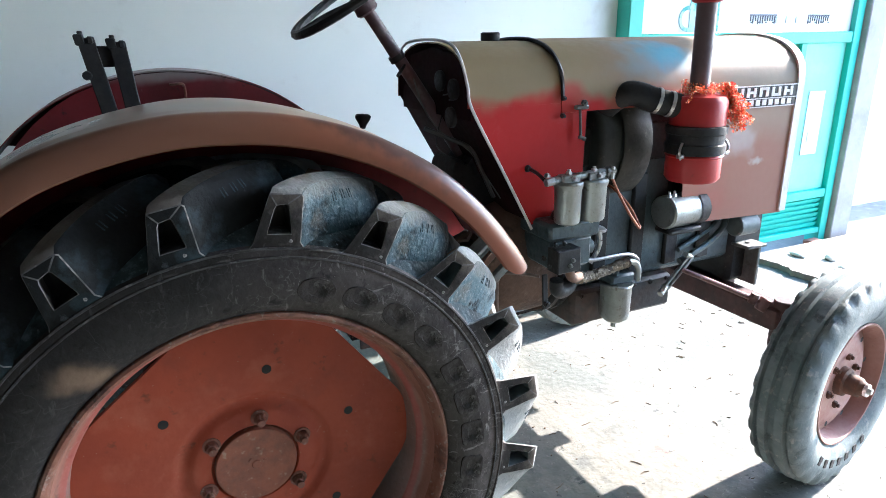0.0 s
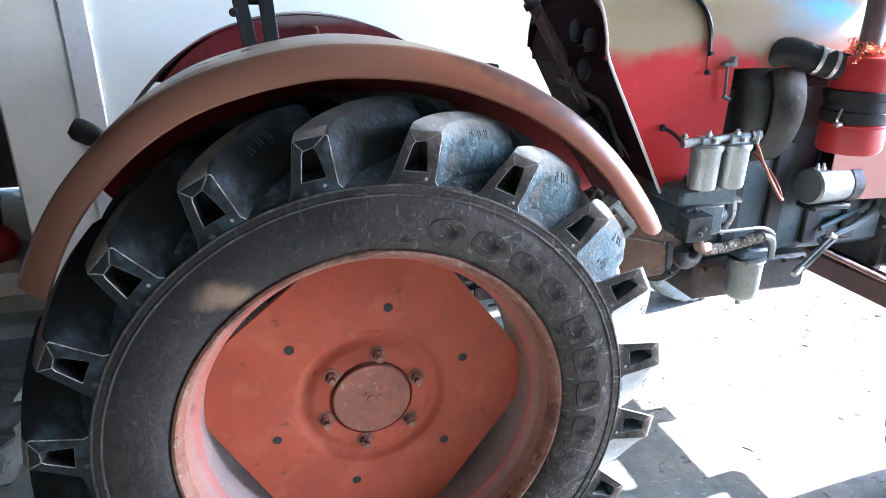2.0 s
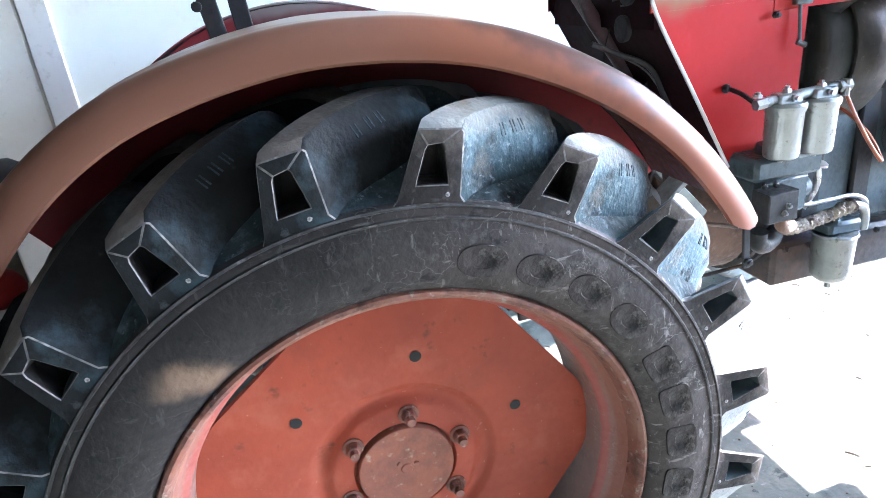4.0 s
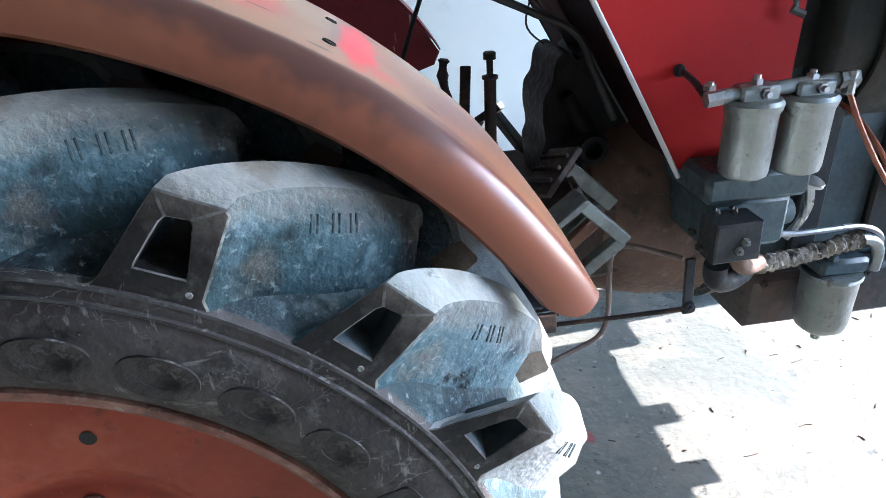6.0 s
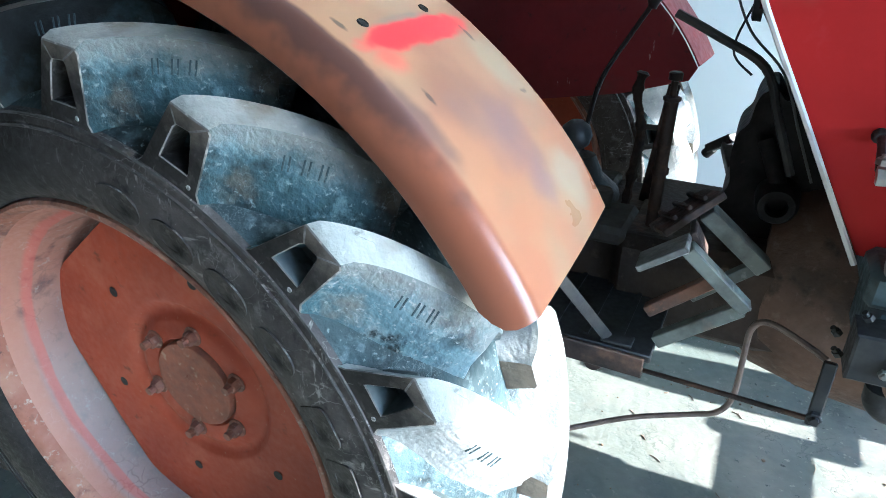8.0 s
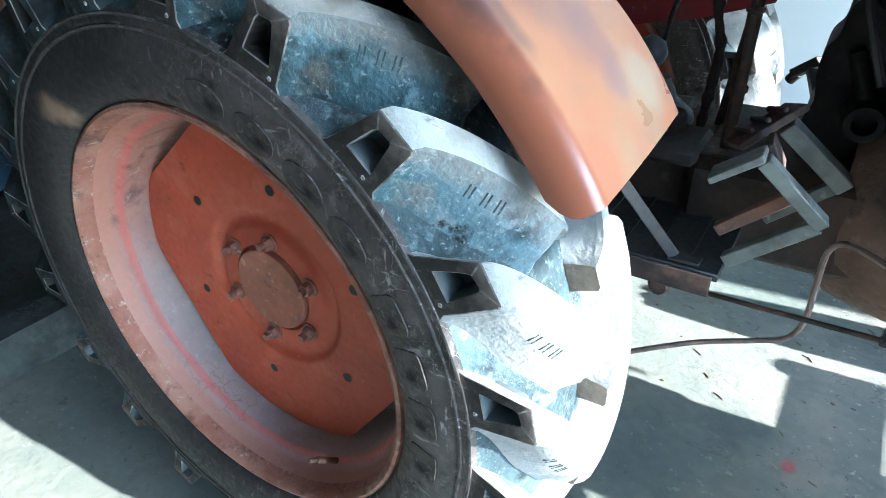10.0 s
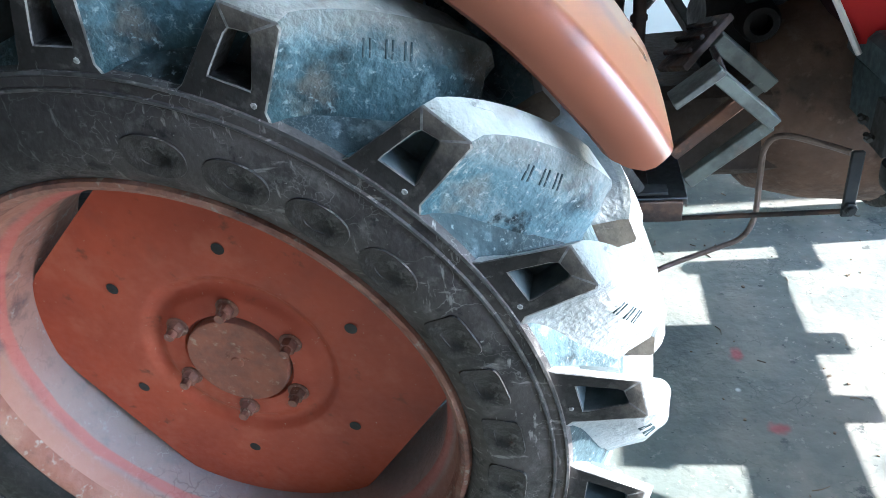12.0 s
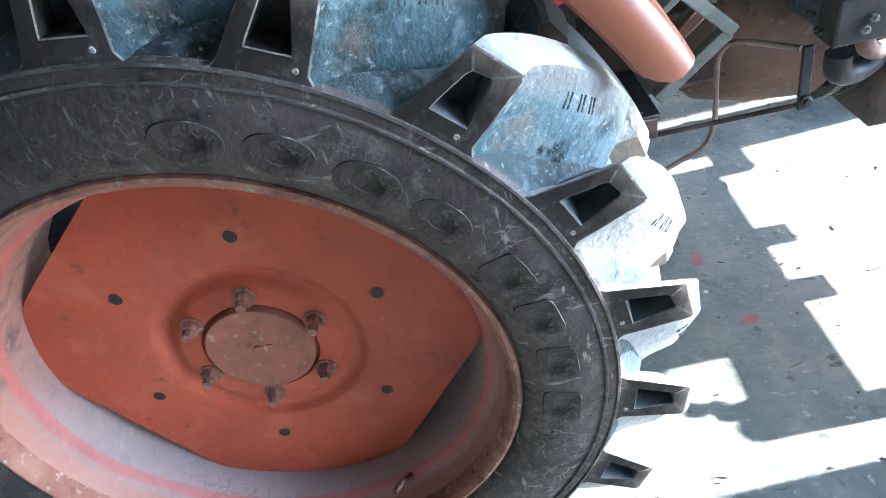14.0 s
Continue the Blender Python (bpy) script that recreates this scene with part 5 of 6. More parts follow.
for k in range(6):
    nut(bm, (1.15 + 0.075 * k, 0.47, 0.585), (0, -1, 0), 0.009)
part("oil_pan", bm, material("brown_black_pan", [(0.05, 0.047, 0.046), ((0.09, 0.06, 0.05), 5, 0.46, 0.66), ((0.03, 0.042, 0.045), 9, 0.5, 0.68), ((0.015, 0.014, 0.014), 30, 0.58, 0.74)], (0.45, 0.75), bump=0.3), engine, "brown-black greasy oil pan")
bm = bmesh.new()
lathe(bm, (0.80, CY, 0.72), (1, 0, 0), [(0, 0.0), (0, 0.17), (0.02, 0.19), (0.12, 0.215), (0.235, 0.225), (0.25, 0.215), (0.25, 0)], 44)
gear = part("bell_housing", bm, BROWNCAST, tractor, "brown cast bell housing")
bm = bmesh.new()
lathe(bm, (1.05, CY, 0.72), (1, 0, 0), [(0, 0.0), (0, 0.232), (0.004, 0.238), (0.02, 0.238), (0.024, 0.228), (0.034, 0.228), (0.038, 0.238), (0.056, 0.238), (0.06, 0.23), (0.064, 0.0)], 48)
for k in range(9):
    t = radians(180 + 22 * k)
    nut(bm, (1.05, CY + 0.221 * math.cos(t), 0.72 + 0.221 * math.sin(t)), (-1, 0, 0), 0.009, 0.009, 0.008)
part("flange", bm, DARK, gear, "black bolted flange")
bm = bmesh.new()
span(bm, (0.22, 0.53, 0.60), (0.97, 0.83, 0.795), 0.03)
part("gearbox", bm, DARKCAST, gear, "brown gearbox casting")
part("clutch_housing", span(bmesh.new(), (0.55, 0.50, 0.62), (0.93, 0.86, 0.80), 0.02), DARKCAST, gear)
part("differential_case", span(bmesh.new(), (-0.2, 0.46, 0.48), (0.26, 0.90, 0.95), 0.04), DARKCAST, gear)
bm = bmesh.new()
lathe(bm, (0, 0.06, HUBZ), (0, 1, 0), [(0, 0), (0, 0.12), (0.03, 0.12), (0.035, 0.075), (0.35, 0.09), (0.42, 0.14), (0.82, 0.14), (0.89, 0.09), (1.205, 0.075), (1.21, 0.12), (1.24, 0.12), (1.24, 0)], 28)
part("rear_axle", bm, DARKCAST, gear)

# fuel filters
bm = bmesh.new()
rod(bm, (0.905, 0.31, 1.036), (1.09, 0.31, 1.046), 0.0115, segs=10)
for x in (0.957, 1.045):
    span(bm, (x - 0.03, 0.292, 1.026), (x + 0.03, 0.328, 1.05), 0.004)
    lathe(bm, (x, 0.31, 1.016), (0, 0, 1), [(0, 0.042), (0.008, 0.0435), (0.014, 0.039), (0.014, 0)], 28)
fhead = part("filter_head", bm, ALU, tractor, "dull aluminium fuel filter head")
for x in (0.957, 1.045):
    bm = bmesh.new()
    lathe(bm, (x, 0.31, 1.017), (0, 0, -1), [(0, 0.0425), (0.004, 0.041), (0.008, 0.0388), (0.098, 0.0375), (0.106, 0.0355), (0.110, 0.030), (0.111, 0.0)], 36)
    rod(bm, (x, 0.31, 0.907), (x, 0.31, 0.897), 0.006, segs=8)
    part("filter_bowl", bm, ALU, fhead, "dull aluminium filter bowl")
    bm = bmesh.new()
    nut(bm, (x, 0.31, 1.05), (0, 0, 1), 0.0095, 0.008, 0.006)
    nut(bm, (x + 0.005, 0.294, 1.04), (0, -1, 0), 0.0085, 0.007, 0.007)
    part("bleed_screw", bm, STEEL, fhead)
bm = bmesh.new()
rod(bm, (0.880, 0.31, 1.033), (0.907, 0.31, 1.036), 0.012, segs=6)
nut(bm, (0.884, 0.31, 1.048), (0, 0, 1), 0.01, 0.008, 0.004)
lathe(bm, (0.907, 0.31, 1.036), (1, 0, 0), [(0, 0.011), (0.02, 0.0105), (0.022, 0.016), (0.034, 0.016)], 12)
part("union", bm, STEEL, fhead, "bright steel pipe union")
bm = bmesh.new()
rod(bm, (0.887, 0.418, 1.055), (0.887, 0.405, 1.055), 0.011, 0.009, 12, 0.003)
tube(bm, [(0.887, 0.4, 1.055), (0.885, 0.36, 1.05), (0.883, 0.32, 1.038)], 0.0055, 8)
part("hose_end", bm, DARK, fhead)
bm = bmesh.new()
rod(bm, (1.085, 0.306, 1.046), (1.112, 0.303, 1.047), 0.014, segs=6)
rod(bm, (1.1, 0.30, 1.06), (1.1, 0.30, 1.025), 0.009, segs=8)
part("union", bm, ALU, fhead)
bm = bmesh.new()
tube(bm, [(1.10, 0.298, 1.03), (1.12, 0.285, 0.98), (1.155, 0.275, 0.92), (1.19, 0.268, 0.872), (1.194, 0.275, 0.882), (1.178, 0.30, 0.93), (1.165, 0.36, 0.975), (1.16, 0.44, 0.99)], 0.0042, 8)
part("fuel_pipe", bm, COPPER, fhead, "reddish copper fuel pipe")

# injection pump with its square cover
bm = bmesh.new()
span(bm, (0.915, 0.33, 0.845), (1.10, 0.50, 0.90), 0.01)
span(bm, (0.93, 0.34, 0.75), (1.08, 0.50, 0.85), 0.012)
rod(bm, (1.0, 0.37, 0.80), (1.10, 0.38, 0.80), 0.026, segs=16, bevel=0.004)
lathe(bm, (0.99, 0.38, 0.90), (0, 0, 1), [(0, 0.035), (0.02, 0.03), (0.025, 0.0)], 18)
pump = part("injection_pump", bm, TEAL, tractor, "dark teal injection pump")
bm = bmesh.new()
plate(bm, [(0.913, 0.764), (0.993, 0.766), (0.990, 0.836), (0.912, 0.834)], 0.055, (0, 0.278, 0), (1, 0, 0), (0, 0, 1), bevel=0.003)
cover = part("square_cover", bm, DARK, pump, "dark square steel cover")
bm = bmesh.new()
nut(bm, (0.962, 0.278, 0.803), (0, -1, 0), 0.0072, 0.006, 0.005)
nut(bm, (0.953, 0.278, 0.787), (0, -1, 0), 0.0072, 0.006, 0.005)
part("cover_nut", bm, GREYIRON, cover)
for p in ((0.90, 0.33, 0.80), (0.925, 0.31, 0.843), (0.955, 0.31, 0.843), (0.905, 0.31, 0.78)):
    part("pump_nut", nut(bmesh.new(), p, (-0.5, -0.2, 0.6), 0.007, 0.007, 0.007), DARK, pump)
bm = bmesh.new()
tube(bm, [(0.975, 0.31, 0.762), (0.985, 0.315, 0.738), (1.01, 0.328, 0.722), (1.04, 0.345, 0.718)], 0.0145, 12)
part("pipe_elbow", bm, BROWNCAST, pump)
bm = bmesh.new()
lathe(bm, (1.142, 0.388, 0.838), (0.15, -0.25, 1), [(0, 0.006), (0.004, 0.021), (0.009, 0.021), (0.012, 0.016), (0.012, 0)], 18)
tube(bm, [(1.142, 0.389, 0.838), (1.15, 0.392, 0.80), (1.142, 0.395, 0.765), (1.122, 0.40, 0.73)], 0.008, 8)
part("dipstick", bm, STEEL, pump, "steel filler cap on a bent stem")
bm = bmesh.new()
tube(bm, [(1.085, 0.395, 0.748), (1.13, 0.39, 0.742), (1.19, 0.39, 0.742), (1.27, 0.395, 0.738), (1.32, 0.40, 0.71), (1.335, 0.41, 0.66)], 0.006, 8)
part("delivery_pipe", bm, STEEL, pump, "bright steel pipe")
bm = bmesh.new()
rag(bm, [(1.052, 0.368, 0.70), (1.11, 0.385, 0.692), (1.17, 0.39, 0.695), (1.23, 0.392, 0.705), (1.275, 0.395, 0.712)], 0.0165)
part("wrapped_hose", bm, CLOTH_WRAP, pump, "hose wrapped in dusty cloth")
bm = bmesh.new()
tube(bm, [(1.275, 0.395, 0.712), (1.31, 0.40, 0.70), (1.33, 0.405, 0.67), (1.335, 0.41, 0.63)], 0.011, 10)
part("hose_pipe", bm, ALU, pump)
part("hose_stub", tube(bmesh.new(), [(1.03, 0.36, 0.71), (1.055, 0.37, 0.70)], 0.015, 10), TEAL, pump)
bm = bmesh.new()
lathe(bm, (1.245, 0.41, 0.64), (0, 0, -1), [(0, 0.0), (0, 0.054), (0.006, 0.056), (0.012, 0.052), (0.11, 0.050), (0.125, 0.046), (0.138, 0.03), (0.142, 0.012), (0.142, 0)], 30)
rod(bm, (1.245, 0.41, 0.50), (1.245, 0.41, 0.478), 0.009, segs=8)
oil = part("oil_filter", bm, ALU, engine, "dull aluminium oil filter bowl")
bm = bmesh.new()
span(bm, (1.20, 0.38, 0.64), (1.30, 0.47, 0.675), 0.008)
nut(bm, (1.225, 0.39, 0.675), (0, 0, 1), 0.01, 0.008, 0.01)
part("filter_bracket", bm, TEAL, oil)
bm = bmesh.new()
tube(bm, [(0.985, 0.385, 0.70), (0.99, 0.39, 0.668), (1.02, 0.405, 0.648), (1.07, 0.43, 0.652), (1.10, 0.47, 0.675)], 0.022, 14)
part("oil_pipe", bm, DARK, engine, "thick black pipe bend")
# dynamo
bm = bmesh.new()
rod(bm, (1.45, 0.44, 0.845), (1.60, 0.45, 0.845), 0.058, segs=28, bevel=0.006)
dyn = part("dynamo", bm, ALU, engine, "dull metal dynamo")
bm = bmesh.new()
lathe(bm, (1.60, 0.45, 0.845), (1, 0.05, 0), [(-0.02, 0.061), (0.02, 0.061), (0.03, 0.05), (0.03, 0)], 28)
span(bm, (1.455, 0.40, 0.77), (1.60, 0.48, 0.79), 0.006)
part("dynamo_end", bm, DARK, dyn)
bm = bmesh.new()
for x in (1.452, 1.475):
    nut(bm, (x, 0.42, 0.902), (0, 0, 1), 0.008, 0.008, 0.012)
part("terminal", bm, STEEL, dyn)
# intake elbow and air cleaner
bm = bmesh.new()
tube(bm, [(1.20, 0.54, 1.15), (1.215, 0.46, 1.225), (1.25, 0.41, 1.252), (1.31, 0.37, 1.23), (1.37, 0.335, 1.213)], 0.038, 16)
elbow = part("intake_elbow", bm, DARK, engine, "black rubber intake elbow")
bm = bmesh.new()
for p, d in (((1.30, 0.362, 1.233), (1, -0.45, -0.3)), ((1.335, 0.345, 1.222), (1, -0.45, -0.28))):
    lathe(bm, p, d, [(0, 0.037), (0, 0.0395), (0.01, 0.0395), (0.01, 0.037)], 20)
part("hose_clamp", bm, STEEL, elbow)
AX, AY = 1.43, 0.315
bm = bmesh.new()
lathe(bm, (AX, AY, 0.985), (0, 0, 1), [(0, 0), (0, 0.074), (0.012, 0.083), (0.075, 0.083), (0.08, 0.087), (0.086, 0.083)], 36)
cleaner = part("air_cleaner", bm, RED, tractor, "red and black oil bath air cleaner")
bm = bmesh.new()
lathe(bm, (AX, AY, 1.07), (0, 0, 1), [(0, 0.083), (0.003, 0.09), (0.03, 0.09), (0.034, 0.085), (0.06, 0.085), (0.064, 0.091), (0.085, 0.091), (0.088, 0.083)], 36)
part("cleaner_body", bm, DARK, cleaner, "black middle body")
bm = bmesh.new()
lathe(bm, (AX, AY, 1.158), (0, 0, 1), [(0, 0.083), (0.07, 0.083), (0.085, 0.074), (0.092, 0.048), (0.10, 0.035)], 36)
part("cleaner_top", bm, RED, cleaner, "red top bowl")
for q in (200, 330):
    t = radians(q)
    bm = bmesh.new()
    o = Vector((AX + 0.09 * math.cos(t), AY + 0.09 * math.sin(t), 1.06))
    tube(bm, [o, o + Vector((0.012 * math.cos(t), 0.012 * math.sin(t), 0.025)), o + Vector((0.002, 0, 0.05))], 0.004, 6)
    box(bm, o + Vector((0.004 * math.cos(t), 0.004 * math.sin(t), 0.01)), (0.02, 0.02, 0.012), None, 0.003)
    part("clip", bm, STEEL, cleaner)
bm = bmesh.new()
lathe(bm, (AX - 0.005, AY, 1.245), (-0.02, 0, 1), [(0, 0.034), (0.02, 0.029), (0.27, 0.029)], 24)
part("stack_pipe", bm, material("mauve_brown_pipe", [(0.1, 0.07, 0.075), ((0.16, 0.13, 0.14), 12, 0.45, 0.7)], (0.45, 0.65), bump=0.08), cleaner, "mauve-brown intake stack")
bm = bmesh.new()
lathe(bm, (AX - 0.01, AY, 1.505), (-0.02, 0, 1), [(0, 0.03), (0.004, 0.042), (0.02, 0.046), (0.12, 0.058), (0.16, 0.054), (0.18, 0)], 28)
part("pre_cleaner", bm, RED, cleaner, "red pre-cleaner cap")
# hook bracket on the bonnet's edge
bm = bmesh.new()
rod(bm, (1.055, 0.405, 1.225), (1.062, 0.403, 1.135), 0.0042, segs=8)
span(bm, (1.04, 0.398, 1.215), (1.085, 0.416, 1.228), 0.003)
rod(bm, (1.056, 0.404, 1.137), (1.075, 0.398, 1.128), 0.006, segs=8)
nut(bm, (1.06, 0.395, 1.235), (0, -1, 0), 0.01)
part("bonnet_catch", bm, GREYIRON, tank)

# ---- front axle and wheels ----
bm = bmesh.new()
box(bm, (1.84, CY, 0.46), (0.09, 0.95, 0.085), None, 0.008)
for s in (-1, 1):
    rod(bm, (1.84, CY + s * 0.46, 0.35), (1.84, CY + s * 0.46, 0.53), 0.035, segs=16, bevel=0.004)
    rod(bm, (1.84, CY + s * 0.46, 0.366), (1.84, CY + s * 0.6, 0.366), 0.026, segs=12)
for y in (0.537, 0.757):
    box(bm, (1.928, y + 0.04, 0.465), (0.086, 0.08, 0.09), None, 0.004)
axle = part("front_axle", bm, material("dull_red_brown_iron", [(0.075, 0.034, 0.032), ((0.04, 0.025, 0.025), 12, 0.42, 0.65), ((0.14, 0.08, 0.07), 30, 0.6, 0.74)], (0.5, 0.75), bump=0.15), tractor, "dull red-brown front axle beam")
bm = bmesh.new()
tube(bm, [(1.555, 0.43, 0.625), (1.66, 0.36, 0.575), (1.76, 0.285, 0.525), (1.80, 0.26, 0.50)], 0.009, 8)
rod(bm, (1.78, 0.27, 0.485), (1.80, 0.26, 0.53), 0.02, segs=12, bevel=0.004)
rod(bm, (1.755, 0.285, 0.51), (1.765, 0.28, 0.545), 0.015, segs=12)
rod(bm, (1.80, 0.26, 0.51), (1.84, 0.22, 0.50), 0.012, segs=8)
part("drag_link", bm, material("pinkish_worn_iron", [(0.22, 0.13, 0.12), ((0.12, 0.07, 0.065), 20, 0.45, 0.66), ((0.32, 0.26, 0.25), 50, 0.58, 0.72)], (0.4, 0.65), metal=0.3, bump=0.2), axle, "reddish steering drag link")
bm = bmesh.new()
flat_bar(bm, (1.575, 0.42, 0.68), (1.47, 0.43, 0.56), 0.012, 0.012)
flat_bar(bm, (1.595, 0.425, 0.665), (1.49, 0.436, 0.548), 0.012, 0.012)
rod(bm, (1.455, 0.42, 0.552), (1.49, 0.435, 0.572), 0.012, segs=8)
rod(bm, (1.545, 0.41, 0.69), (1.595, 0.43, 0.665), 0.010, segs=8)
part("drop_arm", bm, ALU, axle, "pale steering drop arm")
bm = bmesh.new()
tube(bm, [(1.56, 0.45, 0.65), (1.70, 0.46, 0.69), (1.78, 0.47, 0.74), (1.80, 0.47, 0.80)], 0.012, 8)
tube(bm, [(1.58, 0.48, 0.68), (1.70, 0.49, 0.72), (1.77, 0.49, 0.76), (1.785, 0.49, 0.81)], 0.01, 8)
span(bm, (1.58, 0.5, 0.66), (1.8, 0.56, 0.79), 0.02)
rod(bm, (1.80, 0.44, 0.75), (1.90, 0.44, 0.75), 0.04, segs=18, bevel=0.006)
part("cooling_pipe", bm, PALETEAL, engine, "pale teal pipes along a front casting")
bm = bmesh.new()
span(bm, (1.86, 0.41, 0.655), (1.96, 0.56, 0.667), 0.003)
span(bm, (1.93, 0.42, 0.50), (1.945, 0.56, 0.655), 0.003)
rod(bm, (1.90, 0.45, 0.667), (1.90, 0.45, 0.672), 0.008, segs=8)
part("front_bracket", bm, GREYIRON, axle, "grey steel bracket plate")
span(bm := bmesh.new(), (1.85, 0.48, 0.50), (2.02, 0.88, 0.80), 0.02)
part("front_support", bm, DARK, axle)


BAR = finish("sidewall_bar", box(bmesh.new(), (0, 0, 0), (0.03, 0.003, 0.022), None, 0.001), RUBBER)


def front_wheel(m):
    Z, yc = 0.366, 0.0
    bm = bmesh.new()
    half = [(-0.062, 0.212), (-0.068, 0.222), (-0.078, 0.24), (-0.086, 0.275), (-0.085, 0.305), (-0.078, 0.33), (-0.072, 0.345), (-0.066, 0.354), (-0.055, 0.357), (-0.05, 0.346), (-0.043, 0.346), (-0.038, 0.362), (-0.014, 0.366), (-0.01, 0.353), (-0.004, 0.353)]
    full = half + [(-y, r) for y, r in half[::-1]]
    lathe(bm, (0, 0, Z), (0, 1, 0), full, 168)
    for v in bm.verts:
        r = math.hypot(v.co.x, v.co.z - Z)
        if 0.335 < r < 0.358 and abs(v.co.y) > 0.06:
            q = math.atan2(v.co.z - Z, v.co.x)
            k = 1 + 0.022 * math.copysign(1, math.sin(q * 28 + 0.1) + 0.25 * noise.noise(Vector((q * 9, 0, 0)))) * (0.55 if r > 0.352 else 1.0)
            v.co.x *= k
            v.co.z = Z + (v.co.z - Z) * k
    w = part("front_wheel", bm, material("grey_dusty_rubber", [(0.125, 0.16, 0.165), ((0.2, 0.235, 0.24), 8, 0.4, 0.62), ((0.06, 0.075, 0.08), 14, 0.56, 0.7), ((0.34, 0.33, 0.31), 35, 0.58, 0.74)], (0.65, 0.85), bump=0.25, bump_scale=90), tractor, "front wheel with a worn grey ribbed tyre", m=m)
    bm = bmesh.new()
    lathe(bm, (0, 0, Z), (0, 1, 0), [(-0.066, 0.214), (-0.07, 0.212), (-0.069, 0.207), (-0.05, 0.196), (-0.02, 0.19), (0.02, 0.19), (0.06, 0.2), (0.066, 0.214)], 60)
    rim = part("rim", bm, DISC_PINK, w, "dusty pale red rim")
    bm = bmesh.new()
    lathe(bm, (0, 0, Z), (0, -1, 0), [(0.0, 0.196), (0.012, 0.192), (0.03, 0.15), (0.036, 0.11), (0.03, 0.08), (0.03, 0)], 48)
    part("wheel_disc", bm, DISC_PINK, w)
    bm = bmesh.new()
    lathe(bm, (0, -0.03, Z), (0, -1, 0), [(0, 0.05), (0.02, 0.048), (0.025, 0.037), (0.06, 0.032), (0.065, 0.026), (0.074, 0.023), (0.074, 0)], 24)
    hub = part("hub", bm, RUST, w, "rusty hub")
    bm = bmesh.new()
    lathe(bm, (0, -0.102, Z), (0, -1, 0), [(0, 0.022), (0.012, 0.022), (0.012, 0.012), (0.022, 0.01), (0.022, 0)], 14)
    part("hub_nut", bm, STEEL, hub)
    for k in range(6):
        t = 2 * math.pi * k / 6 + 0.3
        bm = bmesh.new()
        nut(bm, (0.085 * math.cos(t), -0.03, Z + 0.085 * math.sin(t)), (0, -1, 0), 0.012, 0.012, 0.008)
        part("wheel_nut", bm, RUST, w)
    for k in range(9):
        t = 2 * math.pi * k / 9 + 0.2
        part("vent_hole", HOLE, None, w, m=Matrix.Translation((0.155 * math.cos(t), -0.0325, Z + 0.155 * math.sin(t))))
    for k in range(7):
        t = radians(-130 + 11 * k)
        part("sidewall_bar", BAR, None, w, m=Matrix.Translation((0.272 * math.cos(t), -0.0858, Z + 0.272 * math.sin(t))) @ Matrix.Rotation(-t, 4, "Y"))
    return w


front_wheel(Matrix.Translation((1.80, -0.008, 0)) @ Matrix.Rotation(radians(9), 4, "Z") @ Matrix.Diagonal((0.97, 1, 0.97, 1)))
front_wheel(Matrix.Translation((1.80, 1.35, 0)) @ Matrix.Rotation(math.pi + radians(11), 4, "Z") @ Matrix.Diagonal((0.97, 1, 0.97, 1)))

# ---- platform, pedals and rods ----
bm = bmesh.new()
span(bm, (0.30, 0.315, 0.676), (0.668, 0.56, 0.69), 0.002)
platform = part("foot_plate", bm, DARK, gear, "black ribbed foot plate")
for k in range(6):
    part("tread_rib", span(bmesh.new(), (0.335 + 0.055 * k, 0.33, 0.69), (0.343 + 0.055 * k, 0.55, 0.694)), DARK, platform)
bm = bmesh.new()
span(bm, (0.32, 0.306, 0.65), (0.66, 0.314, 0.688), 0.002)
part("plate_edge", bm, RUSTDARK, platform, "dark rusty plate edge")
bm = bmesh.new()
d = Vector((0.597, 0.323, 0.70)) - Vector((0.50, 0.20, 0.90))
box(bm, (Vector((0.597, 0.323, 0.70)) + Vector((0.50, 0.20, 0.90))) / 2, (0.004, 0.018, d.length), frame_of(d), 0.001)
box(bm, (0.612, 0.328, 0.699), (0.05, 0.03, 0.005), None, 0.001)
part("fender_stay", bm, DARK, near_fender, "dark flat steel stay")


bm = bmesh.new()
flat_bar(bm, (0.690, 0.308, 0.893), (0.782, 0.336, 0.803), 0.020, 0.024)
pedal = part("brake_pedal", bm, PEDAL, gear, "green-grey worn steel pedal arm")
bm = bmesh.new()
flat_bar(bm, (0.630, 0.288, 0.864), (0.692, 0.294, 0.908), 0.011, 0.055)
part("pedal_pad", bm, GREYIRON, pedal)
bm = bmesh.new()
flat_bar(bm, (0.778, 0.342, 0.80), (0.668, 0.344, 0.705), 0.022, 0.022)
part("pedal_link", bm, PEDAL, pedal)
bm = bmesh.new()
flat_bar(bm, (0.745, 0.362, 0.835), (0.645, 0.362, 0.745), 0.020, 0.020)
part("return_link", bm, RUST, pedal, "brown rusty link bar")
bm = bmesh.new()
flat_bar(bm, (0.700, 0.405, 0.915), (0.796, 0.445, 0.822), 0.026, 0.030)
flat_bar(bm, (0.795, 0.452, 0.826), (0.70, 0.45, 0.74), 0.020, 0.020)
pedal2 = part("clutch_pedal", bm, PEDAL, gear, "green-grey pedal arm")
bm = bmesh.new()
d = Vector((0.066, 0.05, 0.055)).normalized()
flat_bar(bm, Vector((0.672, 0.402, 0.908)) - d * 0.052, Vector((0.672, 0.402, 0.908)) + d * 0.052, 0.012, 0.075, (-0.35, 0.8, -0.25))
flat_bar(bm, (0.690, 0.335, 0.915), (0.712, 0.355, 0.868), 0.010, 0.030)
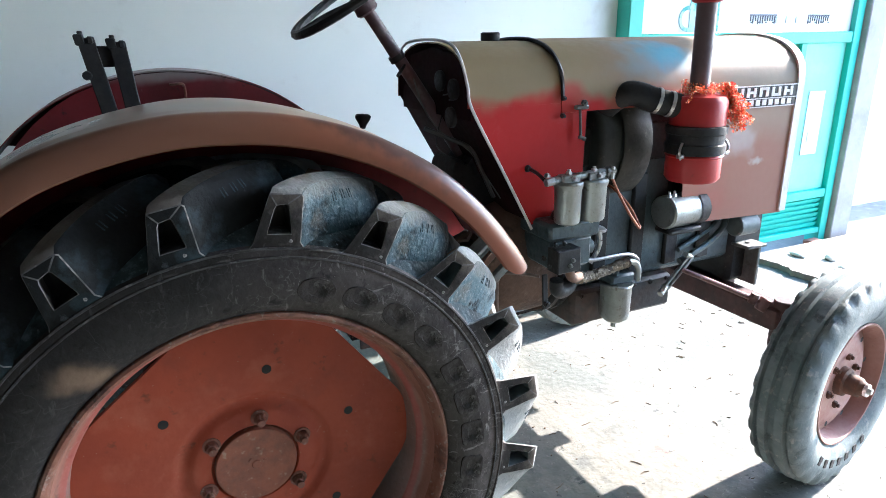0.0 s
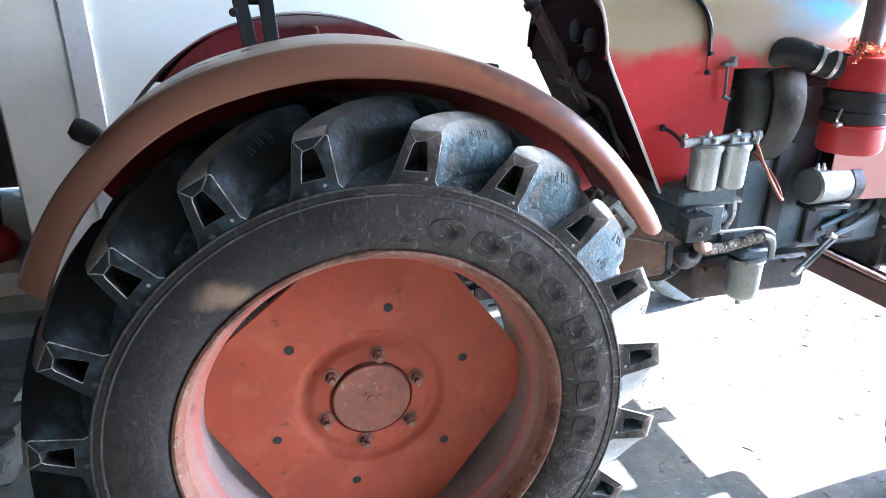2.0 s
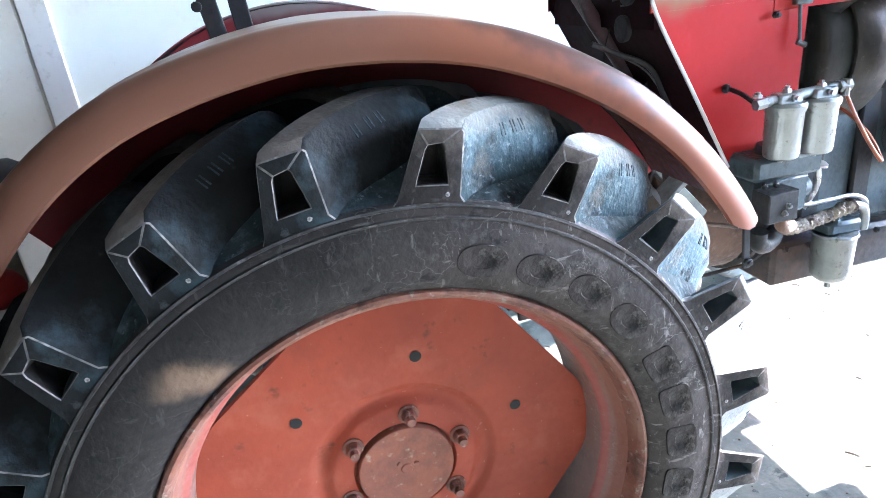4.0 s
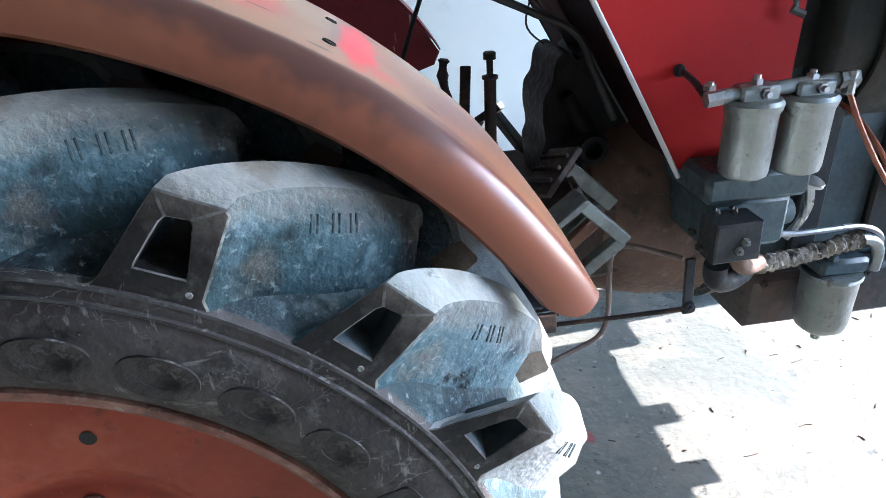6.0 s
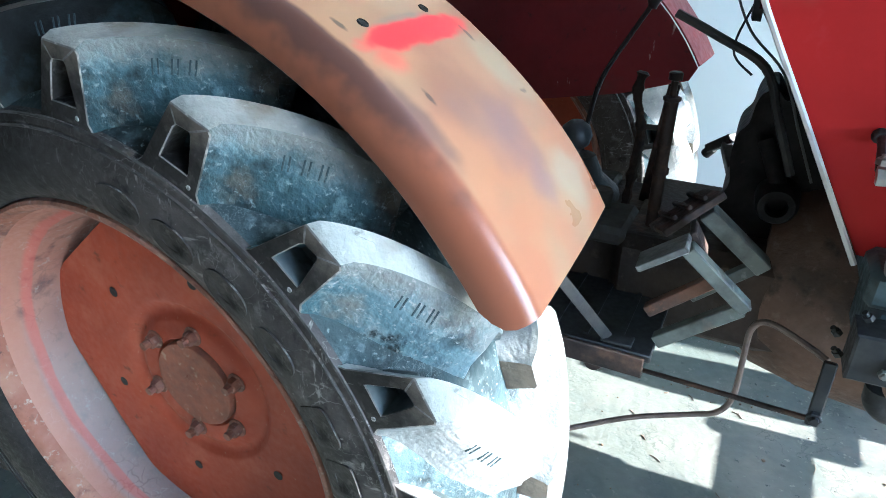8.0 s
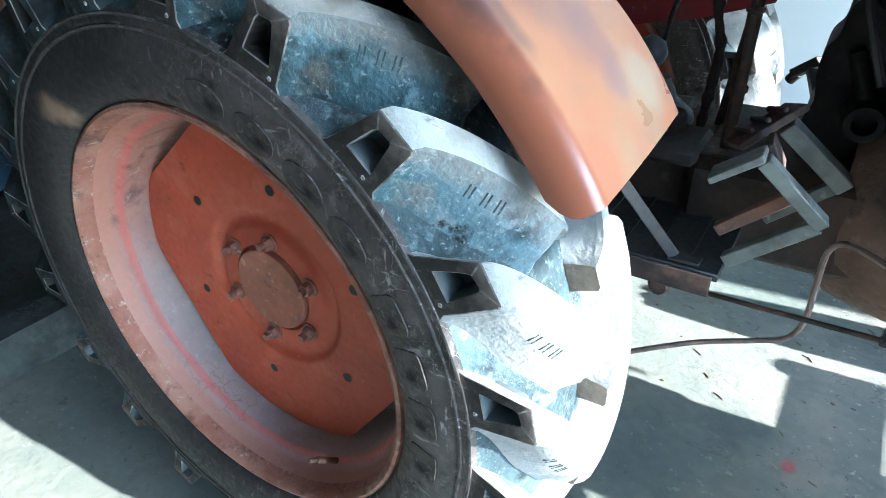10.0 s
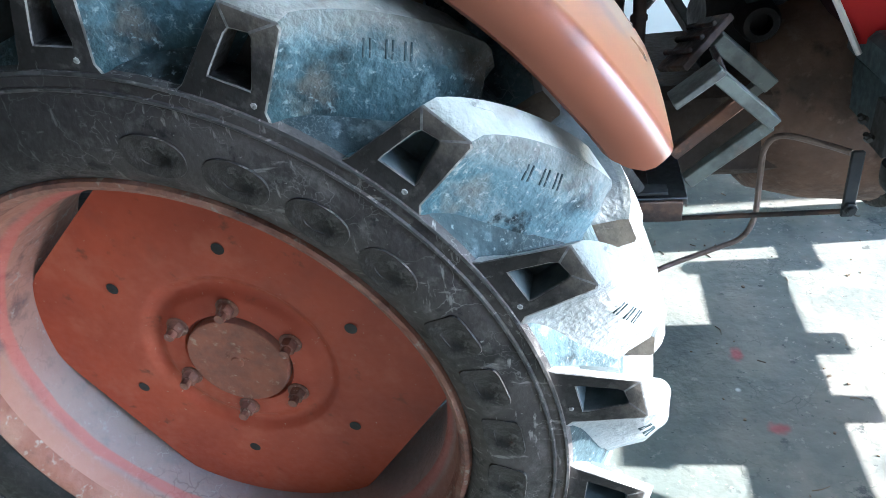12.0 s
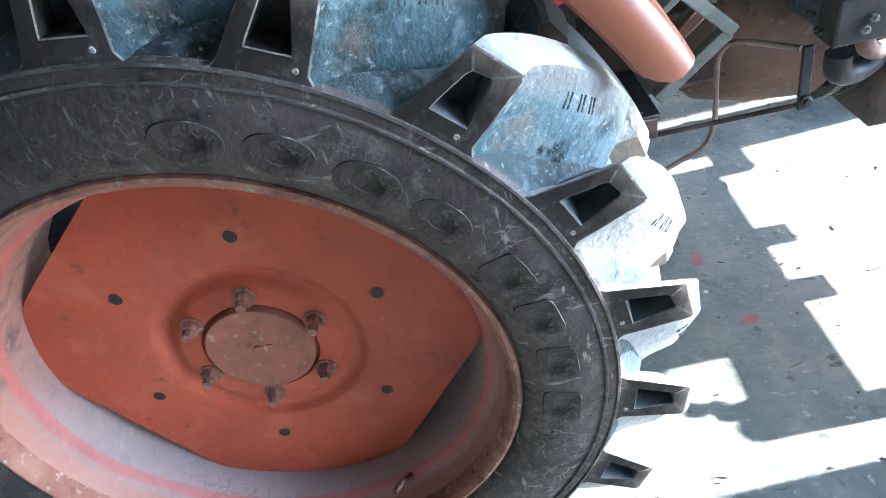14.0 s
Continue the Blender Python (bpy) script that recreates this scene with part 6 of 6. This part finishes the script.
for k in range(3):
    flat_bar(bm, Vector((0.664 + 0.0, 0.402, 0.917)) + d * (0.026 * k - 0.03), Vector((0.664, 0.402, 0.917)) + d * (0.026 * k - 0.022), 0.008, 0.07, (-0.35, 0.8, -0.25))
part("pedal_pad", bm, RUSTDARK, pedal2, "dark brown ribbed pad")
bm = bmesh.new()
flat_bar(bm, (0.74, 0.80, 0.79), (0.688, 0.945, 0.862), 0.026, 0.022, (1, 0, 0))
flat_bar(bm, (0.652, 0.985, 0.838), (0.700, 0.935, 0.884), 0.020, 0.024, (0.5, 0.6, 0))
rod(bm, (0.646, 0.990, 0.822), (0.660, 0.980, 0.842), 0.012, segs=10)
part("far_pedal", bm, DARK, gear, "black hooked lever")
bm = bmesh.new()
rod(bm, (0.603, 0.575, 0.79), (0.604, 0.560, 1.035), 0.0115, segs=12)
lathe(bm, (0.604, 0.560, 1.035), (0, 0, 1), [(0, 0.0115), (0.002, 0.015), (0.007, 0.015), (0.009, 0.006), (0.034, 0.006), (0.036, 0.0115), (0.047, 0.0115), (0.049, 0.009), (0.049, 0)], 14)
lathe(bm, (0.603, 0.573, 0.90), (0, 0, 1), [(0, 0.0115), (0.003, 0.015), (0.012, 0.015), (0.015, 0.0115)], 14)
span(bm, (0.55, 0.53, 0.785), (0.65, 0.62, 0.80), 0.003)
part("hand_brake_tube", bm, RUSTDARK, gear, "dark upright tube with a bolt head")
bm = bmesh.new()
tube(bm, [(0.905, 0.36, 0.735), (0.877, 0.389, 0.736), (0.825, 0.425, 0.738), (0.803, 0.434, 0.715), (0.802, 0.436, 0.66), (0.803, 0.436, 0.575), (0.785, 0.437, 0.53), (0.74, 0.438, 0.505), (0.64, 0.42, 0.47), (0.52, 0.38, 0.42)], 0.0052, 8)
part("brake_pipe", bm, material("brown_pipe", [(0.16, 0.12, 0.1), ((0.09, 0.07, 0.06), 30, 0.45, 0.65)], (0.5, 0.7), bump=0.1), gear, "bent brown pipe")
bm = bmesh.new()
rod(bm, (0.43, 0.50, 0.53), (0.905, 0.328, 0.65), 0.0045, segs=8)
lathe(bm, (0.556, 0.462, 0.553), (0, -1, 0), [(-0.02, 0), (-0.02, 0.018), (-0.008, 0.022), (0.008, 0.022), (0.02, 0.016), (0.02, 0)], 14)
brake_rod = part("brake_rod", bm, RUSTDARK, gear, "rusty brake rod with a ball joint")
bm = bmesh.new()
flat_bar(bm, (0.905, 0.325, 0.642), (0.905, 0.335, 0.75), 0.018, 0.008)
nut(bm, (0.905, 0.322, 0.66), (0, -1, 0), 0.011, 0.008, 0.006)
part("brake_lever", bm, DARK, brake_rod)
# steering box and the bent handle
bm = bmesh.new()
edge = [(0.90, 1.05), (0.82, 1.075), (0.775, 1.05), (0.757, 1.066), (0.738, 1.06), (0.729, 1.04), (0.725, 1.008), (0.711, 0.985), (0.708, 0.945), (0.715, 0.90), (0.706, 0.87), (0.71, 0.83), (0.718, 0.745)]
edge = [(p.x, p.z) for p in smooth_path([(x, 0, z) for x, z in edge], 4)]
rows = []
for y, k in ((0.602, 0.012), (0.594, 0.003), (0.585, 0.0), (0.61, 0.03)):
    rows.append([(x + k, y - 0.012 * noise.noise(Vector((x * 14, z * 14, 3.0))), z - k * 0.5) for x, z in edge])
order = [rows[2], rows[1], rows[0], rows[3]]
verts = [[bm.verts.new((x, y + 0.16 if q == 0 else y, z)) for x, y, z in row] for q, row in enumerate(order)]
for a, b in zip(verts, verts[1:]):
    for k in range(len(edge) - 1):
        bm.faces.new((a[k], a[k + 1], b[k + 1], b[k]))
low = [bm.verts.new((0.90, v[0].co.y, 0.745)) for v in verts]
bm.faces.new(verts[3] + [low[3]])
bm.faces.new((verts[0] + [low[0]])[::-1])
lathe(bm, (0.797, 0.60, 0.887), (0, -1, 0), [(0, 0.036), (0.05, 0.033), (0.06, 0.028), (0.06, 0.018), (0.03, 0.016), (0.03, 0)], 20)
rod(bm, (0.76, 0.60, 0.98), (0.80, 0.57, 0.90), 0.014, segs=10)
sbox = part("steering_box", bm, GREASE, column, "black greasy steering box")
bm = bmesh.new()
tube(bm, [(0.598, 0.494, 1.182), (0.664, 0.491, 1.152), (0.734, 0.481, 1.116), (0.765, 0.47, 1.05), (0.80, 0.46, 0.97)], 0.0065, 8, 5)
part("bent_handle", bm, DARK, sbox)
bm = bmesh.new()
tube(bm, [(0.70, 0.60, 1.20), (0.68, 0.60, 1.12), (0.715, 0.61, 1.08)], 0.002, 5)
part("cable", bm, DARK, sbox)
# gear lever, covers and lumps on the gearbox
bm = bmesh.new()
lathe(bm, (0.43, CY, 0.79), (0, 0, 1), [(0, 0.09), (0.02, 0.085), (0.05, 0.05), (0.09, 0.03), (0.1, 0.0)], 20)
tube(bm, [(0.43, CY, 0.87), (0.435, 0.685, 0.94), (0.45, 0.70, 1.03), (0.49, 0.755, 1.12), (0.513, 0.783, 1.165)], 0.005, 8)
lever = part("gear_lever", bm, DARK, gear, "black gear lever")
bm = bmesh.new()
lathe(bm, (0.512, 0.782, 1.155), (0.1, 0.1, 1), [(0, 0.008), (0.012, 0.012), (0.03, 0.023), (0.038, 0.025), (0.044, 0.02), (0.046, 0)], 16)
part("knob", bm, DARK, lever, "black flared knob")
bm = bmesh.new()
bmesh.ops.create_icosphere(bm, subdivisions=2, radius=0.03, matrix=Matrix.Translation((0.448, 0.559, 0.955)))
rod(bm, (0.448, 0.559, 0.955), (0.43, 0.57, 0.79), 0.012, segs=10)
ball = part("ball_lever", bm, DARK, gear)
bm = bmesh.new()
span(bm, (0.30, 0.56, 0.79), (0.50, 0.80, 0.815), 0.008)
span(bm, (0.45, 0.50, 0.775), (0.57, 0.64, 0.81), 0.01)
rod(bm, (0.36, 0.60, 0.81), (0.36, 0.60, 0.90), 0.028, segs=16, bevel=0.005)
rod(bm, (0.50, 0.60, 0.80), (0.50, 0.60, 0.845), 0.022, segs=16, bevel=0.005)
part("gearbox_cover", bm, material("grey_brown_iron", [(0.03, 0.026, 0.022), ((0.014, 0.013, 0.012), 14, 0.42, 0.65), ((0.07, 0.055, 0.042), 40, 0.6, 0.74)], (0.7, 0.9), bump=0.25), gear)
for k in range(7):
    part("cover_bolt", nut(bmesh.new(), (0.32 + 0.052 * (k % 4), 0.58 + 0.18 * (k // 4), 0.814), (0, 0, 1), 0.01, 0.009, 0.006), RUST, gear)
bm = bmesh.new()
flat_bar(bm, (0.565, 0.70, 0.785), (0.585, 0.72, 1.03), 0.022, 0.006)
part("flat_lever", bm, RUSTDARK, gear)
part("wrapped_lever", tube(bmesh.new(), [(0.535, 0.66, 0.785), (0.54, 0.66, 0.86), (0.545, 0.66, 0.95), (0.53, 0.655, 1.02), (0.535, 0.66, 1.06)], 0.010, 8, 6, 0.3, 8), RUSTDARK, gear)
# seat post bars at the rear
bm = bmesh.new()
for x0, x1, z1 in ((-0.149, -0.203, 1.432), (-0.106, -0.136, 1.422)):
    flat_bar(bm, (x0, 0.68, 1.06), (x1, 0.68, z1), 0.037, 0.03)
    box(bm, (x1 - 0.013, 0.68, z1 - 0.004), (0.022, 0.034, 0.026), Matrix.Rotation(-0.15, 3, "Y"), 0.003)
    box(bm, (x1 + 0.010, 0.676, z1 - 0.006), (0.014, 0.03, 0.018), None, 0.003)
    rod(bm, (x1 - 0.010, 0.68, z1 + 0.004), (x1 - 0.010, 0.68, z1 + 0.016), 0.006, segs=8, bevel=0.002)
box(bm, (-0.166, 0.686, 1.388), (0.05, 0.02, 0.05), None, 0.003)
rod(bm, (-0.212, 0.655, 1.345), (-0.212, 0.70, 1.345), 0.011, segs=10, bevel=0.002)
part("seat_bracket", bm, DARK, gear, "dark notched seat bracket bars")
span(bm := bmesh.new(), (-0.22, 0.58, 0.93), (0.0, 0.78, 1.14), 0.02)
part("lift_housing", bm, DARK, gear)

# ---- garland ----
bm = bmesh.new()
rnd = random.Random(11)


def petal(bm, c, r):
    for k in range(5):
        d = Vector((rnd.gauss(0, 1), rnd.gauss(0, 1), rnd.gauss(0, 1))).normalized()
        u = d.orthogonal().normalized()
        w = d.cross(u)
        p = Vector(c) + d * r * 0.4
        a = [p - u * r * 0.5, p + d * r * 0.7 - u * r * 0.2, p + d * r * 0.8 + w * r * 0.25, p + u * r * 0.5 + d * r * 0.25]
        bm.faces.new([bm.verts.new(v) for v in a])


for k in range(130):
    q = rnd.random() * 2 * math.pi
    petal(bm, (AX + 0.042 * math.cos(q) + rnd.gauss(0, 0.008), AY + 0.042 * math.sin(q) + rnd.gauss(0, 0.008), 1.262 + rnd.gauss(0, 0.009)), 0.009)
for k in range(330):
    s = rnd.random()
    petal(bm, (AX + 0.062 + 0.05 * s + rnd.gauss(0, 0.004 + 0.017 * s), AY - 0.045 - 0.02 * s + rnd.gauss(0, 0.01), 1.272 - 0.115 * s + rnd.gauss(0, 0.006 + 0.01 * s)), 0.009)
for k in range(26):
    s = k / 25
    petal(bm, (AX - 0.04 - 0.06 * s, AY - 0.05 + rnd.gauss(0, 0.003), 1.262 - 0.03 * s + 0.02 * math.sin(s * 3) + rnd.gauss(0, 0.002)), 0.006)
for k, f in enumerate(bm.faces):
    f.material_index = 1 if k % 4 == 0 else 0
solo("garland", bm, [ORANGE, PETAL_TIP], "faded orange flower garland hanging round the intake stack", "garland", smooth=False)

# ---- litter on the floor ----
bm = bmesh.new()
rnd = random.Random(5)
for k in range(300):
    x, y = rnd.uniform(0.5, 3.6), rnd.uniform(-0.3, 1.7)
    a = rnd.gauss(-0.5, 0.8)
    L = rnd.choice((0.004, 0.006, 0.009, 0.014, 0.02)) * rnd.uniform(0.7, 1.2)
    w = rnd.uniform(0.0008, 0.0024) if L < 0.012 else rnd.uniform(0.0006, 0.0014)
    for q in range(2 if L > 0.008 else 1):
        box(bm, (x, y, 0.0018), (L, w * (1 - 0.3 * q), 0.003), Matrix.Rotation(a, 3, "Z"))
        x, y = x + 0.5 * L * math.cos(a), y + 0.5 * L * math.sin(a)
        a += rnd.gauss(0, 0.5)
        x, y = x + 0.5 * L * math.cos(a), y + 0.5 * L * math.sin(a)
for k in range(60):
    x, y = rnd.uniform(-1.4, 1.2), rnd.uniform(-0.8, 1.2)
    box(bm, (x, y, 0.002), (rnd.uniform(0.003, 0.01), rnd.uniform(0.003, 0.008), 0.005), Matrix.Rotation(rnd.random() * 3, 3, "Z"))
tagged(solo("litter", bm, material("dry_straw_bits", [(0.12, 0.09, 0.07), ((0.2, 0.15, 0.1), 3, 0.4, 0.6)], (0.8, 0.9), bump=0), "bits of dark straw and grit scattered on the floor", "litter", smooth=False), kind="stuff")

# ---- paint spots and a dark patch on the floor ----
blot(CONCRETE, (0.3, 0.05, 0.05), (0.878, 0.69, 0.0), (0.02, 0.028, 0.05), 0.75, 0.6, 40.0)
blot(CONCRETE, (0.3, 0.05, 0.05), (0.93, 0.45, 0.0), (0.03, 0.02, 0.05), 0.65, 0.6, 40.0)
blot(CONCRETE, (0.28, 0.06, 0.06), (1.4, 0.3, 0.0), (0.05, 0.03, 0.05), 0.45, 0.7, 30.0)
blot(CONCRETE, (0.6, 0.6, 0.58), (0.862, 0.565, 0.0), (0.008, 0.008, 0.05), 0.9, 0.3, 40.0)
blot(CONCRETE, (0.06, 0.075, 0.075), (0.75, 0.75, 0.0), (0.12, 0.1, 0.05), 0.7, 0.8, 12.0)

# ---- things behind the tractor ----
def lump(name, c, size, mat, label, category, seed, sub=3, amp=0.25, freq=2.2):
    bm = bmesh.new()
    bmesh.ops.create_icosphere(bm, subdivisions=sub, radius=1.0)
    for v in bm.verts:
        d = 1 + amp * noise.noise(v.co * freq + Vector((seed, seed * 2.1, 0)))
        q = v.co * d
        q.z = max(q.z, -0.72)
        v.co = Vector((c[0] + q.x * size[0], c[1] + q.y * size[1], c[2] + (q.z + 0.72) * size[2]))
    return solo(name, bm, mat, label, category)


# This rubble is coloured near black, its shade included.
lump("stone", (-1.14, 0.80, 0.0), (0.16, 0.2, 0.13), SHADEBLACK, "rough dark lump of broken concrete on the floor", "stone", 3, 4, 0.5, 3.0)
lump("stone", (-1.38, 0.62, 0.0), (0.13, 0.15, 0.09), DARKPLASTER, "low brown lump of rubble on the floor", "stone", 7)
lump("sack", (-2.42, 0.36, 0.012), (0.17, 0.24, 0.13), material("faded_blue_sheet", [(0.02, 0.04, 0.085), ((0.05, 0.075, 0.12), 9, 0.5, 0.66), ((0.01, 0.015, 0.03), 6, 0.5, 0.66)], (0.4, 0.6), bump=0.3, bump_scale=18), "blue plastic sheet bundled on the floor", "bundle", 5, 3, 0.3)
bench = thing("bench", "dark low bench with a grey board on top", "bench", (-2.7, 0.36, 0.012))
part("board", span(bmesh.new(), (-2.98, 0.06, 0.27), (-2.42, 0.66, 0.32), 0.006), GREYIRON, bench, "grey dusty board")
for x in (-2.95, -2.5):
    for y in (0.09, 0.6):
        part("leg", span(bmesh.new(), (x, y, 0.012), (x + 0.05, y + 0.05, 0.269)), DARK, bench)
# Made-up block: stands in for the blackness below the locker.
bm = bmesh.new()
span(bm, (-2.92, 0.10, 0.321), (-2.46, 0.64, 0.565), 0.008)
solo("chest", bm, DARK, "black block added to fill the dark under the locker", "chest")
bm = bmesh.new()
span(bm, (-2.9, 0.10, 0.566), (-2.45, 0.62, 1.3), 0.01)
solo("locker", bm, BLUE, "blue painted metal locker on the black chest", "locker")
shutter = thing("shutter", "cream slatted shutter leaning at the rear", "shutter", (-2.55, 0.73, 0.0))
bm = bmesh.new()
span(bm, (-2.58, 0.68, 0.012), (-2.53, 0.715, 1.5), 0.004)
span(bm, (-2.58, 0.81, 0.012), (-2.53, 0.85, 1.5), 0.004)
part("post", bm, CREAM, shutter)
for k in range(36):
    bm = bmesh.new()
    box(bm, (-2.555, 0.7625, 0.06 + 0.04 * k), (0.006, 0.094, 0.03), Matrix.Rotation(radians(25), 3, "Y"))
    part("slat", bm, CREAM, shutter, smooth=False)
bm = bmesh.new()
lathe(bm, (-2.4, 0.98, 0.012), (0, 0, 1), [(0, 0), (0, 0.10), (0.5, 0.11), (0.7, 0.15), (1.05, 0.15), (1.15, 0.10), (1.2, 0.04), (1.2, 0)], 28)
solo("gas_cylinder", bm, RED, "red painted metal cylinder at the rear", "cylinder")
lump("helmet", (-1.55, 2.45, 0.12), (0.10, 0.13, 0.10), RED, "red rounded plastic cover on a low shelf", "cover", 2, 3, 0.1)
bm = bmesh.new()
span(bm, (-2.1, 2.2, 0.0), (-1.3, 2.7, 0.12), 0.01)
solo("shelf", bm, ROUGHPLASTER, "low dusty shelf in the dark store", "shelf")
lump("sack", (-1.75, 2.6, 0.12), (0.2, 0.16, 0.34), GREYIRON, "grey dusty sack in the dark store", "sack", 9, 3, 0.2)
rnd = random.Random(31)
for k in range(4):
    y = 1.0 + 0.15 * k + rnd.gauss(0, 0.02)
    lump("stone", (3.62 + rnd.uniform(0.0, 0.28), y, 0.035), (rnd.uniform(0.02, 0.06), rnd.uniform(0.025, 0.06), rnd.uniform(0.012, 0.02)), ROUGHPLASTER, "small lump of broken concrete at the floor's edge", "stone", k, 2, 0.35)
